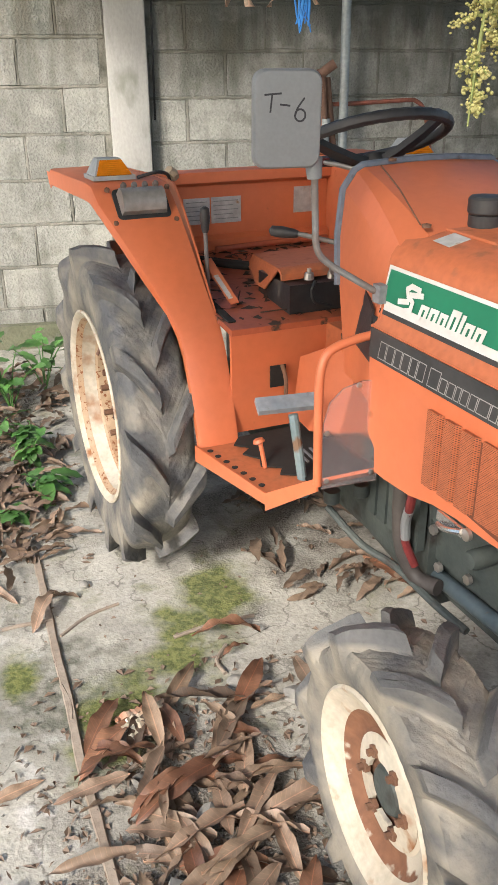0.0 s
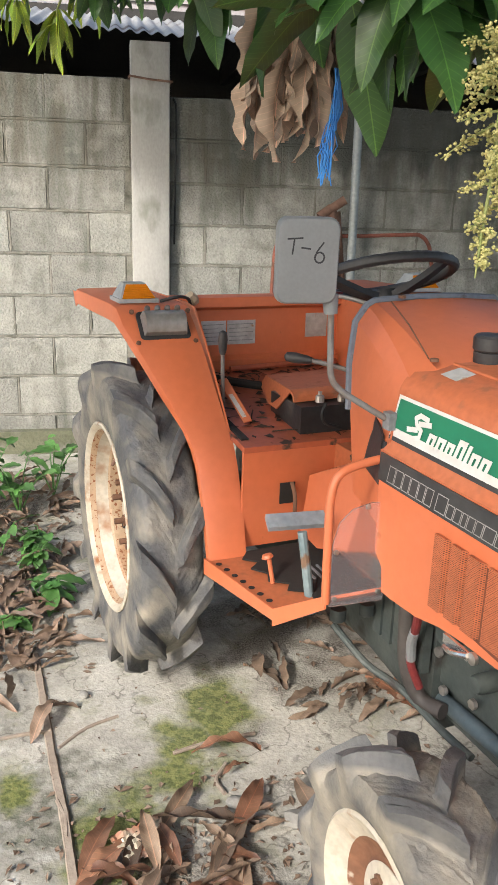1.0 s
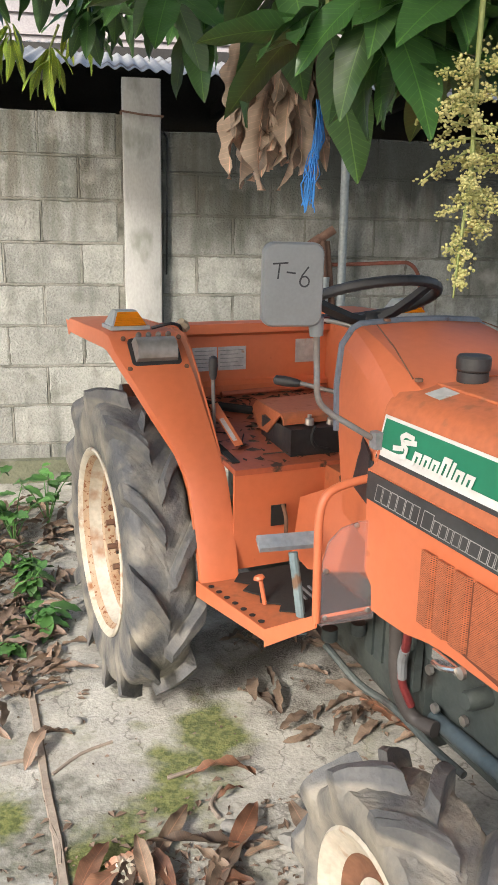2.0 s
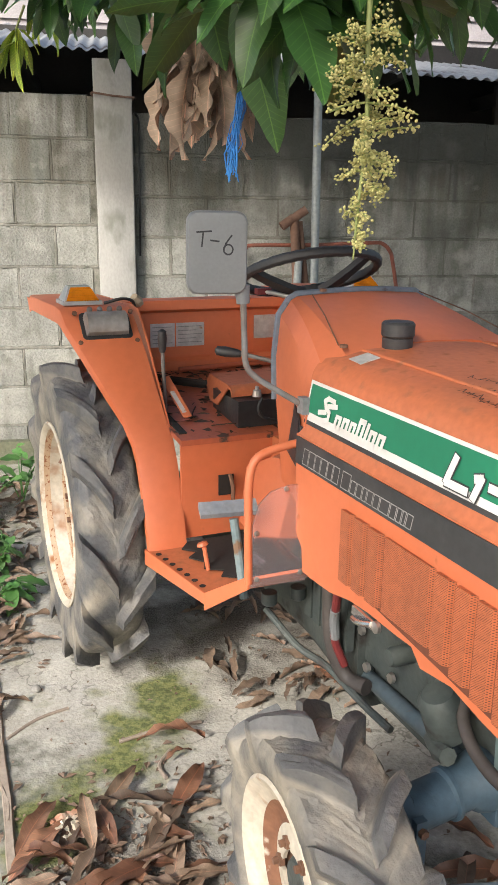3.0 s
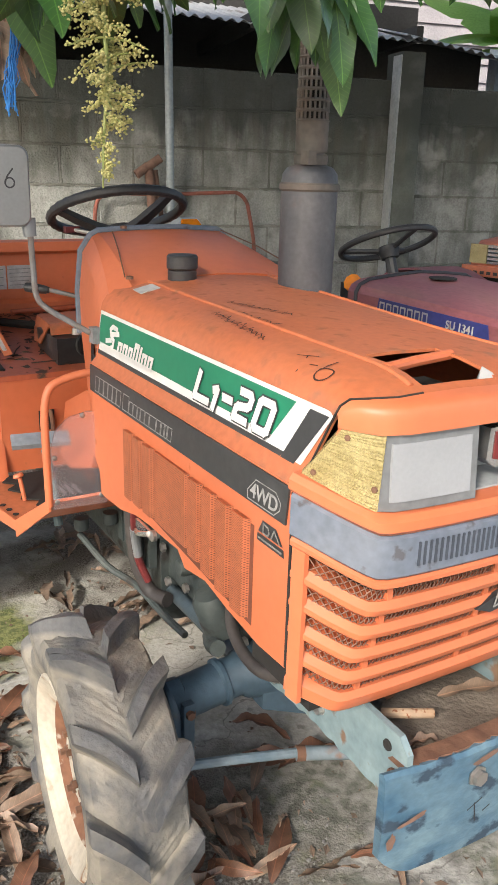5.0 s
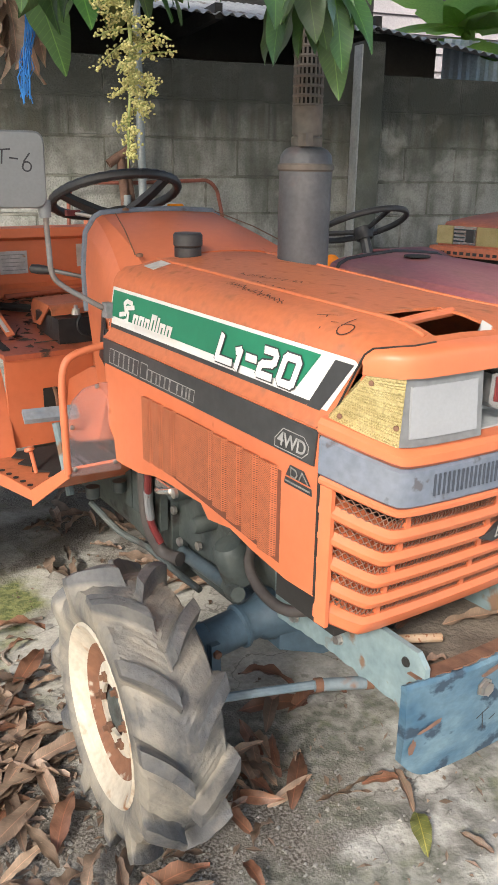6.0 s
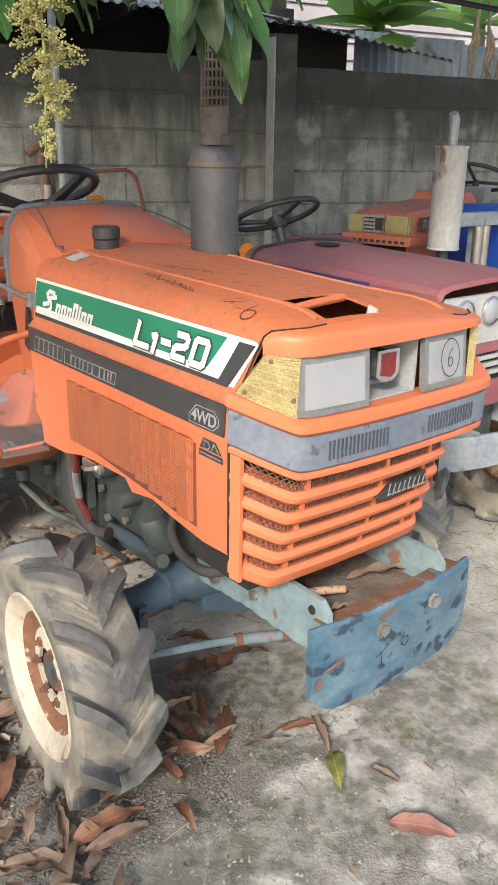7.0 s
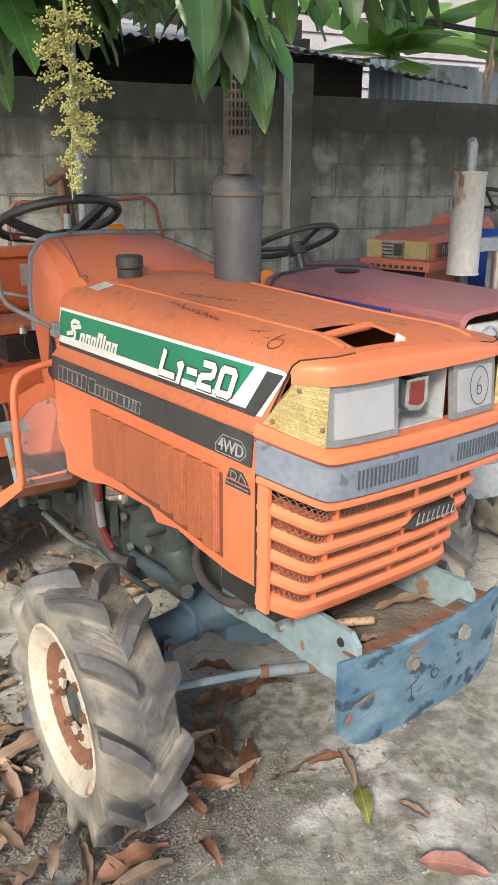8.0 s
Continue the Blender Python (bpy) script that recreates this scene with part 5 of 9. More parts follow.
# ---- cowl, dash and wheel ----
def build_cowl():
    bm = bmesh.new()
    rear = [(-0.240, 0.80), (-0.246, 1.00), (-0.243, 1.11), (-0.228, 1.205), (-0.203, 1.243), (-0.186, 1.252), (-0.07, 1.258), (0, 1.259)]
    front = [(-0.300, 0.80), (-0.300, 1.00), (-0.290, 1.06), (-0.284, 1.10), (-0.266, 1.139), (-0.222, 1.1585), (-0.10, 1.1765), (0, 1.1795)]
    rings = []
    for k in range(7):
        u = k / 6
        ring = []
        for (ya, za), (yb, zb) in zip(rear, front):
            xa = 0.70 - 0.10 * max(0.0, (1.25 - za)) * (1 if za > 1.0 else 0) + (0.03 if za < 0.9 else 0) - (0.02 if za > 1.2 else 0)
            xb = 0.962 + (0.03 if zb > 1.15 else 0)
            e = 0.06 * math.sin(math.pi * u) * (0.4 if za > 1.18 else 0.0)
            ring.append((xa + (xb - xa) * u, ya + (yb - ya) * u ** 1.2, za + (zb - za) * u + e * 0.25))
        rings.append(ring + [(x, -y * (0.86 + 0.14 * u), z) for x, y, z in ring[-2::-1]])
    loft(bm, rings, False, False)
    bmesh.ops.recalc_face_normals(bm, faces=bm.faces)
    bmesh.ops.solidify(bm, geom=bm.faces[:], thickness=0.006)
    cowl = part("cowl", bm, ORANGE, tractor, "orange dash cowl rising behind the hood", 22)
    bm = bmesh.new()
    pr = rings[0]
    tube(bm, [Vector(p) + Vector((-0.006, 0, 0.002)) for p in pr[1:-1]], 0.010, 8)
    part("cowl_edging", bm, BLUEGREY, cowl, "grey rubber edging round the dash")
    for y in (-0.155, 0.155):
        bm = bmesh.new()
        tube(bm, [(0.70, y, 1.256), (0.84, y * 1.25, 1.223), (0.975, y * 1.5, 1.178)], 0.0016, 6)
        part("seam", bm, RUST, cowl)
    for x, y, z in ((0.985, -0.225, 1.174), (0.985, 0.225, 1.174), (0.69, -0.12, 1.262)):
        bm = bmesh.new()
        lathe(bm, [(0.009, 0), (0.009, 0.006), (0, 0.008)], 8, pose(x, y, z))
        part("bolt", bm, RUST, cowl)
    # instrument face closing the cowl
    bm = bmesh.new()
    vs = [bm.verts.new((p[0] + 0.012, p[1] * 0.97, p[2] - 0.004)) for p in pr]
    bm.faces.new(vs)
    bmesh.ops.solidify(bm, geom=bm.faces[:], thickness=0.01)
    part("dash_panel", bm, BLACK, cowl, "dark instrument panel")


build_cowl()
SW = pose(0.50, -0.062, 1.292, 0, -21, 0)
bm = bmesh.new()
pts = []
for k in range(72):
    a = 2 * math.pi * k / 72
    rr = 0.182 + (0.0022 if k % 2 else -0.0012)
    pts.append((rr, a))
rings = []
for rr, a in pts + pts[:1]:
    c = Vector((rr * math.cos(a), rr * math.sin(a), 0))
    o = Vector((math.cos(a), math.sin(a), 0))
    rings.append([SW @ (c + o * (0.0125 * math.cos(b)) + Vector((0, 0, 0.0135 * math.sin(b)))) for b in (2 * math.pi * j / 10 for j in range(10))])
loft(bm, rings, True, False)
wheel = part("steering_wheel", bm, BLACK, tractor, "worn dark grey steering wheel with finger grips")
for a in (33, 157, 277):
    bm = bmesh.new()
    d = Vector((math.cos(radians(a)), math.sin(radians(a)), 0))
    n = Vector((-d.y, d.x, 0))
    rings = []
    for r, w, z in ((0.02, 0.022, -0.058), (0.07, 0.020, -0.046), (0.13, 0.017, -0.022), (0.176, 0.014, 0.0)):
        c = d * r + Vector((0, 0, z))
        rings.append([SW @ (c + n * w * i + Vector((0, 0, 0.008 * j))) for i, j in ((-1, -1), (1, -1), (1, 1), (-1, 1))])
    loft(bm, rings)
    bevel(bm, 0.003, 2)
    part("spoke", bm, BLACK, wheel)
bm = bmesh.new()
lathe(bm, [(0.036, -0.075), (0.040, -0.055), (0.036, -0.040), (0.0, -0.034)], 20, SW)
part("hub", bm, BLACK, wheel)
bm = bmesh.new()
bar(bm, SW @ Vector((0, 0, -0.06)), SW @ Vector((0, 0, -0.42)), 0.027, 14)
part("column", bm, BLACK, tractor, "dark steering column")
bm = bmesh.new()
tube(bm, [(0.60, -0.03, 1.20), (0.52, -0.14, 1.235), (0.49, -0.185, 1.245)], 0.006, 8, 3)
tl = part("throttle_lever", bm, STEEL, tractor)
part("lever_tip", rbox((0.485, -0.19, 1.246), (0.02, 0.04, 0.016), 0.005, 3), RED_HOSE, tl, "small dark red lever tip")

# ---- exhaust ----
MUF = pose(1.15, 0.135, 0)
bm = bmesh.new()
lathe(bm, [(0.0, 1.15), (0.062, 1.13), (0.0625, 1.30), (0.063, 1.372), (0.0655, 1.375), (0.0655, 1.384), (0.063, 1.388), (0.060, 1.408), (0.050, 1.420), (0.036, 1.426), (0.0, 1.428)], 36, MUF)
muf = part("muffler", bm, MUFFLER, tractor, "sooty grey upright muffler with rusty crown")
bm = bmesh.new()
lathe(bm, [(0.030, 1.420), (0.031, 1.45), (0.028, 1.47)], 20, MUF)
lathe(bm, [(0.036, 1.426), (0.037, 1.434), (0.037, 1.444), (0.034, 1.448)], 20, MUF)
part("clamp", bm, MUFFLER_RUST, muf, "rusted pipe clamp")
bm = bmesh.new()
lathe(bm, [(0.0632, 1.371), (0.0668, 1.375), (0.0668, 1.385), (0.0632, 1.389)], 36, MUF, False)
part("seam_ring", bm, MUFFLER_RUST, muf, "rusty seam round the crown")
part("clamp_lug", rbox((1.185, 0.105, 1.440), (0.03, 0.02, 0.028), 0.004), MUFFLER_RUST, muf)
bm = bmesh.new()
lathe(bm, [(0.020, 1.43), (0.020, 2.06), (0.017, 2.06), (0.017, 1.43)], 16, MUF, False)
part("pipe", bm, NEAR_BLACK, muf)
bm = bmesh.new()
seg, rows = 20, 26
for k in range(seg):
    a = 2 * math.pi * (k + 0.5) / seg
    bar(bm, MUF @ Vector((0.033 * math.cos(a), 0.033 * math.sin(a), 1.515)), MUF @ Vector((0.030 * math.cos(a), 0.030 * math.sin(a), 2.03)), 0.0029, 5)
for r in range(rows):
    z = 1.515 + 0.515 * r / (rows - 1)
    rr = 0.033 - 0.003 * r / (rows - 1)
    ring = [MUF @ Vector((rr * math.cos(2 * math.pi * k / 24), rr * math.sin(2 * math.pi * k / 24), z)) for k in range(25)]
    tube(bm, ring, 0.0040, 5)
lathe(bm, [(0.035, 1.452), (0.0355, 1.515), (0.0335, 1.515), (0.033, 1.452)], 24, MUF, False)
part("heat_guard", bm, MUFFLER_RUST, muf, "perforated dull grey-brown heat guard")["kind"] = "stuff"


# ---- fenders ----
def build_fender(s, shift=0.0):
    """s is -1 for the right side. A bent strip over the tyre: flat top, sloping shoulder, upright foot."""
    stations = [  # x, z, inner y, outer y
        (-0.545, 1.105, 0.43, 0.640), (-0.560, 1.140, 0.43, 0.648), (-0.545, 1.152, 0.43, 0.650), (-0.30, 1.160, 0.43, 0.652), (-0.05, 1.166, 0.43, 0.648), (0.015, 1.160, 0.428, 0.645),
        (0.070, 1.120, 0.425, 0.640), (0.150, 1.045, 0.42, 0.606), (0.235, 0.955, 0.415, 0.566), (0.312, 0.872, 0.41, 0.534), (0.355, 0.820, 0.408, 0.522), (0.384, 0.775, 0.407, 0.518),
        (0.424, 0.68, 0.406, 0.516), (0.460, 0.56, 0.406, 0.514), (0.466, 0.525, 0.406, 0.514)]
    bm = bmesh.new()
    rings = []
    for i, (x, z, yi, yo) in enumerate(stations):
        a, b = stations[max(i - 1, 0)], stations[min(i + 1, len(stations) - 1)]
        t = Vector((b[0] - a[0], 0, b[1] - a[1])).normalized()
        n = Vector((-t.z, 0, t.x))
        n = n if n.x + n.z > 0 else -n
        lip = 0.050 if i < 6 else (0.034 if i < 9 else 0.016)
        c = Vector((x, 0, z))
        row = []
        for y, d in ((yi, 0), (yi + 0.4 * (yo - yi), 0.002), (yo - 0.012, 0.0), (yo - 0.003, -0.003), (yo, -0.012), (yo, -lip)):
            p = c + n * d
            row.append(Vector((p.x, s * y, p.z)))
        rings.append(row)
    loft(bm, rings, False, False)
    bmesh.ops.recalc_face_normals(bm, faces=bm.faces)
    bmesh.ops.solidify(bm, geom=bm.faces[:], thickness=0.004)
    f = part("fender", bm, ORANGE, tractor, "orange fender strip bent over the tyre", 40)
    # upright inner wall between tyre and deck
    bm = bmesh.new()
    outline = [(x, z - 0.004) for x, z, _, _ in stations[2:]] + [(0.452, 0.545), (0.2, 0.545), (-0.35, 0.70), (-0.52, 0.95)]
    prism(bm, [(x, s * 0.402, z) for x, z in outline], (0, s * 0.006, 0))
    part("fender_wall", bm, ORANGE, f)
    bm = bmesh.new()
    prism(bm, [(-0.14, s * 0.505, 1.166), (-0.14, s * 0.625, 1.166), (-0.02, s * 0.625, 1.168), (-0.02, s * 0.505, 1.168)], (0, 0, 0.012))
    bevel(bm, 0.003, 2)
    base = part("lamp_base", bm, PALE_GREY, f, "grey marker lamp base")
    bm = bmesh.new()
    a = [(-0.130, 0.51, 1.178), (-0.130, 0.62, 1.178), (-0.025, 0.62, 1.180), (-0.025, 0.51, 1.180)]
    b = [(-0.108, 0.535, 1.222), (-0.108, 0.60, 1.222), (-0.060, 0.60, 1.222), (-0.060, 0.535, 1.222)]
    loft(bm, [[(x, s * y, z) for x, y, z in a], [(x, s * y, z) for x, y, z in b]])
    bevel(bm, 0.005, 2)
    part("lamp_body", bm, PALE_GREY, base)
    for k in range(8):
        u0, u1 = k / 8, (k + 0.86) / 8
        q = []
        for u, w in ((u0, 0), (u1, 0), (u1, 1), (u0, 1)):
            x = -0.0225 + (-0.0575 + 0.0225) * u
            half = 0.050 + (0.030 - 0.050) * u
            q.append((x + 0.004, s * (0.565 + half * (1 if w else -1)), 1.182 + 0.038 * u))
        bm = bmesh.new()
        prism(bm, q, (-0.006, 0, -0.002))
        part("lens_rib", bm, LENS_AMBER, base, "amber lens rib")
    return f


fender_r = build_fender(-1)
build_fender(1).location = (0.06, -0.165, 0.022)
# work lamp let into the right fender's shoulder
LAMP = plane_m((0.075, -0.520, 1.113), (0, 1, 0), (-0.70, 0, 0.72))
bm = bmesh.new()
prism(bm, [LAMP @ Vector((x, y, 0.000)) for x, y in rounded(0.150, 0.098, 0.014, 4)], LAMP.to_3x3() @ Vector((0, 0, 0.006)))
lamp = part("fender_lamp", bm, BLACK, fender_r, "smoky chrome fender lamp with dark gasket")
bm = bmesh.new()
rings = []
for k in range(7):
    u = k / 6
    y = -0.036 + 0.070 * u
    h = 0.006 + 0.040 * math.sin(math.pi * min(1, 0.18 + 0.82 * u) * 0.78)
    rings.append([LAMP @ Vector((x, y, z)) for x, z in ((-0.064, 0.004), (-0.060, h), (0.060, h), (0.064, 0.004))])
loft(bm, rings)
bevel(bm, 0.004, 2, 40)
part("lamp_shell", bm, DULL_METAL, lamp, "tarnished steel lamp shell")
for k in range(4):
    bm = bmesh.new()
    lathe(bm, [(0.007, 0), (0.009, 0.008), (0.007, 0.014), (0, 0.016)], 10, LAMP @ pose(-0.045 + 0.03 * k, 0.042, 0.022))
    part("lamp_knob", bm, PEDAL, lamp)
for x in (-0.085, 0.085):
    for y in (-0.058, 0.050):
        bm = bmesh.new()
        lathe(bm, [(0.0075, 0), (0.0075, 0.006), (0, 0.009)], 8, LAMP @ pose(x, y, 0.001))
        part("lamp_screw", bm, RUST, lamp)
bm = bmesh.new()
tube(bm, [(-0.02, -0.50, 1.172), (0.0, -0.45, 1.186), (-0.03, -0.41, 1.176), (-0.06, -0.39, 1.15)], 0.005, 7, 4)
part("lamp_cable", bm, CABLE, fender_r)
bm = bmesh.new()
lathe(bm, [(0.0, -0.02), (0.014, -0.018), (0.020, 0.0), (0.013, 0.02), (0.0, 0.022)], 8, pose(-0.06, -0.385, 1.172, 40, 30, 0))
for v in bm.verts:
    v.co += Vector((0.003, 0.003, 0.003)) * noise.noise(v.co * 90)
part("tape_knot", bm, STRAW, fender_r, "ball of old brown tape")

# ---- deck and rear panel ----
def deck_z(x):
    """The deck falls slightly towards the front."""
    return 0.842 + (0.44 - x) * 0.090


bm = bmesh.new()
prism(bm, [(-0.275, -0.407, deck_z(-0.275)), (0.440, -0.407, deck_z(0.44)), (0.440, 0.244, deck_z(0.44)), (-0.275, 0.244, deck_z(-0.275))], (0, 0, -0.016))
bevel(bm, 0.006, 2, 40)
part("deck", bm, ORANGE_DIRTY, tractor, "dirty orange deck with oily leaf litter")
part("deck_front", rbox((0.428, -0.0810, 0.692), (0.012, 0.650, 0.28), 0.005, 2), ORANGE, tractor, "orange upright deck front")
bm = bmesh.new()
prism(bm, [(-0.27, -0.402, 0.85), (-0.235, -0.402, 0.85), (-0.235, -0.402, 0.935), (-0.262, -0.402, 0.948), (-0.262, -0.402, 1.105), (-0.235, -0.402, 1.118), (-0.235, -0.402, 1.150), (-0.275, -0.402, 1.156), (-0.295, -0.402, 1.12)], (0, 0.648, 0))
bevel(bm, 0.004, 2, 30)
rp = part("rear_panel", bm, ORANGE, tractor, "orange rear panel with pressed ridge")
for y0, y1 in ((-0.285, -0.195), (-0.190, -0.085)):
    bm = bmesh.new()
    prism(bm, [(-0.2615, y0, 0.985), (-0.2615, y1, 0.985), (-0.2615, y1, 1.068), (-0.2615, y0, 1.068)], (0.0016, 0, 0))
    lab = part("warning_plate", bm, PAPER, rp, "pale faded instruction plate")
    for k in range(5):
        bm = bmesh.new()
        strokes(bm, plane_m((-0.2598, y0, 0.985), (0, 1, 0), (0, 0, 1)), [[(0.008, 0.014 + k * 0.014), (y1 - y0 - 0.010 - 0.02 * (k % 2), 0.014 + k * 0.014)]], 0.0022, 0.0004)
        part("text_bar", bm, GREY_PLASTIC, lab)
bm = bmesh.new()
prism(bm, [(-0.2615, 0.11, 1.0), (-0.2615, 0.195, 1.0), (-0.2615, 0.195, 1.085), (-0.2615, 0.11, 1.085)], (0.0016, 0, 0))
part("warning_plate", bm, PAPER, rp)
# lid propped over the battery
bm = bmesh.new()
prism(bm, [(0.05, -0.178, 0.938), (0.312, -0.218, 0.953), (0.312, 0.10, 0.962), (0.05, 0.12, 0.947)], (0, 0, 0.005))
lid = part("battery_lid", bm, ORANGE_DUSTY, tractor, "bent orange battery lid")
bm = bmesh.new()
prism(bm, [(0.310, -0.219, 0.958), (0.330, -0.219, 0.954), (0.339, -0.219, 0.945), (0.340, -0.219, 0.928), (0.333, -0.219, 0.928), (0.331, -0.219, 0.941), (0.325, -0.219, 0.947), (0.310, -0.219, 0.951)], (0, 0.319, 0.009))
bevel(bm, 0.002, 1, 40)
part("lid_lip", bm, ORANGE_DUSTY, lid)
bm = bmesh.new()
prism(bm, [(0.05, -0.179, 0.940), (0.005, -0.176, 0.903), (0.195, -0.233, 0.890), (0.245, -0.228, 0.886), (0.318, -0.220, 0.955)], (0, 0.005, 0))
part("lid_side", bm, ORANGE_DUSTY, lid)
bat = part("battery", rbox((0.282, -0.105, 0.884), (0.205, 0.222, 0.082), 0.008, 2), BATTERY, tractor, "dusty black battery with corroded terminals")
for x, y in ((0.375, -0.085), (0.365, -0.150)):
    bm = bmesh.new()
    lathe(bm, [(0.014, 0), (0.012, 0.018), (0.006, 0.020), (0.006, 0.03), (0, 0.03)], 10, pose(x, y, 0.932))
    part("terminal", bm, STEEL, bat)
bm = bmesh.new()
tube(bm, [(0.375, -0.085, 0.948), (0.395, -0.06, 0.955), (0.42, -0.03, 0.93), (0.41, 0.05, 0.88)], 0.007, 8, 4)
part("battery_cable", bm, CABLE, bat)
bm = bmesh.new()
lathe(bm, [(0.026, 0), (0.028, 0.010), (0.024, 0.018), (0.016, 0.020), (0.014, 0.012), (0, 0.012)], 18, pose(0.418, 0.005, 0.905, 0, 62))
part("filler_ring", bm, DULL_METAL, bat, "dull metal filler ring")
for pts in ([(0.402, -0.150, 0.935), (0.412, -0.165, 0.91), (0.408, -0.150, 0.88), (0.40, -0.10, 0.862)], [(0.404, -0.06, 0.93), (0.418, -0.045, 0.90), (0.414, -0.07, 0.872)]):
    bm = bmesh.new()
    tube(bm, pts, 0.005, 8, 4)
    part("wire", bm, CABLE, bat)
part("clamp", rbox((0.392, -0.085, 0.952), (0.034, 0.020, 0.012), 0.003), STEEL, bat)
# levers
def lever(pts, knob, r=0.006, label="black-knobbed steel lever"):
    bm = bmesh.new()
    tube(bm, pts, r, 8, 4)
    lv = part("lever", bm, PEDAL, tractor, label)
    bm = bmesh.new()
    a, b = Vector(knob[0]), Vector(knob[1])
    tube(bm, [a, a.lerp(b, 0.15), a.lerp(b, 0.6), a.lerp(b, 0.92), b], [0.008, 0.011, 0.014, 0.012, 0.004], 12)
    part("knob", bm, BLACK, lv, "black plastic knob")


lever([(0.17, -0.365, 0.85), (0.195, -0.378, 0.95), (0.212, -0.387, 1.06)], ((0.212, -0.387, 1.05), (0.216, -0.388, 1.118)))
lever([(0.66, -0.17, 1.07), (0.60, -0.235, 1.085), (0.55, -0.30, 1.100)], ((0.565, -0.285, 1.096), (0.522, -0.340, 1.102)))
lever([(0.05, 0.18, 0.85), (0.10, 0.185, 0.98), (0.14, 0.19, 1.06)], ((0.14, 0.19, 1.05), (0.145, 0.191, 1.11)))
bm = bmesh.new()
prism(bm, [(0.14, -0.372, 0.955), (0.30, -0.352, 0.868), (0.30, -0.328, 0.872), (0.14, -0.345, 0.960)], (0, 0, 0.004))
quad = part("lever_guide", bm, ORANGE, tractor, "orange lever guide with scale")
bm = bmesh.new()
prism(bm, [(0.20, -0.362, 0.9265), (0.285, -0.351, 0.8805), (0.285, -0.339, 0.8825), (0.20, -0.349, 0.9285)], (0, 0, 0.0012))
part("scale_label", bm, PAPER, quad)
part("guide_slot", rbox((0.28, -0.385, 0.858), (0.22, 0.022, 0.006), 0.002, 2, pose(0.28, -0.385, 0.858) @ pose(0, 0, 0, 0, 5.1, 0) @ pose(-0.28, 0.385, -0.858)), NEAR_BLACK, tractor)
# oily leaf scraps and twigs on the deck
bm = bmesh.new()
rnd = random.Random(5)
for i in range(230):
    x, y = rnd.uniform(-0.24, 0.42), rnd.uniform(-0.38, 0.22)
    a, ln, w = rnd.uniform(0, 6.3), rnd.uniform(0.012, 0.06), rnd.uniform(0.002, 0.011)
    c, s = math.cos(a), math.sin(a)
    vs = [bm.verts.new((x + c * u - s * v, y + s * u + c * v, deck_z(x) + 0.0015 + h)) for u, v, h in ((-ln / 2, 0, 0.001), (0, -w, rnd.uniform(0.001, 0.010)), (ln / 2, 0, 0.003), (0, w, rnd.uniform(0.001, 0.010)))]
    bm.faces.new(vs)
for i in range(24):
    x, y, a, ln = rnd.uniform(-0.22, 0.38), rnd.uniform(-0.36, 0.22), rnd.uniform(0, 6.3), rnd.uniform(0.04, 0.12)
    tube(bm, [(x + ln * math.cos(a) * u, y + ln * math.sin(a) * u, deck_z(x + ln * math.cos(a) * u) + 0.003 + h) for u, h in ((0, 0), (0.5, 0.005), (1, 0))], 0.002, 5)
tagged(part("deck_litter", bm, DECK_DIRT, tractor, "dark oily leaf scraps and twigs"), kind="stuff")
bm = bmesh.new()
tube(bm, [(-0.13, -0.315, 0.906), (-0.05, -0.25, 0.904), (0.02, -0.17, 0.900)], 0.014, 8, 4)
part("seat_rail", bm, NEAR_BLACK, tractor, "black greasy rail")
bm = bmesh.new()
tube(bm, [(-0.20, -0.20, 0.912), (-0.21, 0.0, 0.916), (-0.22, 0.22, 0.915)], 0.010, 8, 4)
part("seat_rail", bm, ORANGE_DIRTY, tractor)
# lower gearbox front with slot and casting between deck and floor
part("tunnel", rbox((0.56, 0, 0.62), (0.36, 0.26, 0.42), 0.03, 3), ORANGE_DUSTY, tractor, "dull orange gearbox tunnel")
bm = bmesh.new()
loft(bm, [[(0.48, y, z) for y, z in ((-0.25, 0.60), (-0.12, 0.60), (-0.12, 0.78), (-0.23, 0.76))], [(0.60, y, z) for y, z in ((-0.26, 0.60), (-0.12, 0.60), (-0.12, 0.84), (-0.21, 0.82))],
          [(0.72, y, z) for y, z in ((-0.24, 0.64), (-0.12, 0.62), (-0.12, 0.86), (-0.19, 0.84))]])
bevel(bm, 0.012, 3)
hs = part("lever_housing", bm, ORANGE, tractor, "orange lever housing with round boot")
bm = bmesh.new()
lathe(bm, [(0.040, 0), (0.042, 0.008), (0.034, 0.012), (0.0, 0.004)], 20, pose(0.655, -0.165, 0.846, -8, 6))
part("boot_ring", bm, RUST, hs)
part("slot", rbox((0.4395, -0.275, 0.700), (0.004, 0.045, 0.060), 0.002, 1), NEAR_BLACK, tractor)
bm = bmesh.new()
tube(bm, [(0.445, -0.265, 0.73), (0.475, -0.268, 0.70), (0.48, -0.27, 0.64)], 0.006, 8, 3)
part("hook", bm, RUST, tractor)

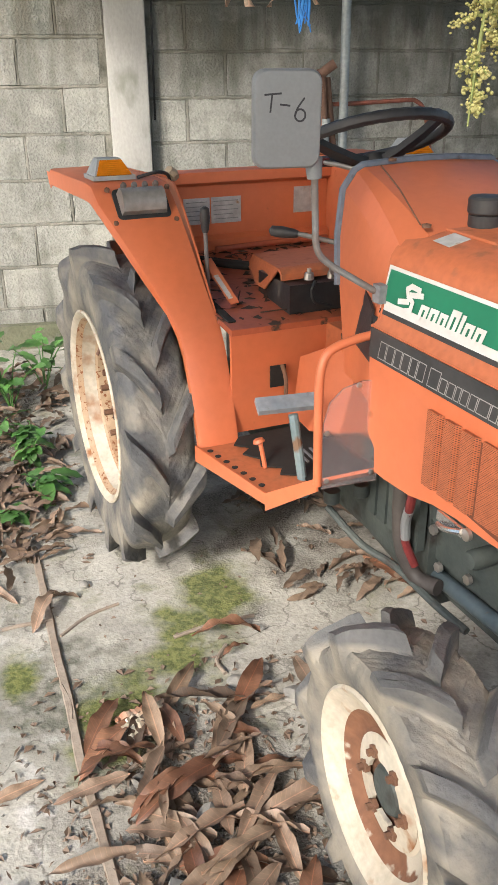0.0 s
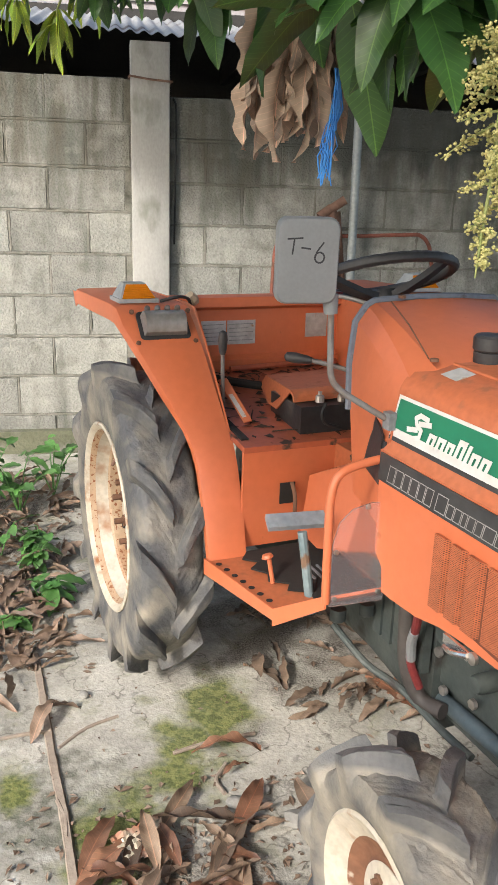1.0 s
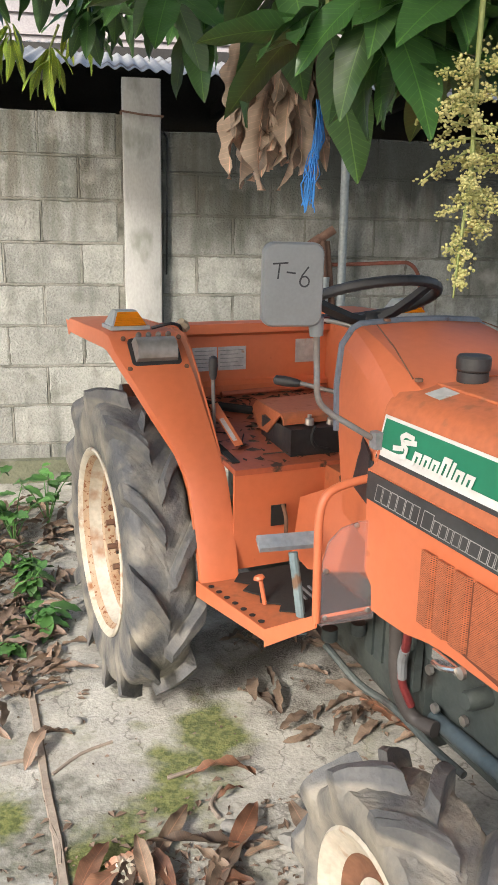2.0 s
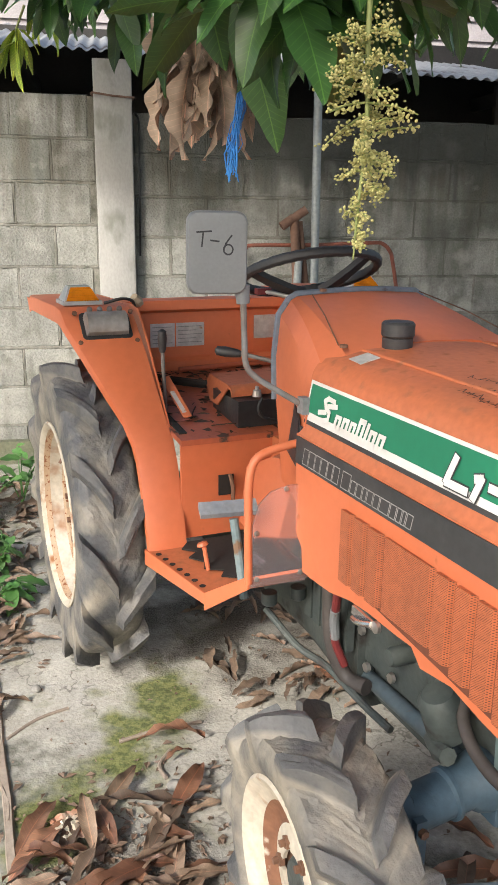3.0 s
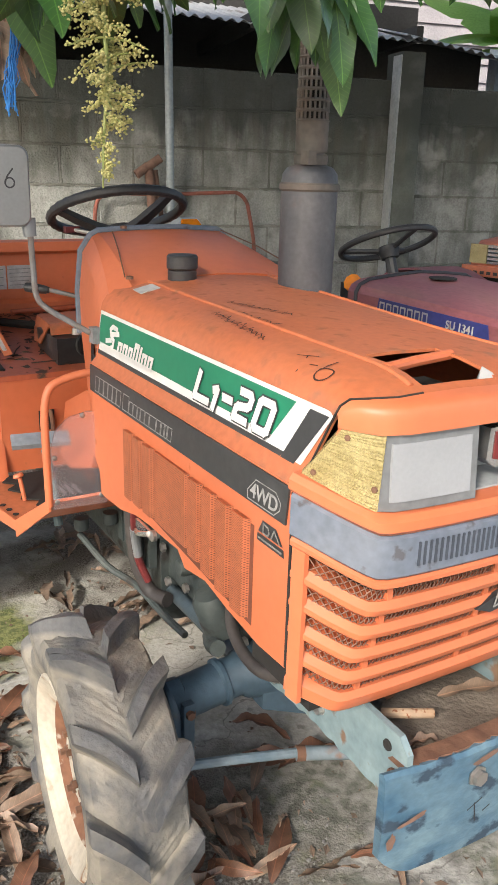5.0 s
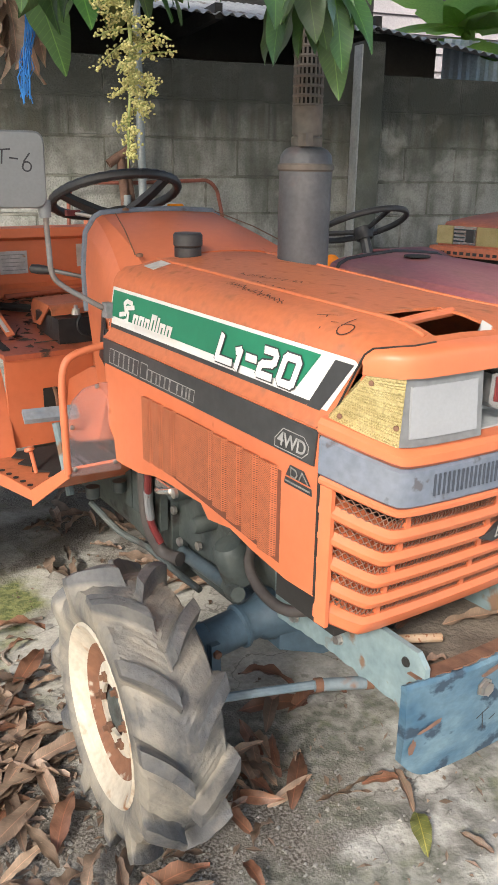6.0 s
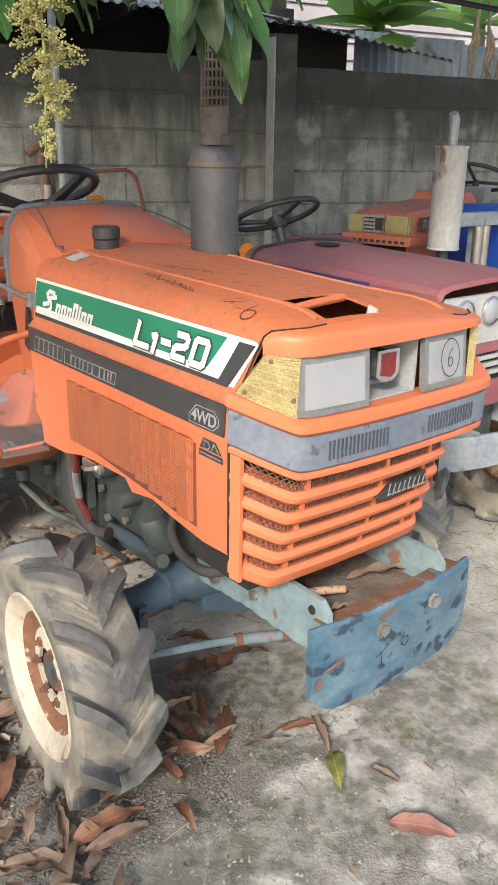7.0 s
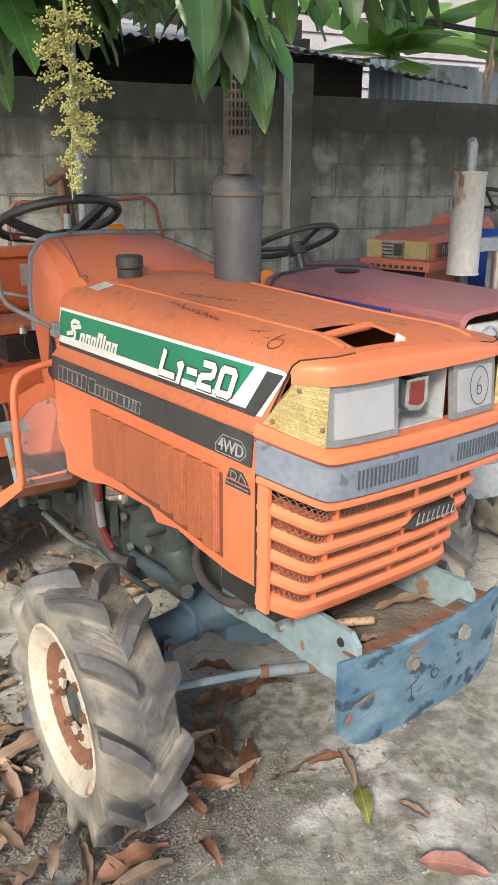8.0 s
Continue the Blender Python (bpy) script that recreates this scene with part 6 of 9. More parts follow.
# ---- foot plate, pedals and guard ----
bm = bmesh.new()
prism(bm, [(0.452, -0.520, 0.540), (0.775, -0.462, 0.545), (0.775, -0.15, 0.545), (0.43, -0.15, 0.540)], (0, 0, -0.006))
plate = part("foot_plate", bm, ORANGE_DUSTY, tractor, "orange foot plate with punched holes and torn mat")
bm = bmesh.new()
prism(bm, [(0.452, -0.522, 0.545), (0.778, -0.464, 0.550), (0.778, -0.464, 0.520), (0.452, -0.522, 0.500)], (0.001, 0.005, 0))
part("plate_edge", bm, ORANGE, plate)
bm = bmesh.new()
prism(bm, [(0.778, -0.464, 0.550), (0.955, -0.425, 0.665), (0.955, -0.15, 0.665), (0.778, -0.15, 0.550)], (0.004, 0, -0.006))
prism(bm, [(0.778, -0.466, 0.552), (0.955, -0.427, 0.667), (0.955, -0.427, 0.635), (0.778, -0.466, 0.505)], (0, 0.005, 0))
part("toe_board", bm, ORANGE, plate, "sloping orange toe board")
for k in range(7):
    u = (k + 0.6) / 7.4
    x, y = 0.47 + 0.29 * u, -0.498 + 0.052 * u
    bm = bmesh.new()
    lathe(bm, [(0.0, 0), (0.008, 0), (0.0085, 0.0012), (0, 0.0012)], 12, pose(x, y, 0.5415 + 0.005 * u))
    part("plate_hole", bm, NEAR_BLACK, plate)
bm = bmesh.new()
mat_pts = [(0.46, -0.40), (0.50, -0.43), (0.53, -0.395), (0.56, -0.43), (0.60, -0.40), (0.64, -0.415), (0.67, -0.37), (0.70, -0.39), (0.73, -0.34), (0.765, -0.35), (0.765, -0.16), (0.45, -0.16)]
prism(bm, [(x, y, 0.5475) for x, y in mat_pts], (0, 0, 0.004))
part("rubber_mat", bm, NEAR_BLACK, plate, "torn black rubber mat")
for k in range(3):
    part("mat_ridge", rbox((0.64, -0.30 + 0.02 * k, 0.554), (0.07, 0.006, 0.004), 0.001, 1), GREY_PLASTIC, plate)
bm = bmesh.new()
tube(bm, [(0.645, -0.405, 0.545), (0.63, -0.412, 0.610)], 0.006, 8)
lathe(bm, [(0.010, 0), (0.016, 0.004), (0.012, 0.012), (0, 0.013)], 12, pose(0.628, -0.413, 0.606, 12, -14))
part("pin", bm, ORANGE, plate, "orange pin with flat head")
bm = bmesh.new()
tube(bm, [(0.745, -0.345, 0.50), (0.715, -0.350, 0.62), (0.695, -0.355, 0.700)], 0.012, 10)
ped = part("pedal", bm, PALE_BLUE, tractor, "worn blue-grey steel pedal")
pm = plane_m((0.668, -0.380, 0.720), (0.15, 1, 0), (-0.9, 0, 0.5))
bm = bmesh.new()
box(bm, (0.02, 0, 0), (0.150, 0.042, 0.016), pm)
bevel(bm, 0.004, 2)
part("pad", bm, GREY_BUMPER, ped, "scuffed grey pedal pad")
for y in (-0.30, -0.22):
    bm = bmesh.new()
    lathe(bm, [(0.020, 0), (0.020, 0.03), (0.014, 0.035), (0, 0.035)], 12, pose(0.80, y, 0.535, 180))
    part("pedal_boss", bm, ENGINE, tractor)
# tube hoop that carries the clear guard
bm = bmesh.new()
tube(bm, [(0.955, -0.425, 0.650), (0.950, -0.425, 0.80), (0.945, -0.422, 0.885), (0.942, -0.408, 0.930), (0.940, -0.375, 0.948), (0.940, -0.32, 0.958), (0.942, -0.275, 0.962)], 0.0095, 12, 3)
hoop = part("guard_hoop", bm, ORANGE, tractor, "orange tube hoop beside the foot plate")
bm = bmesh.new()
shape = [(-0.418, 0.642), (-0.285, 0.636), (-0.285, 0.868), (-0.330, 0.872), (-0.375, 0.862), (-0.405, 0.835), (-0.418, 0.79)]
prism(bm, [(0.958, y, z) for y, z in shape], (0.003, 0, 0))
bevel(bm, 0.001, 1, 80)
part("clear_guard", bm, PERSPEX, hoop, "scratched clear plastic guard").visible_shadow = False
for y, z in ((-0.408, 0.66), (-0.410, 0.77), (-0.30, 0.66), (-0.298, 0.74), (-0.34, 0.865)):
    bm = bmesh.new()
    lathe(bm, [(0.006, 0), (0.006, 0.004), (0, 0.006)], 8, pose(0.961, y, z, 0, 90))
    part("guard_screw", bm, STEEL, hoop)
bm = bmesh.new()
prism(bm, [(0.947, -0.300, 0.935), (0.947, -0.272, 0.935), (0.947, -0.272, 0.985), (0.947, -0.300, 1.0)], (-0.02, 0, 0))
part("hoop_bracket", bm, BLACK, hoop)
bm = bmesh.new()
prism(bm, [(0.80, -0.262, 0.90), (0.935, -0.303, 0.90), (0.935, -0.303, 1.01), (0.86, -0.275, 1.03)], (0, 0.006, 0))
part("cowl_patch", bm, BLACK, tractor, "black patch beside the hoop")

# ---- mirror ----
MIR = pose(0.885, -0.474, 1.366, 0, 2, -12)
bm = bmesh.new()
rings = []
for x, k in ((-0.012, 0.95), (-0.009, 1.0), (0.004, 1.0), (0.010, 0.985), (0.0135, 0.95), (0.0145, 0.88), (0.015, 0.5)):
    rings.append([MIR @ Vector((x, y * k, z * k)) for y, z in rounded(0.124, 0.166, 0.022, 5)])
loft(bm, rings)
mirror = part("mirror", bm, MIRROR_GREY, tractor, "grey plastic mirror housing with marker writing")
bm = bmesh.new()
prism(bm, [MIR @ Vector((-0.0130, y, z)) for y, z in rounded(0.106, 0.146, 0.016, 4)], (-0.001, 0, 0))
part("mirror_glass", bm, CHROME, mirror)
bm = bmesh.new()
INKM = MIR @ plane_m((0.0146, 0, 0), (0, 1, 0), (0, 0, 1))
strokes(bm, INKM, [[(-0.043, 0.042), (-0.014, 0.044)], [(-0.030, 0.043), (-0.033, 0.014)], [(-0.015, 0.026), (0.002, 0.024)],
                   [(0.028, 0.036), (0.016, 0.020), (0.012, 0.008)] + arc(0.021, 0.008, 0.0095, 0.010, 180, -180, 14)], 0.0032, 0.0008)
part("ink_writing", bm, INK, mirror, "T-6 in black marker")
bm = bmesh.new()
tube(bm, [(0.885, -0.418, 1.300), (0.886, -0.415, 1.262)], [0.017, 0.014], 12)
part("mirror_socket", bm, MIRROR_GREY, mirror)
bm = bmesh.new()
tube(bm, [(0.886, -0.415, 1.275), (0.892, -0.414, 1.19), (0.900, -0.413, 1.135), (0.912, -0.395, 1.108), (0.932, -0.350, 1.078), (0.950, -0.308, 1.052)], 0.0068, 10, 4)
arm = part("mirror_arm", bm, PEDAL, mirror, "bent grey steel mirror arm")
part("arm_bracket", rbox((0.955, -0.300, 1.048), (0.026, 0.018, 0.036), 0.003, 1, pose(0, 0, 0)), GREY_PLASTIC, mirror)

# ---- chassis, engine and front axle ----
bm = bmesh.new()
loft(bm, [[(x, y, z + zc) for y, z in rounded(w, h, 0.05, 3)] for x, w, h, zc in ((-0.30, 0.26, 0.30, 0.50), (-0.05, 0.36, 0.38, 0.50), (0.15, 0.34, 0.36, 0.48), (0.30, 0.28, 0.30, 0.46), (0.70, 0.28, 0.30, 0.46), (0.95, 0.32, 0.36, 0.48), (1.02, 0.34, 0.40, 0.50))])
part("gearbox", bm, ENGINE, tractor, "oily grey-green gearbox casing")
for s in (-1, 1):
    bm = bmesh.new()
    tube(bm, [(0, s * 0.12, 0.51), (0, s * 0.30, 0.51), (0, s * 0.52, 0.51)], [0.12, 0.085, 0.07], 20)
    part("rear_axle", bm, ENGINE, tractor)
part("engine_block", rbox((1.29, 0, 0.615), (0.56, 0.30, 0.36), 0.02, 3), ENGINE, tractor, "grey-green engine block under the hood")
part("oil_pan", rbox((1.25, 0, 0.40), (0.46, 0.24, 0.14), 0.03, 3), ENGINE, tractor)
for x, z, r in ((1.08, 0.60, 0.030), (1.20, 0.55, 0.022), (1.38, 0.58, 0.030)):
    bm = bmesh.new()
    lathe(bm, [(r, 0), (r, 0.05), (r * 0.8, 0.06), (0, 0.062)], 16, pose(x, -0.148, z, 90))
    part("engine_fitting", bm, ENGINE, tractor)
for x, z in ((1.03, 0.52), (1.06, 0.44), (1.05, 0.66), (1.16, 0.47), (1.30, 0.47), (1.44, 0.48)):
    bm = bmesh.new()
    lathe(bm, [(0.012, 0), (0.012, 0.010), (0, 0.012)], 6, pose(x, -0.165, z, 90))
    part("engine_bolt", bm, STEEL, tractor)
bm = bmesh.new()
lathe(bm, [(0.0, 0), (0.038, 0), (0.04, 0.01), (0.04, 0.085), (0.03, 0.10), (0, 0.102)], 18, pose(1.40, -0.20, 0.50, 20))
part("oil_filter", bm, ENGINE, tractor, "grimy grey-green oil filter")
bm = bmesh.new()
tube(bm, [(0.72, -0.10, 0.36), (1.02, -0.14, 0.385), (1.40, -0.16, 0.425)], 0.019, 14)
part("drive_shaft_tube", bm, ROD_DARK, tractor, "dark blue front drive shaft tube")
bm = bmesh.new()
tube(bm, [(0.985, -0.235, 0.72), (0.985, -0.230, 0.56), (0.99, -0.222, 0.47), (1.02, -0.20, 0.40), (1.08, -0.18, 0.40)], 0.019, 12, 4)
part("hose", bm, HOSE, tractor, "dark upright hose")
bm = bmesh.new()
tube(bm, [(1.06, -0.255, 0.665), (1.045, -0.250, 0.60), (1.015, -0.235, 0.55), (1.005, -0.225, 0.49), (1.02, -0.205, 0.430)], 0.010, 10, 4)
hr = part("drain_hose", bm, RED_HOSE, tractor, "red and grey drain hose")
bm = bmesh.new()
tube(bm, [(1.042, -0.249, 0.595), (1.015, -0.235, 0.55), (1.006, -0.226, 0.50)], 0.0115, 10, 3)
part("hose_sleeve", bm, MIRROR_GREY, hr)
bm = bmesh.new()
tube(bm, [(0.78, -0.30, 0.48), (0.88, -0.26, 0.42), (0.97, -0.22, 0.40), (1.10, -0.20, 0.375), (1.20, -0.19, 0.37)], 0.009, 8, 4)
part("brake_rod", bm, ENGINE, tractor)
for k in range(5):
    bm = bmesh.new()
    x = 0.80 + 0.045 * k
    prism(bm, [(x, -0.20, 0.46), (x + 0.035, -0.20, 0.46), (x + 0.035, -0.20, 0.60), (x, -0.20, 0.60)], (0, 0.02, 0))
    bevel(bm, 0.003, 1)
    part("clutch_rib", bm, ENGINE, tractor)
bm = bmesh.new()
tube(bm, [(1.40, -0.17, 0.60), (1.46, -0.215, 0.56), (1.54, -0.235, 0.54), (1.63, -0.24, 0.545), (1.70, -0.22, 0.575)], 0.012, 12, 5)
part("radiator_hose", bm, HOSE, tractor, "ribbed black radiator hose")
bm = bmesh.new()
tube(bm, [(1.375, -0.215, 0.475), (1.42, -0.235, 0.485), (1.455, -0.24, 0.495)], 0.018, 8)
part("shackle", bm, ENGINE, tractor)
# axle: tube, gear case and the drop boxes to the wheels
bm = bmesh.new()
tube(bm, [(1.455, -0.345, 0.400), (1.455, -0.335, 0.402), (1.455, -0.20, 0.420), (1.455, -0.185, 0.420), (1.455, -0.12, 0.425), (1.455, 0.12, 0.425), (1.455, 0.185, 0.420), (1.455, 0.335, 0.402), (1.455, 0.345, 0.4)],
     [0.048, 0.043, 0.043, 0.052, 0.070, 0.070, 0.052, 0.043, 0.048], 20)
axle = part("front_axle", bm, BLUE_STEEL, tractor, "dark blue front axle tube")
for s in (-1, 1):
    bm = bmesh.new()
    tube(bm, [(1.455, s * 0.228, 0.4155), (1.455, s * 0.231, 0.4152), (1.455, s * 0.239, 0.4145), (1.455, s * 0.242, 0.414)], [0.044, 0.050, 0.050, 0.044], 20)
    part("axle_ring", bm, BLUE_STEEL, axle)
    part("axle_strap", rbox((1.512, s * 0.335, 0.365), (0.016, 0.022, 0.14), 0.004, 2), BLUE_STEEL, axle, "upright blue strap with bolts")
    for z in (0.315, 0.415):
        bm = bmesh.new()
        lathe(bm, [(0.009, 0), (0.009, 0.010), (0, 0.012)], 6, pose(1.520, s * 0.335, z, 0, 90))
        part("strap_bolt", bm, RUST, axle)
bm = bmesh.new()
loft(bm, [[(1.455 + a * w, y, 0.405 + b * h) for a, b in ((-1, -1), (1, -1), (1, 1), (-1, 1))] for y, w, h in ((-0.16, 0.05, 0.05), (-0.06, 0.085, 0.075), (0.06, 0.085, 0.075), (0.16, 0.05, 0.05))])
bevel(bm, 0.02, 3)
part("gear_case", bm, BLUE_STEEL, axle)
for s in (-1, 1):
    bm = bmesh.new()
    loft(bm, [[(1.455 + 0.05 * math.cos(a) * k, s * y, 0.355 + (0.095 * math.sin(a)) * k) for a in (2 * math.pi * i / 16 for i in range(16))] for y, k in ((0.322, 0.98), (0.327, 1.04), (0.356, 1.04), (0.362, 0.98))])
    part("drop_flange", bm, BLUE_STEEL, axle)
    bm = bmesh.new()
    bar(bm, (1.455, s * 0.365, 0.31), (1.455, s * 0.47, 0.31), 0.05, 16)
    part("stub", bm, BLUE_STEEL, axle)
    for a in range(6):
        an = radians(60 * a + 30)
        bm = bmesh.new()
        lathe(bm, [(0.010, 0), (0.010, 0.010), (0, 0.012)], 6, pose(1.455 + 0.042 * math.cos(an), s * 0.322, 0.355 + 0.082 * math.sin(an), -90 * s + 180))
        part("flange_bolt", bm, RUST, axle)
bm = bmesh.new()
tube(bm, [(1.585, -0.40, 0.365), (1.60, -0.30, 0.352), (1.64, -0.16, 0.345)], 0.0098, 10)
rod = part("tie_rod", bm, ROD_BLUE, tractor, "blue-grey tie rod with rusty sleeve")
bm = bmesh.new()
tube(bm, [(1.64, -0.165, 0.345), (1.685, -0.055, 0.338)], 0.0140, 12)
part("rod_sleeve", bm, ROD_BLUE, rod)
for u in (0.0, 0.95):
    c = Vector((1.64, -0.165, 0.345)).lerp(Vector((1.685, -0.055, 0.338)), u)
    bm = bmesh.new()
    tube(bm, [c, c + Vector((0.006, 0.016, -0.001))], 0.0155, 12)
    part("sleeve_band", bm, RUST, rod)
bm = bmesh.new()
tube(bm, [(1.688, -0.05, 0.338), (1.71, 0.0, 0.334)], 0.010, 10)
bmesh.ops.create_icosphere(bm, subdivisions=2, radius=0.020, matrix=pose(1.715, 0.012, 0.334))
part("ball_joint", bm, PALE_BLUE, rod)
bm = bmesh.new()
prism(bm, [(1.47, -0.40, 0.385), (1.60, -0.41, 0.372), (1.60, -0.375, 0.372), (1.47, -0.36, 0.385)], (0, 0, -0.016))
part("steering_arm", bm, BLUE_STEEL, rod)

# ---- front bracket and bumper plate ----
for s in (-1, 1):
    bm = bmesh.new()
    edge = [(1.955 - 0.019 * k, 0.462 + 0.010 * noise.noise((k * 0.83, s * 2.0, 4.0)) - 0.020 * max(0.0, (k - 14) / 10)) for k in range(25)]
    flank = [(1.49, 0.584), (1.72, 0.588), (1.80, 0.590), (1.930, 0.592), (1.952, 0.570)] + edge
    prism(bm, [(x, s * (0.168 + 0.010 * (x - 1.49) / 0.46), z) for x, z in flank], (0, -s * 0.012, 0))
    bevel(bm, 0.003, 2)
    rail = part("front_rail", bm, PALE_BLUE, tractor, "pale blue chassis rail flaking to rust")
    for x, z in ((1.575, 0.480), (1.720, 0.505), (1.925, 0.520)):
        bm = bmesh.new()
        lathe(bm, [(0.013, 0), (0.013, 0.003), (0.010, 0.003), (0.010, 0.012), (0, 0.013)], 8, pose(x, s * 0.172, z, 90 if s < 0 else -90))
        part("rail_bolt", bm, STEEL if x < 1.78 else RUST, rail)
    bm = bmesh.new()
    lathe(bm, [(0.0, 0.001), (0.007, 0.001), (0.009, 0.003), (0.010, 0.0)], 14, pose(1.905, s * 0.177, 0.560, 90 if s < 0 else -90))
    part("rail_hole", bm, NEAR_BLACK, rail)
bm = bmesh.new()
prism(bm, [(1.60, -0.157, 0.492), (1.955, -0.164, 0.504), (1.955, 0.164, 0.504), (1.60, 0.157, 0.492)], (0, 0, 0.006))
part("bracket_floor", bm, TRAY_DIRT, tractor, "tray floor with dirt and rust")
bm = bmesh.new()
loft(bm, [[(1.70, s, z) for s, z in ((-0.155, 0.46), (0.155, 0.46), (0.155, 0.545), (-0.155, 0.545))], [(1.715, s, z) for s, z in ((-0.155, 0.46), (0.155, 0.46), (0.155, 0.545), (-0.155, 0.545))]])
part("cross_plate", bm, PALE_BLUE, tractor)
bm = bmesh.new()
tube(bm, [(1.80, -0.10, 0.522), (1.835, -0.07, 0.534), (1.85, -0.03, 0.530)], 0.009, 10, 4)
part("tow_pin", bm, RUST_RIM, tractor, "tarnished brass pin")
bm = bmesh.new()
n = 60
rings = []
for k in range(n + 1):
    u = k / n
    y = -0.222 + 0.489 * u
    bow = 1.972 - 0.22 * (y / 0.26) ** 2 * 0.10
    # lower corners rounded off; the top edge is eaten away along its middle
    cut = 0.045 * max(0.0, (abs(u - 0.5) - 0.36) / 0.14) ** 2
    inner = min(1.0, max(0.0, (0.43 - abs(u - 0.5)) / 0.06))
    jag = inner * (0.006 * noise.noise((y * 34, 0, 3)) + 0.004 * noise.noise((y * 90, 0, 7)) - 0.004)
    lo, hi = 0.352 + cut, 0.554 + jag
    shelf = 0.015 + 0.024 * inner
    rings.append([(bow, y, lo), (bow + 0.004, y, (lo + hi) / 2), (bow, y, hi - 0.006), (bow - 0.006, y, hi), (bow - shelf, y, hi - 0.004), (bow - shelf, y, hi - 0.012), (bow - 0.014, y, hi - 0.014), (bow - 0.014, y, lo)])
loft(bm, rings)
bp = part("bumper_plate", bm, BLUE_BUMPER, tractor, "chipped blue front bumper plate with rusty top", 40)
bm = bmesh.new()
rings = []
for k in range(n + 1):
    y = -0.185 + 0.415 * k / n
    bow = 1.972 - 0.022 * (y / 0.26) ** 2
    rag = 0.010 * noise.noise((y * 30, 2, 3)) + 0.006 * noise.noise((y * 85, 2, 6))
    rings.append([(bow - 0.010 + rag, y, 0.5520 + 0.5 * rag), (bow - 0.044, y, 0.5480), (bow - 0.044, y, 0.5460), (bow - 0.010 + rag, y, 0.5470)])
loft(bm, rings)
part("rust_crust", bm, RUST, bp, "flaking rust along the plate top")
for y, z in ((-0.045, 0.500), (0.115, 0.510)):
    bm = bmesh.new()
    lathe(bm, [(0.019, 0), (0.019, 0.003), (0.014, 0.004), (0.014, 0.012), (0, 0.013)], 6, pose(1.974, y, z, 0, 90))
    part("plate_bolt", bm, STEEL, bp)
bm = bmesh.new()
strokes(bm, plane_m((1.9765, -0.06, 0.44), (0, 1, 0), (0, 0, 1)), [[(0.0, 0.0), (0.03, 0.012)], [(0.014, 0.008), (0.02, -0.030)], [(0.036, -0.016), (0.05, -0.010)],
        [(0.085, 0.028), (0.075, 0.012), (0.078, 0.0)] + arc(0.088, 0.006, 0.010, 0.011, 180, 500, 9)], 0.0028, 0.0016)
part("ink_writing", bm, INK, bp, "faint marker writing")
for (cy, cz), (ry, rz) in (((-0.165, 0.462), (0.040, 0.005)), ((-0.205, 0.430), (0.010, 0.016)), ((-0.03, 0.532), (0.03, 0.006))):
    bm = bmesh.new()
    cx = 1.9775 - 0.022 * (cy / 0.26) ** 2
    bm.faces.new([bm.verts.new((cx, cy + ry * math.cos(a) * random.uniform(0.6, 1.2), cz + rz * math.sin(a) * random.uniform(0.5, 1.3) + 0.15 * ry * math.cos(a))) for a in (2 * math.pi * k / 16 for k in range(16))])
    part("bare_chip", bm, RUST_PIPE, bp)
# scrawled marker lines on the hood top
def on_hood(bm, lift=0.0016):
    for v in bm.verts:
        v.co.z += hood_top(v.co.x, v.co.y) + lift
    return bm


rnd = random.Random(11)
for x0, y0, n, sp, dx, dy in ((1.36, -0.214, 14, 0.016, 0.99, -0.10), (1.345, -0.186, 10, 0.018, 0.998, 0.06), (1.305, -0.150, 9, 0.019, 0.96, 0.27)):
    bm = bmesh.new()
    HT = plane_m((x0, y0, 0), (dx, dy, 0), (-dy, dx, 0))
    for k in range(n):
        x = k * sp
        strokes(bm, HT, [[(x, 0), (x + rnd.uniform(-0.004, 0.010), rnd.uniform(0.012, 0.022)), (x + rnd.uniform(0.002, 0.012), rnd.uniform(-0.002, 0.010)), (x + sp * 0.8, rnd.uniform(0.0, 0.014))]], 0.0020, 0.0)
    part("scrawl", on_hood(bm), PENCIL, tractor, "scrawled marker bars")
bm = bmesh.new()
strokes(bm, Matrix.Identity(4), [[(1.690, -0.238), (1.724, -0.222)], [(1.707, -0.230), (1.733, -0.268)], [(1.742, -0.250), (1.755, -0.246)],
                                 [(1.768, -0.218), (1.768, -0.236), (1.772, -0.252)] + [(1.786 + 0.016 * math.cos(a), -0.256 + 0.013 * math.sin(a)) for a in (2.8 + 0.45 * k for k in range(15))]], 0.0024, 0.0)
part("ink_writing", on_hood(bm), PENCIL, tractor, "T-6 in brown marker on the hood")


# ---- the purple-red tractor beside it ----
purple = thing("tractor", TRACTOR @ pose(-0.02, 0.955, 0), "dull purple-red tractor with white lamp face, bleached and dusty", "tractor")


def purple_section(x):
    t = (x - 0.28) / 1.0
    return [(-0.283, 0.72), (-0.288, 0.93), (-0.287, 1.008 - 0.014 * t), (-0.272, 1.034 - 0.022 * t), (-0.235, 1.050 - 0.028 * t), (-0.12, 1.062 - 0.034 * t), (0, 1.070 - 0.038 * t)]


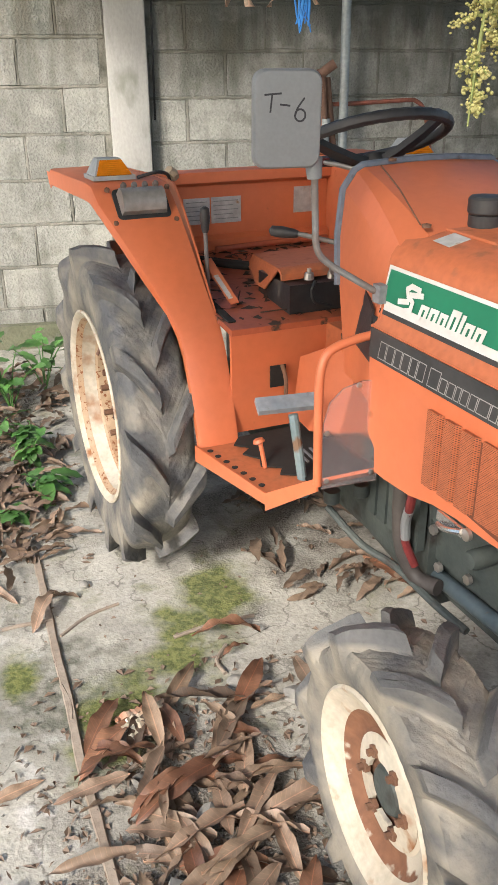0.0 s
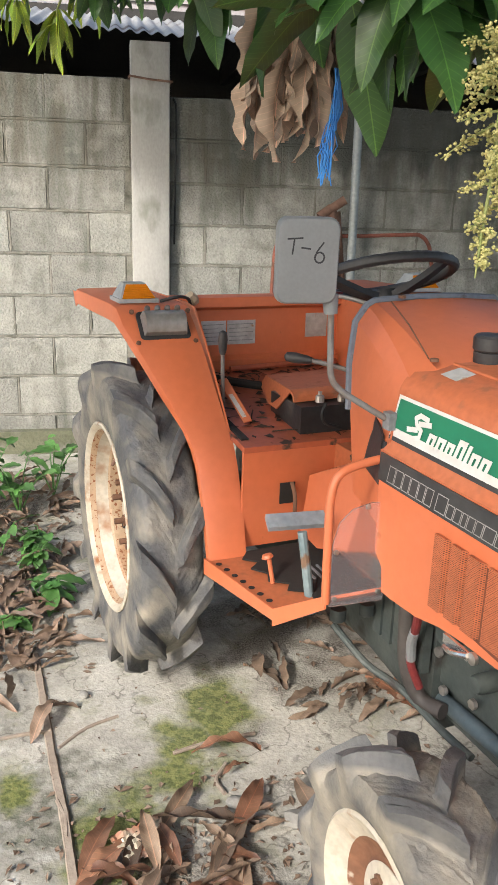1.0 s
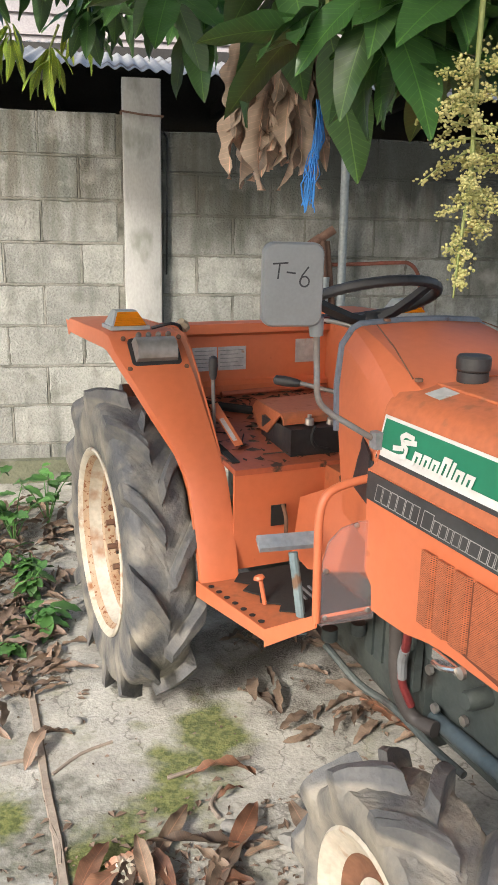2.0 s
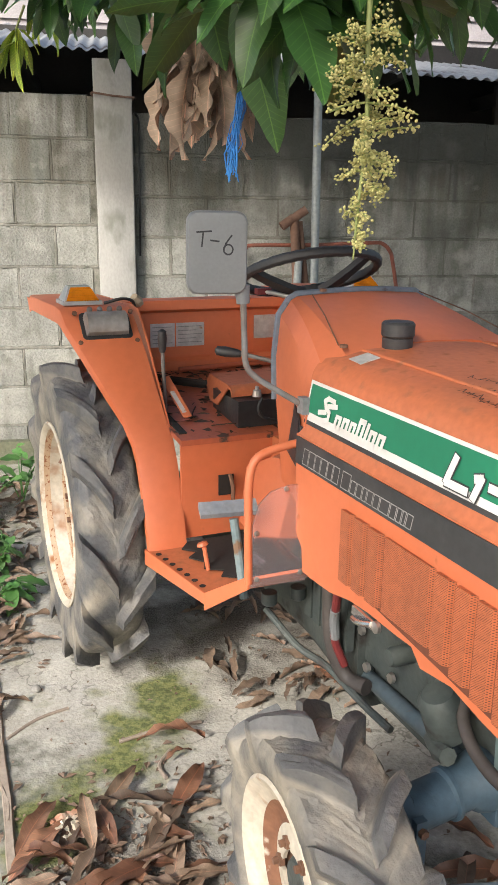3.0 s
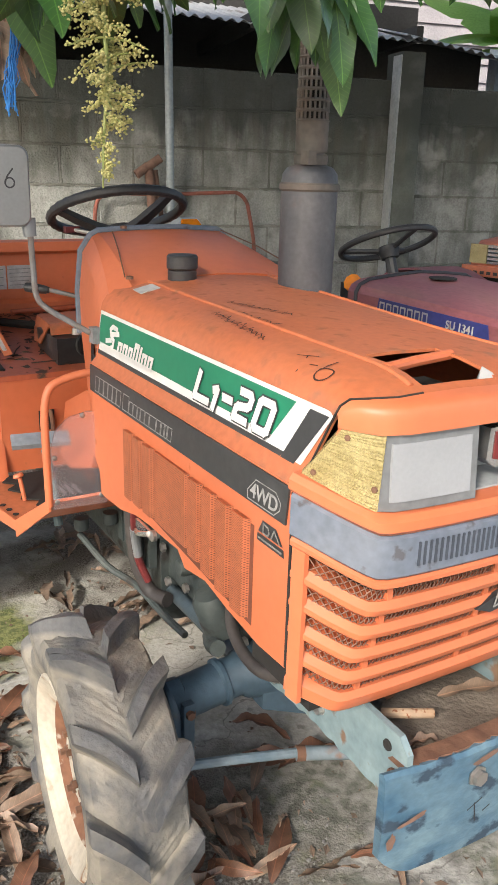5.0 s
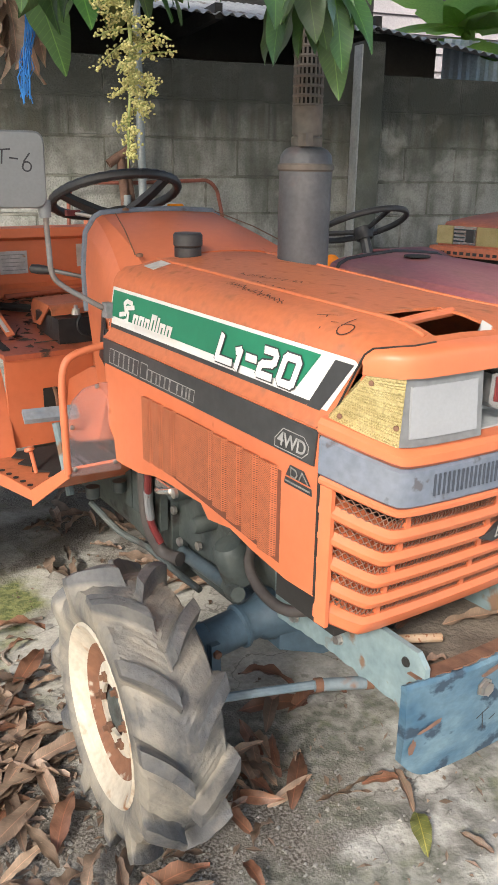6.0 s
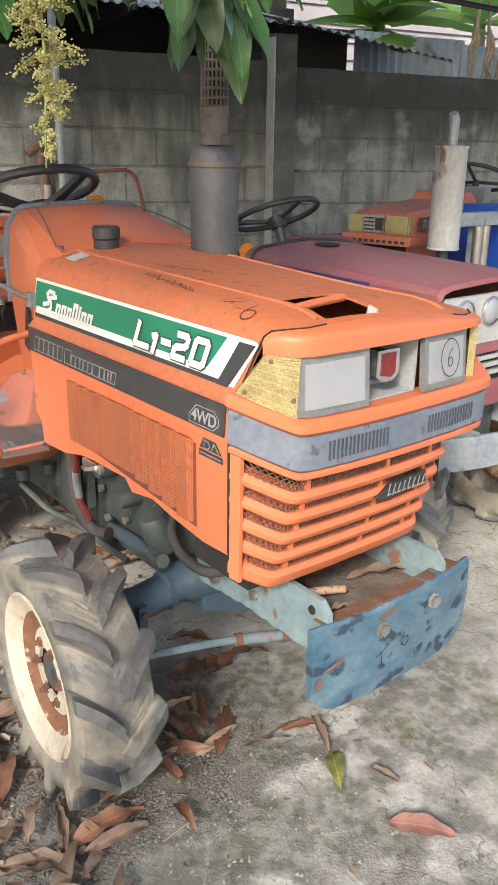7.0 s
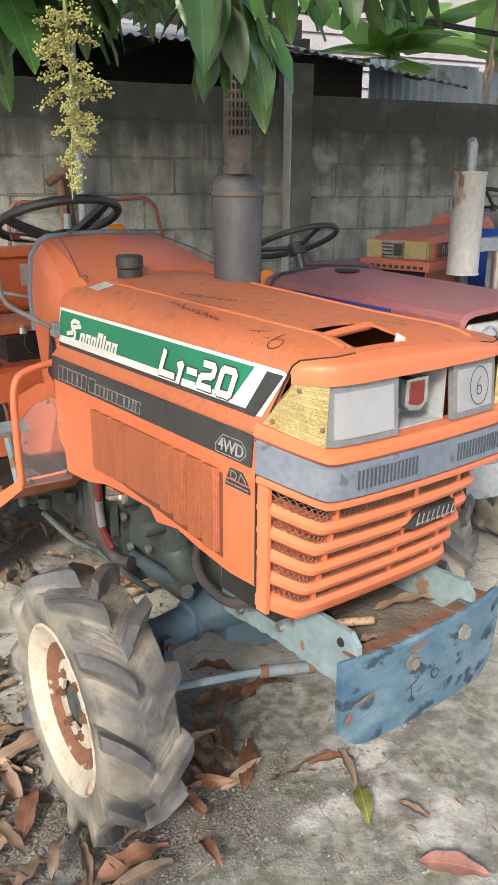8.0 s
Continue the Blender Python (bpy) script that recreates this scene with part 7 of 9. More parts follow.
bm = bmesh.new()
rings = []
for k in range(9):
    x = 0.34 + 0.98 * k / 8
    rings.append([(x, y + 0.22, z) for y, z in mirror_y(purple_section(x))])
rings.append([(1.334, 0.22 + y * 0.97, z - 0.012) for y, z in mirror_y(purple_section(1.33))])
loft(bm, rings, False, False)
bmesh.ops.recalc_face_normals(bm, faces=bm.faces)
bmesh.ops.solidify(bm, geom=bm.faces[:], thickness=0.006)
phood = part("hood", bm, PURPLE, purple, "bleached purple-red hood", 30)
bm = bmesh.new()
tube(bm, [(0.39, 0.22 + y * 1.004, z + 0.003) for y, z in mirror_y(purple_section(0.39))], 0.008, 8)
part("rubber_seal", bm, BLACK, phood)
bm = bmesh.new()
lathe(bm, [(0.05, 0), (0.05, 0.004), (0, 0.005)], 20, pose(0.54, 0.20, 1.0635))
part("filler_hole", bm, NEAR_BLACK, phood)
bm = bmesh.new()
prism(bm, [(0.515, -0.0715, 0.960), (1.042, -0.0715, 0.950), (1.030, -0.0712, 0.998), (0.524, -0.0712, 1.006)], (0, 0.003, 0))
pd = part("side_decal", bm, DECAL_BLUE, purple, "blue side decal with pale bars")
bm = bmesh.new()
PDM = plane_m((0.525, -0.0730, 0.968), (1, 0, -0.016), (0, 0, 1))
for k in range(7):
    strokes(bm, PDM, [[(0.01 + k * 0.036, 0.0), (0.01 + k * 0.036, 0.026), (0.032 + k * 0.036, 0.026), (0.032 + k * 0.036, 0.0)]], 0.006, 0.001)
part("maker_bars", bm, PAPER, pd)
lettering("model_number", "SU 1341", 0.036, PDM @ Matrix.Translation((0.335, -0.002, 0.001)), PAPER, pd, "pale model number", 0.0, 0.0004, 1.0, 0.001)
# white lamp face
bm = bmesh.new()
prism(bm, [(1.332, 0.22 + y, z) for y, z in ((-0.275, 0.822), (0.275, 0.822), (0.280, 0.962), (0.262, 0.984), (-0.262, 0.984), (-0.280, 0.962))], (0.018, 0, 0))
bevel(bm, 0.006, 2)
face = part("lamp_face", bm, WHITE_PAINT, purple, "aged white lamp panel")
for y in (-0.183, -0.043, 0.180):
    bm = bmesh.new()
    lathe(bm, [(0.048, 0), (0.050, 0.010), (0.044, 0.014), (0.041, 0.010)], 24, pose(1.348, 0.22 + y * 1.0, 0.928, 0, 90), False)
    hl = part("headlamp", bm, CHROME, face, "round headlamp with chrome ring")
    bm = bmesh.new()
    lathe(bm, [(0.042, 0.008), (0.031, 0.016), (0.016, 0.020), (0, 0.021)], 24, pose(1.348, 0.22 + y, 0.928, 0, 90), False)
    part("lens", bm, LENS_WHITE, hl)
part("lower_band", rbox((1.335, 0.22, 0.803), (0.03, 0.56, 0.036), 0.006, 2), PURPLE, purple)
for k in range(3):
    part("grille_bar", rbox((1.335, 0.22, 0.765 - 0.028 * k), (0.02, 0.54, 0.014), 0.003, 1), WHITE_PAINT, purple)
# shade behind the grille bars, put in as a near-black slab
part("grille_dark", rbox((1.315, 0.22, 0.735), (0.02, 0.54, 0.12), 0.003, 1), NEAR_BLACK, purple)
part("lower_panel", rbox((1.320, 0.22, 0.63), (0.03, 0.52, 0.09), 0.008, 2), PURPLE, purple)
bm = bmesh.new()
prism(bm, [(1.36, 0.035 + y, 0.755 + z) for y, z in rounded(0.115, 0.066, 0.026, 4)], (0.03, 0, 0))
bevel(bm, 0.005, 2)
ind = part("indicator", bm, GREY_PLASTIC, purple, "grey oval indicator lamp")
bm = bmesh.new()
prism(bm, [(1.3905, 0.035 + y, 0.755 + z) for y, z in rounded(0.085, 0.042, 0.018, 4)], (0.002, 0, 0))
part("indicator_lens", bm, LENS_WHITE, ind)
bm = bmesh.new()
rings = []
for k in range(9):
    y = -0.12 + 0.68 * k / 8
    x = 1.50 - 0.08 * ((y - 0.22) / 0.34) ** 2
    rings.append([(x, y, 0.44), (x + 0.004, y, 0.50), (x, y, 0.555), (x - 0.012, y, 0.555), (x - 0.012, y, 0.44)])
loft(bm, rings)
pb = part("bumper_plate", bm, GREY_BUMPER, purple, "scuffed grey-blue bumper plate")
for y in (0.03, 0.41):
    part("bumper_arm", rbox((1.33, y, 0.52), (0.26, 0.02, 0.08), 0.004), GREY_BUMPER, purple)
bm = bmesh.new()
strokes(bm, plane_m((1.494, 0.16, 0.485), (0, 1, 0), (0, 0, 1)), [arc(0, 0.012, 0.020, 0.026, 60, 300, 10), [(-0.008, 0.028), (0.010, 0.018), (-0.006, 0.008), (0.014, -0.004)], [(0.026, 0.03), (0.026, -0.004)]], 0.003, 0.002)
part("ink_marks", bm, INK, pb)
part("engine", rbox((0.85, 0.22, 0.60), (0.85, 0.30, 0.36), 0.02, 2), ENGINE, purple)
part("gearbox", rbox((0.15, 0.22, 0.52), (0.7, 0.30, 0.34), 0.03, 2), ENGINE, purple)
bm = bmesh.new()
SW2 = pose(0.14, 0.265, 1.150, 0, -24, 0)
rings = []
for k in range(49):
    a = 2 * math.pi * k / 48
    c, o = Vector((0.188 * math.cos(a), 0.188 * math.sin(a), 0)), Vector((math.cos(a), math.sin(a), 0))
    rings.append([SW2 @ (c + o * (0.012 * math.cos(b)) + Vector((0, 0, 0.013 * math.sin(b)))) for b in (2 * math.pi * j / 8 for j in range(8))])
loft(bm, rings, True, False)
sw = part("steering_wheel", bm, BLACK, purple, "thin black steering wheel")
for a in (0, 120, 240):
    bm = bmesh.new()
    bar(bm, SW2 @ Vector((0, 0, -0.03)), SW2 @ Vector((0.18 * math.cos(radians(a)), 0.18 * math.sin(radians(a)), 0)), 0.010, 8)
    part("spoke", bm, BLACK, sw)
bm = bmesh.new()
lathe(bm, [(0.035, -0.06), (0.044, -0.03), (0.040, -0.012), (0, -0.006)], 16, SW2)
part("hub", bm, BLACK, sw)
bm = bmesh.new()
bar(bm, SW2 @ Vector((0, 0, -0.05)), SW2 @ Vector((0, 0, -0.40)), 0.022, 10)
part("column", bm, BLACK, purple)
bm = bmesh.new()
bar(bm, (0.20, 0.10, 0.98), (0.25, 0.02, 1.02), 0.035, 10)
part("dash_cover", bm, LENS_AMBER, purple, "yellow-orange dash cover")
part("dash", rbox((0.22, 0.22, 0.90), (0.14, 0.36, 0.22), 0.03, 3), BLACK, purple)
for (x, y, R, half, rim, lugs) in ((-0.05, -0.30, 0.50, 0.11, 0.28, 16), (-0.05, 0.74, 0.50, 0.11, 0.28, 16), (1.18, -0.16, 0.31, 0.085, 0.18, 12), (1.18, 0.60, 0.31, 0.085, 0.18, 12)):
    side = -1 if y < 0.2 else 1
    hub = build_wheel(purple, "wheel", pose(x, y, R - 0.002, 0, 0, 0 if side < 0 else 180), R, half, rim, lugs, 0.030, 0.040, 0.26, 0.02)
    part("rim", ring_y(bmesh.new(), [(rim + 0.012, -half * 0.9), (rim - 0.02, -half * 0.75), (rim - 0.04, -half * 0.2), (rim * 0.6, -half * 0.1), (0.04, -half * 0.1)]), RUST_RIM, hub)
for y in (-0.28, 0.72):
    bm = bmesh.new()
    n = 10
    rings = []
    for k in range(n + 1):
        a = radians(150 - 120 * k / n)
        rings.append([(-0.05 + 0.515 * math.cos(a), y + w, 0.50 + 0.515 * math.sin(a) + t) for w, t in ((-0.12, 0), (0.12, 0), (0.12, 0.008), (-0.12, 0.008))])
    loft(bm, rings)
    part("fender", bm, PURPLE, purple)
part("seat_deck", rbox((-0.10, 0.22, 0.72), (0.5, 0.6, 0.03), 0.01), PURPLE, purple)

# ---- the small faded red tractor near the wall ----
RED_T = pose(2.90, -1.73, 0.02, 0, 0, -152)
red = thing("tractor", RED_T, "small faded red tractor with yellowed lamps, seen from the front", "tractor")
bm = bmesh.new()
rings = []
for x, w, zt in ((0.0, 0.165, 1.100), (-0.03, 0.174, 1.118), (-0.30, 0.182, 1.135), (-0.56, 0.185, 1.145), (-0.66, 0.180, 1.152), (-0.70, 0.176, 1.192), (-0.80, 0.172, 1.200), (-0.84, 0.165, 1.18)):
    rings.append([(x, -w, 0.98), (x, -w, zt - 0.05), (x, -w + 0.03, zt - 0.006), (x, 0, zt), (x, w - 0.03, zt - 0.006), (x, w, zt - 0.05), (x, w, 0.98)])
loft(bm, rings, True, True)
part("hood", bm, RED_FADED, red, "faded red hood", 30)
for y0, y1, mt, lb in ((-0.166, -0.080, LENS_YELLOW, "yellowed lamp lens"), (0.045, 0.166, LENS_YELLOW, "yellowed lamp lens"), (-0.075, 0.040, CHROME, "grey lamp surround")):
    part("lamp", rbox((0.006, (y0 + y1) / 2, 1.055), (0.02, y1 - y0, 0.085), 0.005, 2), mt, red, lb)
for k in range(4):
    part("slat", rbox((0.019, -0.045, 1.028 + 0.018 * k), (0.006, 0.055, 0.007), 0.001, 1), BLACK, red)
part("emblem", rbox((0.021, 0.012, 1.055), (0.006, 0.040, 0.060), 0.003, 1), BLACK, red)
part("side_lamp", rbox((-0.02, 0.168, 1.050), (0.05, 0.012, 0.075), 0.004, 1), LENS_YELLOW, red)
part("side_decal", rbox((-0.32, 0.1845, 1.055), (0.50, 0.006, 0.070), 0.002, 1), RUST, red, "dark side decal with pale bars")
bm = bmesh.new()
for k in range(9):
    x = -0.12 - 0.05 * k
    strokes(bm, plane_m((x, 0.1885, 1.038), (-1, 0, 0), (0, 0, 1)), [[(0, 0), (0, 0.035)], [(0, 0.035), (0.02, 0.035)], [(0.02, 0.0), (0.02, 0.035)]], 0.006, 0.0006)
part("decal_bars", bm, PAPER, red)
part("bumper_band", rbox((0.0, 0, 0.978), (0.055, 0.39, 0.046), 0.010, 2), RED_FADED, red)
part("side_band", rbox((-0.46, 0.187, 0.978), (0.90, 0.014, 0.046), 0.005, 2), RED_FADED, red)
for k in range(10):
    part("band_slot", rbox((0.0285, -0.155 + 0.034 * k, 0.972), (0.003, 0.020, 0.014), 0.001, 1), BLACK, red)
part("lower_body", rbox((-0.46, 0, 0.80), (0.90, 0.32, 0.30), 0.02, 2), RED_FADED, red)
part("radiator_dark", rbox((-0.02, 0, 0.80), (0.03, 0.31, 0.30), 0.01, 1), NEAR_BLACK, red)
part("engine", rbox((-0.5, 0, 0.50), (0.8, 0.26, 0.32), 0.02, 2), ENGINE, red)
bm = bmesh.new()
SW3 = pose(-1.10, 0.05, 1.26, 0, -24, 0)
rings = []
for k in range(41):
    a = 2 * math.pi * k / 40
    c, o = Vector((0.19 * math.cos(a), 0.19 * math.sin(a), 0)), Vector((math.cos(a), math.sin(a), 0))
    rings.append([SW3 @ (c + o * (0.012 * math.cos(b)) + Vector((0, 0, 0.012 * math.sin(b)))) for b in (2 * math.pi * j / 8 for j in range(8))])
loft(bm, rings, True, False)
sw = part("steering_wheel", bm, BLACK, red)
for a in (0, 120, 240):
    bm = bmesh.new()
    bar(bm, SW3 @ Vector((0, 0, -0.03)), SW3 @ Vector((0.18 * math.cos(radians(a)), 0.18 * math.sin(radians(a)), 0)), 0.010, 8)
    part("spoke", bm, BLACK, sw)
bm = bmesh.new()
bar(bm, SW3 @ Vector((0, 0, -0.02)), SW3 @ Vector((0, 0, -0.5)), 0.02, 10)
part("column", bm, BLACK, red)
part("dash", rbox((-1.0, 0, 1.12), (0.10, 0.32, 0.18), 0.03, 2), GREY_PLASTIC, red)
for x, y, R, half in ((-0.20, -0.38, 0.27, 0.08), (-0.20, 0.38, 0.27, 0.08), (-1.35, -0.42, 0.42, 0.10), (-1.35, 0.42, 0.42, 0.10)):
    side = -1 if y < 0 else 1
    hub = build_wheel(red, "wheel", pose(x, y, R - 0.022, 0, 0, 0 if side < 0 else 180), R, half, R * 0.55, 12, 0.028, 0.036, 0.26, 0.02)
    part("rim", ring_y(bmesh.new(), [(R * 0.58, -half * 0.9), (R * 0.5, -half * 0.7), (R * 0.3, -half * 0.1), (0.04, -half * 0.1)]), RUST_RIM, hub)
bm = bmesh.new()
for y in (-0.35, 0.35):
    bar(bm, (-0.20, y, 0.27), (-0.20, 0, 0.32), 0.04, 10)
part("front_axle", bm, ENGINE, red)

# ---- the blue tractor at the end of the row, with its upright white exhaust ----
BLUE_T = pose(3.02, -2.10, 0, 0, 0, -80)
blue = thing("tractor", BLUE_T, "blue tractor with grey frame bar and rusting white exhaust", "tractor")
bm = bmesh.new()
lathe(bm, [(0.0, 0.985), (0.076, 0.985), (0.076, 0.992), (0.073, 0.996), (0.073, 1.430), (0.077, 1.436), (0.074, 1.446), (0.0, 1.448)], 32, pose(0, 0, 0))
bx = part("exhaust", bm, WHITE_RUSTY, blue, "rusting white exhaust silencer")
bm = bmesh.new()
tube(bm, [(0.0, 0.0, 1.44), (0.0, 0.0, 1.51), (-0.005, 0.005, 1.555), (0.0, -0.012, 1.582)], [0.022, 0.022, 0.024, 0.020], 14)
part("tail_pipe", bm, GALV, bx)
bm = bmesh.new()
bar(bm, (0, 0, 0.62), (0, 0, 0.987), 0.028, 14)
part("down_pipe", bm, MUFFLER, bx)
part("frame_bar", rbox((0.02, 0.36, 1.12), (0.06, 0.62, 0.06), 0.006, 2), GREY_BUMPER, blue, "grey-blue square frame bar")
part("frame_leg", rbox((0.02, 0.20, 0.80), (0.05, 0.05, 0.62), 0.006, 2), GREY_BUMPER, blue)
part("body", rbox((-0.25, 0.64, 0.90), (0.80, 0.44, 0.36), 0.03, 3), BLUE_VIVID, blue, "vivid blue hood")
part("body_top", rbox((-0.20, 0.68, 1.10), (0.30, 0.30, 0.12), 0.03, 3), BLUE_VIVID, blue)
for y in (0.50, 0.74):
    part("headlamp", rbox((0.105, y, 0.975), (0.02, 0.11, 0.085), 0.008, 2), LENS_WHITE, blue)
for y in (0.17, 0.22):
    bm = bmesh.new()
    bar(bm, (0.06, y, 0.84), (0.06, y, 1.09), 0.024, 12)
    part("cylinder", bm, STEEL, blue, "oily steel cylinder")
part("lower_body", rbox((-0.30, 0.60, 0.60), (0.70, 0.34, 0.30), 0.02, 2), BLUE_VIVID, blue)
part("engine", rbox((-0.05, 0.25, 0.62), (0.5, 0.5, 0.24), 0.02, 2), ENGINE, blue)
for x, y, R, half in ((0.0, 0.12, 0.30, 0.08), (0.0, 0.78, 0.30, 0.08), (-1.1, 0.05, 0.45, 0.11), (-1.1, 0.85, 0.45, 0.11)):
    side = -1 if y < 0.4 else 1
    hub = build_wheel(blue, "wheel", pose(x, y, R - 0.002, 0, 0, 0 if side < 0 else 180), R, half, R * 0.55, 12, 0.028, 0.036, 0.26, 0.02)
    part("rim", ring_y(bmesh.new(), [(R * 0.58, -half * 0.9), (R * 0.5, -half * 0.7), (R * 0.3, -half * 0.1), (0.04, -half * 0.1)]), RUST_RIM, hub)
part("chassis", rbox((-0.55, 0.44, 0.42), (1.2, 0.26, 0.2), 0.02, 2), ENGINE, blue)

# ---- things against the wall: a red tube frame and rusty pipes ----
frame_thing = thing("tube_frame", pose(1.70, -0.07, 0), "bent thin rusty red steel tube frame standing by the wall", "frame")
bm = bmesh.new()
tube(bm, [(-0.50, 0, 0.0), (-0.47, 0, 0.60), (-0.455, 0, 1.10), (-0.44, 0, 1.21), (-0.41, 0, 1.25), (-0.36, 0, 1.265), (0.0, 0, 1.268), (0.34, 0, 1.283), (0.41, 0, 1.278), (0.455, 0, 1.24), (0.48, 0, 1.17), (0.53, 0, 0.86), (0.57, 0, 0.0)], 0.0115, 10, 3)
part("hoop", bm, RED_RUST, frame_thing)
bm = bmesh.new()
bar(bm, (-0.47, 0, 0.62), (0.54, 0, 0.62), 0.010, 10)
part("cross_bar", bm, RED_RUST, frame_thing)
pipes = thing("rusty_pipes", pose(1.56, -0.13, 0), "leaning rusty pipe with a tee end and a pale pipe", "pipes")
for a, b, r, mt in (((0.10, 0.04, 0.0), (-0.005, 0.0, 1.42), 0.026, RUST_PIPE), ((0.0, 0.03, 0.0), (0.025, -0.01, 1.20), 0.024, GALV), ((0.22, 0.05, 0.0), (0.03, 0.03, 1.40), 0.022, RUST_PIPE)):
    bm = bmesh.new()
    d = Vector(b) - Vector(a)
    lathe(bm, [(r, 0), (r, 1), (r * 0.8, 1), (r * 0.8, 0.9)], 16, Matrix.Translation(a) @ d.to_track_quat("Z", "Y").to_matrix().to_4x4() @ Matrix.Diagonal((1, 1, d.length, 1)))
    part("pipe", bm, mt, pipes)
for a, b, r in (((-0.080, -0.01, 1.372), (-0.010, -0.005, 1.420), 0.026), ((-0.01, -0.012, 1.418), (0.060, -0.03, 1.468), 0.025)):
    bm = bmesh.new()
    d = Vector(b) - Vector(a)
    lathe(bm, [(r * 0.8, 0), (r, 0), (r, 1), (r * 0.8, 1), (r * 0.78, 0.7), (0, 0.69)], 18, Matrix.Translation(a) @ d.to_track_quat("Z", "Y").to_matrix().to_4x4() @ Matrix.Diagonal((1, 1, d.length, 1)), False)
    part("pipe_end", bm, RUST_PIPE, pipes, "rusty socket pipe end")
# black cable sagging high across the yard
cable = thing("overhead_cable", pose(0, 0, 0), "black overhead cable sagging across the yard", "cable")
bm = bmesh.new()
tube(bm, [(1.2, -1.0, 2.62), (2.2, -1.0, 2.40), (2.93, -1.0, 2.30), (4.0, -1.0, 2.225), (5.5, -1.0, 2.17), (7.5, -0.8, 2.30)], 0.016, 8, 5)
part("line", bm, CABLE, cable)


# ---- leaves ----
def leaf_mesh(name, length, width, mat, seed, droop=0.25, fold=0.25, wave=0.006, n=10, curl=0.0):
    """A long pointed leaf along +x from its stalk, folded along the midrib, drooping and wavy."""
    rnd = random.Random(seed)
    ph = rnd.uniform(0, 6)
    bm = bmesh.new()
    rows = []
    for k in range(n + 1):
        u = k / n
        w = width / 2 * (math.sin(math.pi * min(1, u * 0.96 + 0.035)) ** 0.75) * (1.0 - 0.25 * u)
        w = max(w, 0.0006)
        x = length * (u - 0.12 * droop * u * u)
        z = -droop * length * u * u * 0.6 + curl * length * math.sin(math.pi * u)
        row = []
        for j in (-1, -0.55, 0, 0.55, 1):
            y = j * w
            zz = z + abs(j) ** 1.3 * w * fold + wave * math.sin(u * 17 + ph + j * 1.4) * abs(j)
            row.append((x, y, zz))
        rows.append(row)
    loft(bm, rows, False, False)
    bm.verts.ensure_lookup_table()
    for f in bm.faces:
        f.smooth = True
    me = bpy.data.meshes.new(name)
    bm.to_mesh(me)
    bm.free()
    me.materials.append(mat)
    return me


def add_veins(m, tint=(1.5, 1.45, 1.1)):
    """A paler midrib and faint side veins along the leaf."""
    n, l = m.node_tree.nodes, m.node_tree.links
    b = n["Principled BSDF"]
    src = b.inputs["Base Color"].links[0].from_socket
    co = n.new("ShaderNodeTexCoord")
    sep = n.new("ShaderNodeSeparateXYZ")
    l.new(co.outputs["Object"], sep.inputs[0])

    def mth(op, a, c=0.0):
        x = n.new("ShaderNodeMath")
        x.operation, x.use_clamp = op, False
        for s, v in ((x.inputs[0], a), (x.inputs[1], c)):
            if isinstance(v, (int, float)):
                s.default_value = v
            else:
                l.new(v, s)
        return x.outputs[0]

    ay = mth("ABSOLUTE", sep.outputs[1])
    rib = mth("LESS_THAN", ay, 0.0011)
    side = mth("GREATER_THAN", mth("SINE", mth("MULTIPLY", mth("SUBTRACT", sep.outputs[0], mth("MULTIPLY", ay, 0.8)), 2 * math.pi / 0.0125)), 0.93)
    fac = mth("MAXIMUM", mth("MULTIPLY", rib, 0.9), mth("MULTIPLY", side, 0.35))
    x = n.new("ShaderNodeMix")
    x.data_type, x.blend_type = "RGBA", "MULTIPLY"
    l.new(fac, x.inputs[0])
    l.new(src, x.inputs[6])
    x.inputs[7].default_value = (tint[0] * 1.6, tint[1] * 1.4, tint[2] * 1.4, 1)
    l.new(x.outputs[2], b.inputs["Base Color"])
    return m


for m in (LEAF, LEAF_YOUNG):
    add_veins(m)
for m in (LEAF_DRY, LEAF_RED, LEAF_TAN, LEAF_GREY):
    add_veins(m, (1.1, 1.05, 1.0))
# thin leaves let a little light through
nt = BANANA.node_tree
glow = nt.nodes.new("ShaderNodeBsdfTranslucent")
blend = nt.nodes.new("ShaderNodeMixShader")
blend.inputs[0].default_value = 0.5
nt.links.new(nt.nodes["Principled BSDF"].inputs["Base Color"].links[0].from_socket, glow.inputs["Color"])
nt.links.new(nt.nodes["Principled BSDF"].outputs[0], blend.inputs[1])
nt.links.new(glow.outputs[0], blend.inputs[2])
nt.links.new(blend.outputs[0], nt.nodes["Material Output"].inputs["Surface"])
for m in (LEAF, LEAF_YOUNG, BANANA, WEED):
    m.node_tree.nodes["Principled BSDF"].inputs["Transmission Weight"].default_value = 0.0
    m.node_tree.nodes["Principled BSDF"].inputs["Subsurface Weight"].default_value = 0.25
    m.node_tree.nodes["Principled BSDF"].inputs["Subsurface Radius"].default_value = (0.01, 0.02, 0.005)

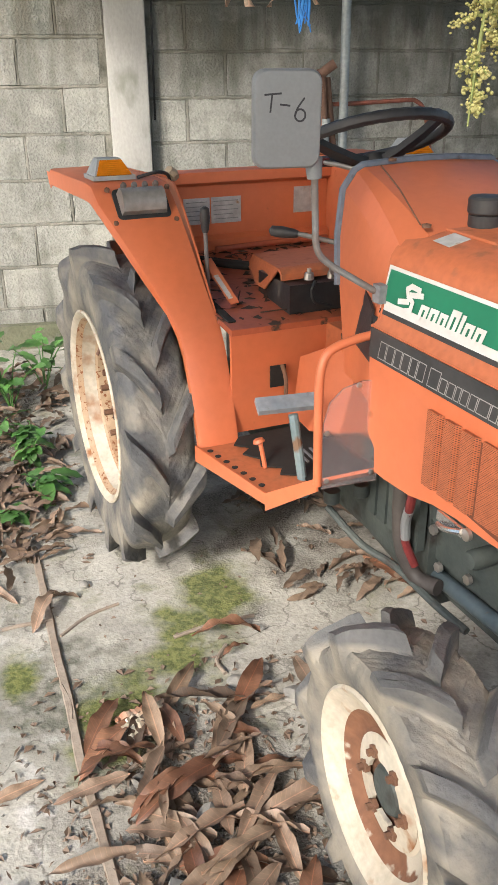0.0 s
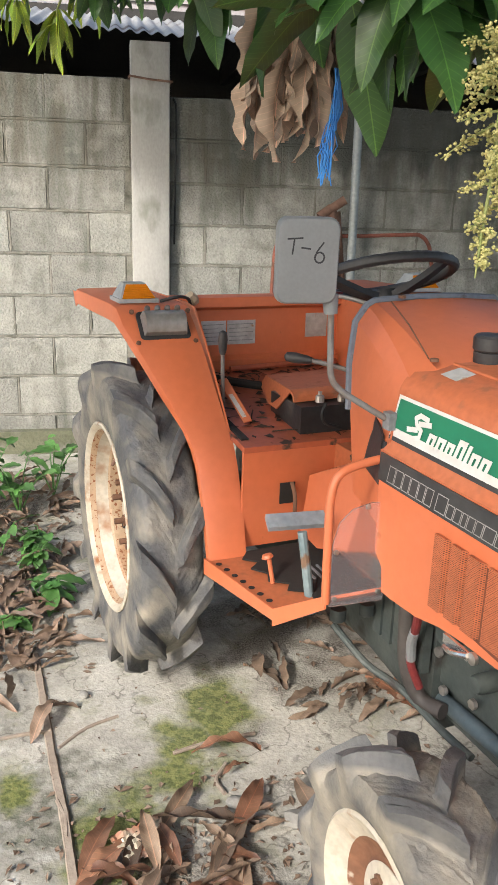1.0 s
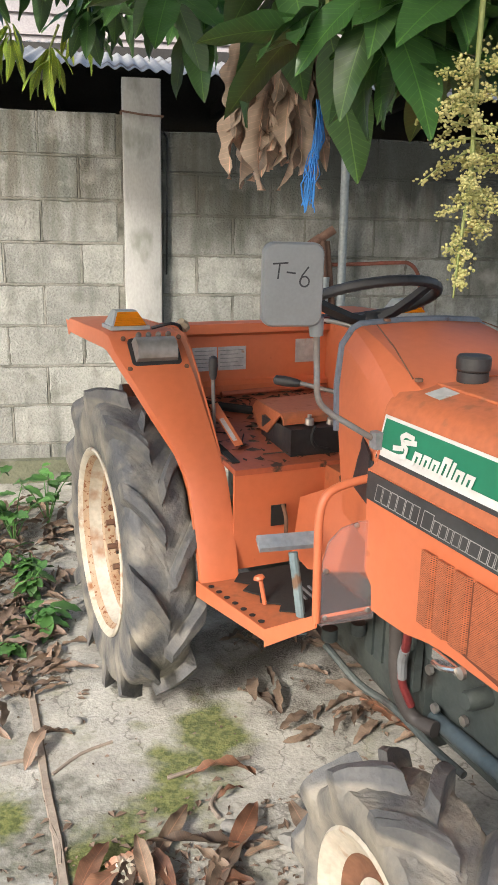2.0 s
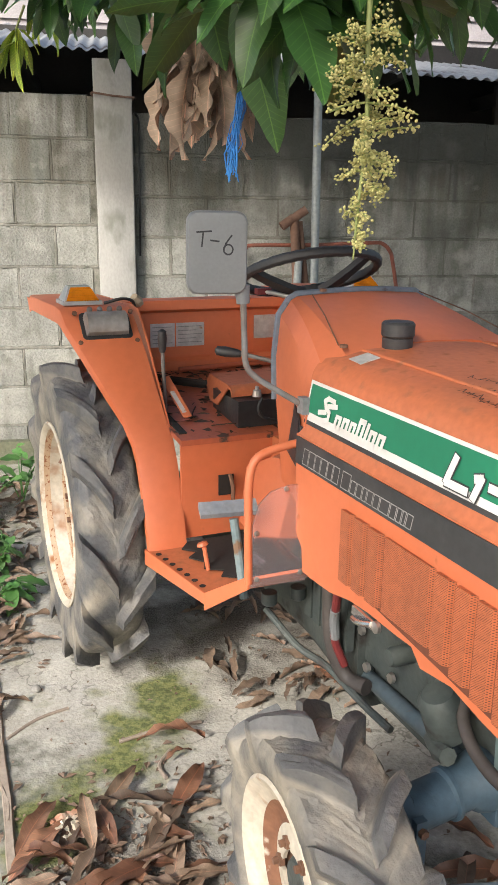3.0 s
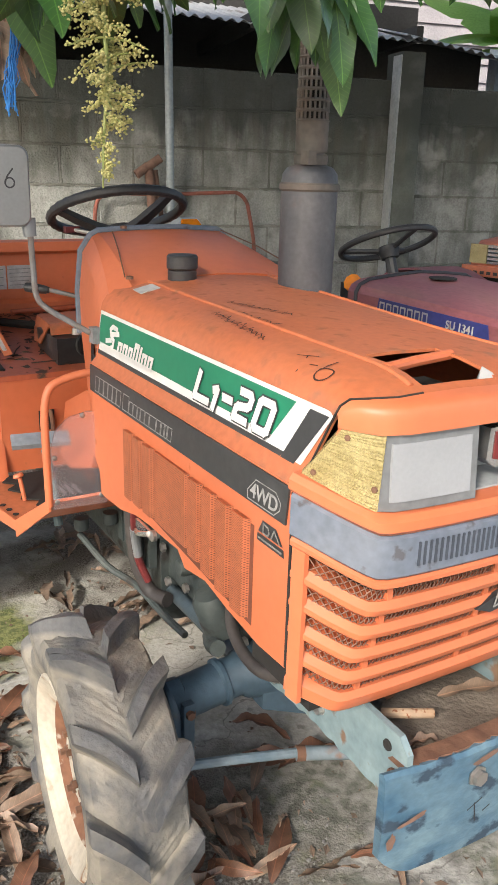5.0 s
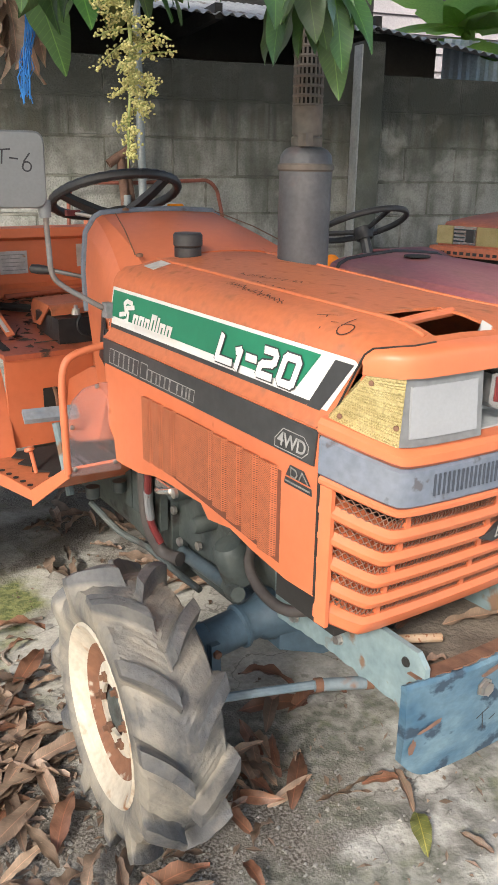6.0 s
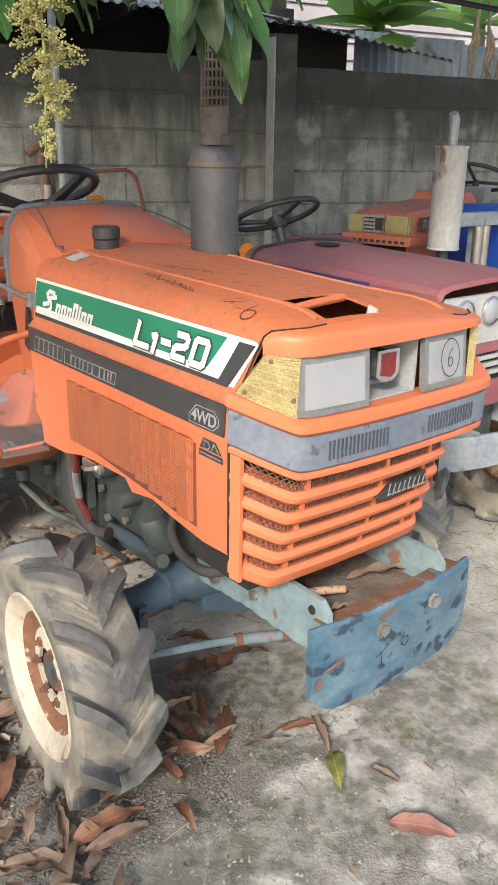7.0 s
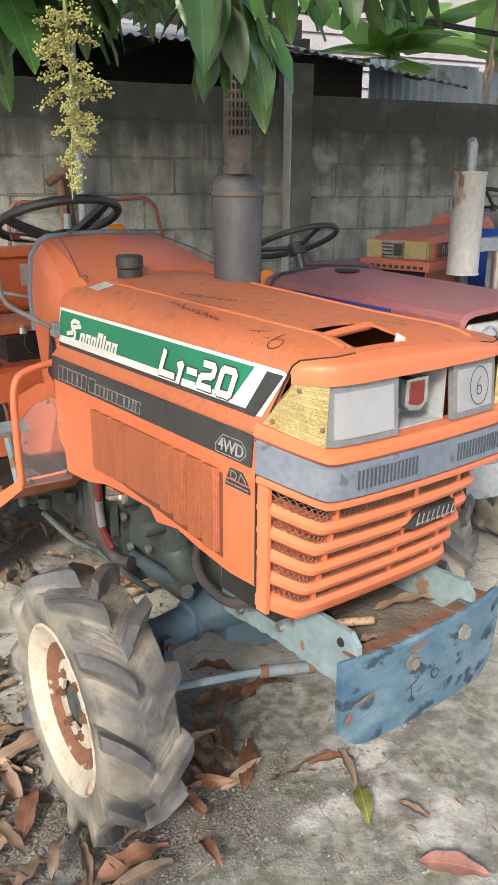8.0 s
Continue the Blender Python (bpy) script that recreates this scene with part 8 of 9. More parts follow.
GREEN_LEAVES = [leaf_mesh("leaf", ln, w, LEAF, i, dr, fo, 0.004) for i, (ln, w, dr, fo) in enumerate(((0.24, 0.090, 0.35, 0.22), (0.21, 0.082, 0.5, 0.28), (0.26, 0.098, 0.2, 0.18), (0.18, 0.076, 0.45, 0.3), (0.22, 0.096, 0.3, 0.12)))]
YOUNG_LEAVES = [leaf_mesh("leaf", ln, w, LEAF_YOUNG, 20 + i, 0.4, 0.35, 0.003) for i, (ln, w) in enumerate(((0.20, 0.048), (0.24, 0.055), (0.17, 0.045)))]
DRY_LEAVES = [leaf_mesh("leaf", ln, w, LEAF_DRY, 40 + i, dr, fo, 0.008, 12, cu) for i, (ln, w, dr, fo, cu) in enumerate(((0.19, 0.050, 0.1, 0.6, 0.10), (0.16, 0.040, -0.15, 0.9, 0.05), (0.22, 0.055, 0.1, 0.45, 0.14), (0.14, 0.045, 0.2, 0.7, 0.12), (0.20, 0.036, 0.0, 1.2, 0.06)))]
TAN_LEAVES = [leaf_mesh("leaf", ln, w, LEAF_TAN, 140 + i, dr, fo, 0.006, 12, cu) for i, (ln, w, dr, fo, cu) in enumerate(((0.20, 0.046, 0.05, 0.35, 0.05), (0.17, 0.042, 0.0, 0.6, 0.08), (0.23, 0.052, 0.1, 0.25, 0.04)))]
FLAT_LEAVES = [leaf_mesh("leaf", ln, w, LEAF_DRY, 160 + i, dr, fo, 0.007, 12, cu) for i, (ln, w, dr, fo, cu) in enumerate(((0.24, 0.054, 0.05, 0.25, 0.03), (0.21, 0.048, -0.05, 0.45, 0.05), (0.19, 0.056, 0.1, 0.2, 0.06), (0.23, 0.040, 0.0, 0.8, 0.03)))]
RED_LEAVES = [leaf_mesh("leaf", ln, w, LEAF_RED, 60 + i, 0.1, fo, 0.006, 12, cu) for i, (ln, w, fo, cu) in enumerate(((0.18, 0.052, 0.35, 0.10), (0.15, 0.044, 0.5, 0.14), (0.21, 0.058, 0.3, 0.08)))]
HANG_LEAVES = [leaf_mesh("leaf", ln, w, LEAF_GREY, 80 + i, dr, fo, 0.009, 14, cu) for i, (ln, w, fo, dr, cu) in enumerate(((0.19, 0.056, 0.9, 0.15, 0.05), (0.16, 0.048, 1.3, -0.2, 0.04), (0.21, 0.060, 0.7, 0.25, 0.07), (0.17, 0.044, 1.6, 0.1, -0.06), (0.14, 0.050, 0.8, -0.3, 0.08)))]


def aim(p, az, el, roll=0.0):
    """A pose whose x axis points along azimuth and elevation, in degrees."""
    return Matrix.Translation(p) @ Euler((0, 0, radians(az))).to_matrix().to_4x4() @ Euler((0, radians(-el), 0)).to_matrix().to_4x4() @ Euler((radians(roll), 0, 0)).to_matrix().to_4x4()


# ---- the mango tree ----
tree = thing("mango_tree", pose(-1.5, -6.6, 0), "mango tree with long glossy drooping leaves and yellow blossom", "tree")
TM = tree.matrix_world.inverted()
# the trunk stands out of view, added to carry the limbs
bm = bmesh.new()
tube(bm, [(0, 0, -0.1), (0.05, 0.02, 0.6), (0.10, 0.10, 1.4), (0.30, 0.40, 2.2), (0.60, 0.90, 2.9)], [0.22, 0.18, 0.16, 0.14, 0.11], 16, 5)
part("trunk", bm, BARK, tree, "rough grey-brown trunk")


def limb(pts, r0, r1):
    bm = bmesh.new()
    n = len(pts)
    tube(bm, [TM @ Vector(p) for p in pts], [r0 + (r1 - r0) * k / (n - 1) for k in range(n)], 8, 4)
    part("limb", bm, BARK, tree)


limb([(-0.95, -5.75, 2.85), (-0.4, -5.0, 2.95), (0.2, -4.2, 2.75), (0.6, -3.6, 2.3), (0.75, -3.4, 2.0)], 0.07, 0.014)
limb([(-0.9, -5.7, 2.9), (0.2, -5.2, 3.4), (1.6, -4.2, 3.4), (1.5, -3.7, 2.6), (1.25, -3.52, 1.95)], 0.08, 0.012)
# unseen limb added to carry the shade clump over the deck
limb([(-0.95, -5.75, 2.85), (-1.1, -5.0, 2.75), (-0.9, -4.4, 2.55), (-0.5, -4.35, 2.42)], 0.04, 0.010)
limb([(0.6, -3.6, 2.3), (0.9, -3.5, 2.1), (1.1, -3.4, 2.0)], 0.02, 0.01)
limb([(-0.4, -5.0, 2.95), (-0.6, -3.0, 2.9), (-0.4, -1.4, 2.7), (-0.1, -0.7, 2.35)], 0.05, 0.010)
limb([(1.6, -4.2, 3.4), (3.2, -2.6, 3.6), (5.0, -1.5, 3.5)], 0.06, 0.03)
limb([(0.2, -5.2, 3.4), (0.6, -3.6, 3.7), (1.4, -2.2, 3.5), (2.4, -1.4, 3.4)], 0.05, 0.015)
limb([(0.2, -4.2, 2.75), (0.4, -3.6, 2.3), (0.45, -3.3, 2.0), (0.55, -3.25, 1.9)], 0.02, 0.008)

rnd = random.Random(21)


def shoot(p, count, kinds, spread=(0, 360), el=(-70, -10), size=(0.85, 1.12), stem=0.16):
    """A whorl of leaves round the end of a twig."""
    p = Vector(p)
    bm = bmesh.new()
    tube(bm, [TM @ (p + Vector((rnd.uniform(-0.05, 0.05), rnd.uniform(-0.05, 0.05), stem))), TM @ (p + Vector((0, 0, stem * 0.4))), TM @ p], [0.006, 0.005, 0.004], 6)
    part("twig", bm, TWIG, tree)
    for k in range(count):
        az = spread[0] + (spread[1] - spread[0]) * (k + rnd.uniform(0.1, 0.9)) / count
        e = rnd.uniform(*el)
        q = p + Vector((0, 0, rnd.uniform(0, stem * 0.6)))
        ob = new("leaf", rnd.choice(kinds))
        s = rnd.uniform(*size)
        ob.parent = tree
        ob.matrix_basis = TM @ aim(q + Vector((math.cos(radians(az)), math.sin(radians(az)), 0)) * 0.012, az, e, rnd.uniform(-35, 35)) @ Matrix.Diagonal((s, s, s, 1))


for p, c in (((0.72, -3.30, 1.79), 10), ((0.66, -3.22, 1.86), 9), ((0.78, -3.40, 1.77), 9), ((0.87, -3.38, 1.79), 11), ((0.94, -3.34, 1.77), 9), ((0.92, -3.40, 1.84), 10), ((1.05, -3.32, 1.88), 9), ((1.16, -3.20, 1.94), 8),
             ((0.22, -3.15, 1.97), 8), ((0.05, -3.0, 2.02), 8), ((0.85, -3.10, 2.00), 8), ((0.95, -3.60, 1.90), 6)):
    shoot(p, c, GREEN_LEAVES, el=(-62, 8), size=(0.85, 1.15))
for p, c in (((1.22, -3.52, 1.72), 9), ((1.29, -3.47, 1.70), 7), ((1.18, -3.60, 1.76), 7), ((1.40, -3.40, 1.80), 5), ((1.10, -3.66, 1.79), 5)):
    shoot(p, c, GREEN_LEAVES, el=(-80, -30), size=(0.65, 0.9))
for p, c in (((1.85, -2.9, 1.98), 8), ((2.15, -2.6, 2.06), 8), ((1.60, -3.05, 1.97), 6), ((2.5, -2.3, 2.12), 8)):
    shoot(p, c, GREEN_LEAVES, el=(-70, -20))
for p, c in (((-0.05, -0.62, 2.24), 9), ((0.12, -0.60, 2.18), 9), ((-0.25, -0.62, 2.30), 8), ((0.25, -0.7, 2.30), 6)):
    shoot(p, c, YOUNG_LEAVES, el=(-80, -30))
for p, c in (((0.30, -0.90, 2.29), 10), ((0.50, -0.95, 2.30), 10), ((0.42, -1.15, 2.28), 9), ((0.66, -1.10, 2.28), 8), ((0.57, -2.70, 1.93), 8), ((0.50, -2.80, 1.94), 8), ((1.01, -3.00, 1.86), 9), ((1.14, -2.90, 1.90), 9), ((1.42, -2.60, 1.99), 8), ((1.28, -2.72, 1.95), 8)):
    shoot(p, c, GREEN_LEAVES, el=(-65, 0), size=(0.7, 1.0))
for p, c in (((-0.15, -1.0, 2.40), 8), ((0.15, -1.1, 2.42), 8), ((0.35, -0.9, 2.38), 6), ((-0.4, -0.9, 2.42), 8)):
    shoot(p, c, GREEN_LEAVES, el=(-70, -10))


def crown(clumps, count, seed):
    """The rest of the crown, overhead and unseen: many small leaves in uneven clumps, added to shade the yard."""
    r = random.Random(seed)
    verts, faces = [], []
    for k in range(count):
        cx, cy, cz, rx, ry, rz = r.choice(clumps)
        while True:
            v = Vector((r.uniform(-1, 1), r.uniform(-1, 1), r.uniform(-1, 1)))
            if v.length < 1:
                break
        p = Vector((cx + v.x * rx, cy + v.y * ry, cz + v.z * rz))
        m = aim(TM @ p, r.uniform(0, 360), r.uniform(-60, 5), r.uniform(-40, 40))
        ln, w = r.uniform(0.17, 0.27), r.uniform(0.045, 0.068)
        b = len(verts)
        for q in ((0, 0, 0), (ln * 0.35, -w / 2, 0.008), (ln * 0.35, 0, -0.004), (ln * 0.35, w / 2, 0.008), (ln * 0.7, -w * 0.4, 0), (ln * 0.7, 0, -0.012), (ln * 0.7, w * 0.4, 0), (ln, 0, -0.03)):
            verts.append(tuple(m @ Vector(q)))
        faces += [(b, b + 1, b + 2), (b, b + 2, b + 3), (b + 1, b + 4, b + 5, b + 2), (b + 2, b + 5, b + 6, b + 3), (b + 4, b + 7, b + 5), (b + 5, b + 7, b + 6)]
    me = bpy.data.meshes.new("crown")
    me.from_pydata(verts, [], faces)
    me.materials.append(LEAF)
    ob = new("crown", me)
    ob.parent = tree
    return tagged(ob, kind="stuff", label="dense dark green leaf crown, unseen, added for shade")


rc = random.Random(9)
# unseen clumps set in the sun's path to shade wall and right side
SHADE_CLUMPS = [(rc.uniform(0.9, 7.0), rc.uniform(-3.2, 0.3), rc.uniform(3.3, 4.3), rc.uniform(0.5, 0.9), rc.uniform(0.4, 0.8), rc.uniform(0.25, 0.4)) for _ in range(34)]
SHADE_CLUMPS += [(rc.uniform(0.0, 2.4), rc.uniform(-3.8, -2.4), rc.uniform(4.5, 5.3), rc.uniform(0.5, 0.8), rc.uniform(0.4, 0.7), rc.uniform(0.25, 0.4)) for _ in range(14)]
SHADE_CLUMPS += [(rc.uniform(1.8, 5.6), rc.uniform(-3.8, -2.2), rc.uniform(3.7, 5.4), rc.uniform(0.5, 0.8), rc.uniform(0.4, 0.7), rc.uniform(0.3, 0.4)) for _ in range(26)]
SHADE_CLUMPS += [(rc.uniform(-1.2, 3.0), rc.uniform(-4.2, -3.0), rc.uniform(2.7, 3.4), rc.uniform(0.4, 0.7), rc.uniform(0.4, 0.6), rc.uniform(0.2, 0.3)) for _ in range(10)]
SHADE_CLUMPS += [(rc.uniform(-2.2, 0.6), rc.uniform(-2.0, -0.2), rc.uniform(3.1, 3.7), 0.6, 0.5, 0.3) for _ in range(5)]
SHADE_CLUMPS += [(rc.uniform(0.9, 4.6), rc.uniform(-5.9, -4.0), rc.uniform(3.4, 4.7), rc.uniform(0.5, 0.8), rc.uniform(0.4, 0.7), rc.uniform(0.25, 0.4)) for _ in range(26)]
SHADE_CLUMPS += [(rc.uniform(-0.3, 4.2), rc.uniform(-3.0, -1.1), rc.uniform(3.2, 3.8), rc.uniform(0.5, 0.8), rc.uniform(0.4, 0.6), rc.uniform(0.25, 0.35)) for _ in range(26)]
# two more out of view, added to shade the deck and rear wheel
SHADE_CLUMPS += [(-0.62, -4.42, 2.40, 0.42, 0.36, 0.22), (-1.35, -4.25, 2.55, 0.70, 0.50, 0.25)]
crown(SHADE_CLUMPS, 28000, 4)

# blossom hanging from the twig
bl = thing("blossom_spray", pose(0.893, -3.515, 1.74), "hanging spray of small yellow mango blossom", "blossom")
rb = random.Random(3)
bm = bmesh.new()
tube(bm, [(0.0, 0.0, 0.12), (0.0, 0.0, -0.05), (0.004, 0, -0.18), (-0.004, 0, -0.28), (-0.008, 0.0, -0.365)], [0.0045, 0.004, 0.0035, 0.0025, 0.0015], 7, 4)
part("stem", bm, TWIG, bl)


def bud_cluster(bm, c, count, spread):
    for _ in range(count):
        p = Vector(c) + Vector((rb.gauss(0, spread), rb.gauss(0, spread), rb.gauss(0, spread)))
        r = rb.uniform(0.0017, 0.0033)
        bmesh.ops.create_icosphere(bm, subdivisions=1, radius=r, matrix=Matrix.Translation(p) @ Matrix.Diagonal((1, 1, rb.uniform(0.6, 1.2), 1)))


buds = bmesh.new()
z = -0.03
while z > -0.36:
    u = (0.03 - z) / 0.39
    reach = 0.102 * max(0.12, math.sin(math.pi * (0.16 + 0.62 * u)) if u < 0.55 else 1.7 * (1 - u) * 0.9)
    for _ in range(3 if u < 0.7 else 2):
        az = rb.uniform(0, 6.28)
        ln = reach * rb.uniform(0.55, 1.0)
        d = Vector((math.cos(az), math.sin(az), rb.uniform(-0.75, 0.25)))
        tip = Vector((0, 0, z)) + d * ln
        bm = bmesh.new()
        tube(bm, [(0, 0, z), Vector((0, 0, z)) + d * ln * 0.55 + Vector((0, 0, 0.004)), tip], [0.0022, 0.0016, 0.001], 5)
        part("side_stem", bm, TWIG, bl)
        k = 0.25
        while k < 1.02:
            c = Vector((0, 0, z)).lerp(tip, k)
            bud_cluster(buds, c, rb.randint(8, 12), 0.0048)
            k += 0.16 if ln > 0.04 else 0.3
    z -= 0.0165
bud_cluster(buds, (0.02, 0, -0.01), 46, 0.013)
bud_cluster(buds, (0.04, 0.01, -0.04), 46, 0.014)
tagged(part("bloom", buds, FLOWER, bl, "small yellow buds"), kind="stuff")

# withered leaves caught on a twig with blue string
dry = thing("withered_leaves", pose(0.70, -3.0, 1.80), "hanging bunch of curled withered brown leaves", "dry leaves")
rd = random.Random(8)
for k in range(66):
    az, r = rd.uniform(0, 360), rd.uniform(0.0, 0.085)
    ob = new("leaf", rd.choice(HANG_LEAVES))
    ob.parent = dry
    s = rd.uniform(0.75, 1.1)
    ob.matrix_basis = aim((r * math.cos(radians(az)), r * math.sin(radians(az)), rd.uniform(-0.07, 0.10)), az, rd.uniform(-90, -74), rd.uniform(-180, 180)) @ Matrix.Diagonal((s, s, s, 1))
bm = bmesh.new()
tube(bm, [(0.02, -0.02, 0.25), (0.0, 0, 0.10), (0, 0, -0.05)], 0.007, 7, 3)
part("twig", bm, BARK, dry)
st = thing("string_tangle", pose(0.765, -3.09, 1.575), "frayed tuft of bright blue plastic string", "string")
bm = bmesh.new()
for k in range(22):
    x, y = rd.gauss(0, 0.0045), rd.gauss(0, 0.003)
    pts = [(rd.gauss(0, 0.004), rd.gauss(0, 0.004), 0.14)]
    for j in range(5):
        pts.append((x + rd.gauss(0, 0.005) - 0.004 * j, y + rd.gauss(0, 0.004), 0.07 - 0.034 * j * rd.uniform(0.8, 1.05)))
    tube(bm, pts, rd.uniform(0.0006, 0.0017), 4, 2)
tagged(part("tuft", bm, STRING, st), kind="stuff")

# ---- weeds at the foot of the wall ----
WEED_LEAVES = [leaf_mesh("leaf", ln, w, WEED, 100 + i, 0.3, 0.2, 0.003, 8) for i, (ln, w) in enumerate(((0.075, 0.048), (0.095, 0.055), (0.06, 0.045), (0.11, 0.05)))]
rw = random.Random(31)


def weed(x, y, count, tall, spread):
    t = thing("weed", pose(x, y, ground_height(x, y) - 0.005), "fresh green broad-leaved weed growing by the wall", "weed", "weeds by the wall")
    for k in range(max(3, count // 5)):
        a = rw.uniform(0, 6.28)
        top = Vector((math.cos(a) * spread * rw.uniform(0.2, 1), math.sin(a) * spread * rw.uniform(0.2, 1), tall * rw.uniform(0.6, 1)))
        bm = bmesh.new()
        tube(bm, [(0, 0, 0), top * 0.5 + Vector((0, 0, tall * 0.15)), top], [0.004, 0.003, 0.002], 5, 3)
        part("stem", bm, WEED, t)
        for j in range(5):
            u = 0.35 + 0.16 * j
            p = Vector((0, 0, 0)).lerp(top, min(u, 1)) + Vector((0, 0, tall * 0.12 * math.sin(3.1 * min(u, 1))))
            ob = new("leaf", rw.choice(WEED_LEAVES))
            ob.parent = t
            s = rw.uniform(0.7, 1.25)
            ob.matrix_basis = aim(p, rw.uniform(0, 360), rw.uniform(-35, 30), rw.uniform(-30, 30)) @ Matrix.Diagonal((s, s, s, 1))


for x, y, c, tall, sp in ((-0.12, -1.00, 30, 0.34, 0.18), (-0.28, -1.10, 30, 0.40, 0.20), (-0.45, -0.9, 25, 0.42, 0.2), (0.02, -0.75, 25, 0.30, 0.16), (-0.15, -1.45, 18, 0.20, 0.14), (0.0, -1.62, 10, 0.16, 0.08),
                          (0.05, -1.90, 10, 0.10, 0.07), (0.13, -1.84, 8, 0.09, 0.05), (0.02, -1.50, 8, 0.14, 0.07), (-0.02, -2.06, 6, 0.07, 0.05), (-0.7, -1.2, 25, 0.40, 0.22)):
    weed(x, y, c, tall, sp)

# ---- fallen leaves, sticks and stones ----
rl = random.Random(77)


def fallen(x, y, az, mesh, s=1.0, lift=0.0, tilt=0.0, roll=0.0, label="curled brown fallen leaf on the concrete"):
    ob = new("fallen_leaf", mesh)
    ob.matrix_world = aim((x, y, ground_height(x, y) + 0.006 + lift), az, tilt, roll) @ Matrix.Diagonal((s, s, s, 1))
    return tagged(ob, label, "leaf", "fallen leaves")


LOOSE = {}


def litter(x, y, az, mesh, s=1.0, lift=0.0, tilt=0.0, roll=0.0):
    """Leaves of the thick litter, gathered by colour into one heap each."""
    m = aim((x, y, ground_height(x, y) + 0.006 + lift), az, tilt, roll) @ Matrix.Diagonal((s, s, s, 1))
    vs, fs = LOOSE.setdefault(mesh.materials[0].name, ([], []))
    b = len(vs)
    vs.extend(tuple(m @ v.co) for v in mesh.vertices)
    fs.extend(tuple(b + i for i in p.vertices) for p in mesh.polygons)


# the heap between the wheels: leaves lie over one another
for k in range(64):
    x, y = rl.gauss(0.52, 0.125), rl.gauss(-3.36, 0.17)
    kinds = rl.choice((FLAT_LEAVES, FLAT_LEAVES, FLAT_LEAVES, TAN_LEAVES, TAN_LEAVES, RED_LEAVES, RED_LEAVES))
    fallen(x, y, rl.choice((rl.gauss(35, 28), rl.gauss(215, 28), rl.gauss(150, 30), rl.uniform(0, 360))), rl.choice(kinds), rl.uniform(0.65, 1.15), rl.uniform(0, 0.024), rl.uniform(-4, 6), rl.uniform(-24, 24))
for x, y, az, s in ((0.40, -3.22, 200, 1.1), (0.55, -3.28, 215, 1.2), (0.60, -3.14, 60, 1.0), (0.48, -3.30, 210, 1.1), (0.72, -2.84, 175, 1.3), (0.60, -2.93, 30, 0.6), (0.36, -3.12, 230, 1.2)):
    fallen(x, y, az, rl.choice(RED_LEAVES), s, 0.015, rl.uniform(0, 6), rl.uniform(-25, 25), "broad russet fallen leaf on the heap")
for k in range(46):
    x, y = rl.uniform(-0.50, 0.16), rl.uniform(-2.45, -0.6)
    fallen(x, y, rl.uniform(0, 360), rl.choice(rl.choice((DRY_LEAVES, FLAT_LEAVES, TAN_LEAVES))), rl.uniform(0.5, 0.95), rl.uniform(0, 0.03), rl.uniform(-8, 12), rl.uniform(-50, 50), "dry brown leaf in the litter by the wheel")
for k in range(22):
    x, y = rl.uniform(-0.35, 0.10), rl.uniform(-3.6, -2.2)
    fallen(x, y, rl.uniform(0, 360), rl.choice(rl.choice((DRY_LEAVES, FLAT_LEAVES, TAN_LEAVES))), rl.uniform(0.5, 0.9), 0, rl.uniform(-3, 6), rl.uniform(-40, 40))
for k in range(30):
    x, y = rl.uniform(0.85, 1.6), rl.uniform(-2.9, -1.6)
    fallen(x, y, rl.uniform(0, 360), rl.choice(DRY_LEAVES), rl.uniform(0.5, 1.0), rl.uniform(0, 0.012), rl.uniform(-3, 8), rl.uniform(-40, 40), "dark dry leaf under the tractor")
for x, y, az, s, kind in ((1.16, -2.62, 30, 1.2, 1), (1.22, -2.70, 120, 1.0, 1), (1.28, -3.45, 10, 1.3, 1), (1.35, -3.42, 175, 1.1, 1), (1.02, -3.62, 75, 1.0, 1), (1.10, -3.70, 100, 0.9, 0), (1.16, -3.76, 60, 0.9, 1),
                         (1.05, -3.80, 120, 0.9, 1), (1.35, -3.74, 350, 0.6, 1), (1.42, -3.86, 80, 0.7, 0), (1.52, -4.02, 120, 0.5, 0), (1.20, -3.50, 60, 0.8, 0), (0.98, -3.55, 95, 0.9, 0), (0.85, -3.80, 20, 1.2, 0),
                         (0.75, -3.90, 15, 1.1, 1), (0.64, -3.72, 70, 1.0, 1), (0.66, -3.60, 100, 1.0, 0), (0.70, -3.50, 160, 0.9, 0), (0.60, -3.85, 40, 0.9, 0), (0.92, -3.45, 60, 1.0, 0)):
    fallen(x, y, az, rl.choice(RED_LEAVES if kind else DRY_LEAVES), s, 0.004, rl.uniform(0, 5), rl.uniform(-25, 25), "russet fallen leaf near the front wheel" if kind else "curled brown fallen leaf on the concrete")
for k in range(22):
    x, y = rl.gauss(1.06, 0.10), rl.gauss(-3.68, 0.11)
    fallen(x, y, rl.uniform(0, 360), rl.choice(rl.choice((TAN_LEAVES, DRY_LEAVES, RED_LEAVES))), rl.uniform(0.35, 0.75), rl.uniform(0, 0.02), rl.uniform(-5, 25), rl.uniform(-60, 60), "small dry leaf beside the front wheel")
for k in range(34):
    x, y = rl.uniform(0.35, 0.85), rl.uniform(-4.35, -3.7)
    fallen(x, y, rl.uniform(0, 360), rl.choice(rl.choice((TAN_LEAVES, FLAT_LEAVES, DRY_LEAVES))), rl.uniform(0.5, 0.9), rl.uniform(0, 0.02), rl.uniform(-5, 8), rl.uniform(-35, 35))
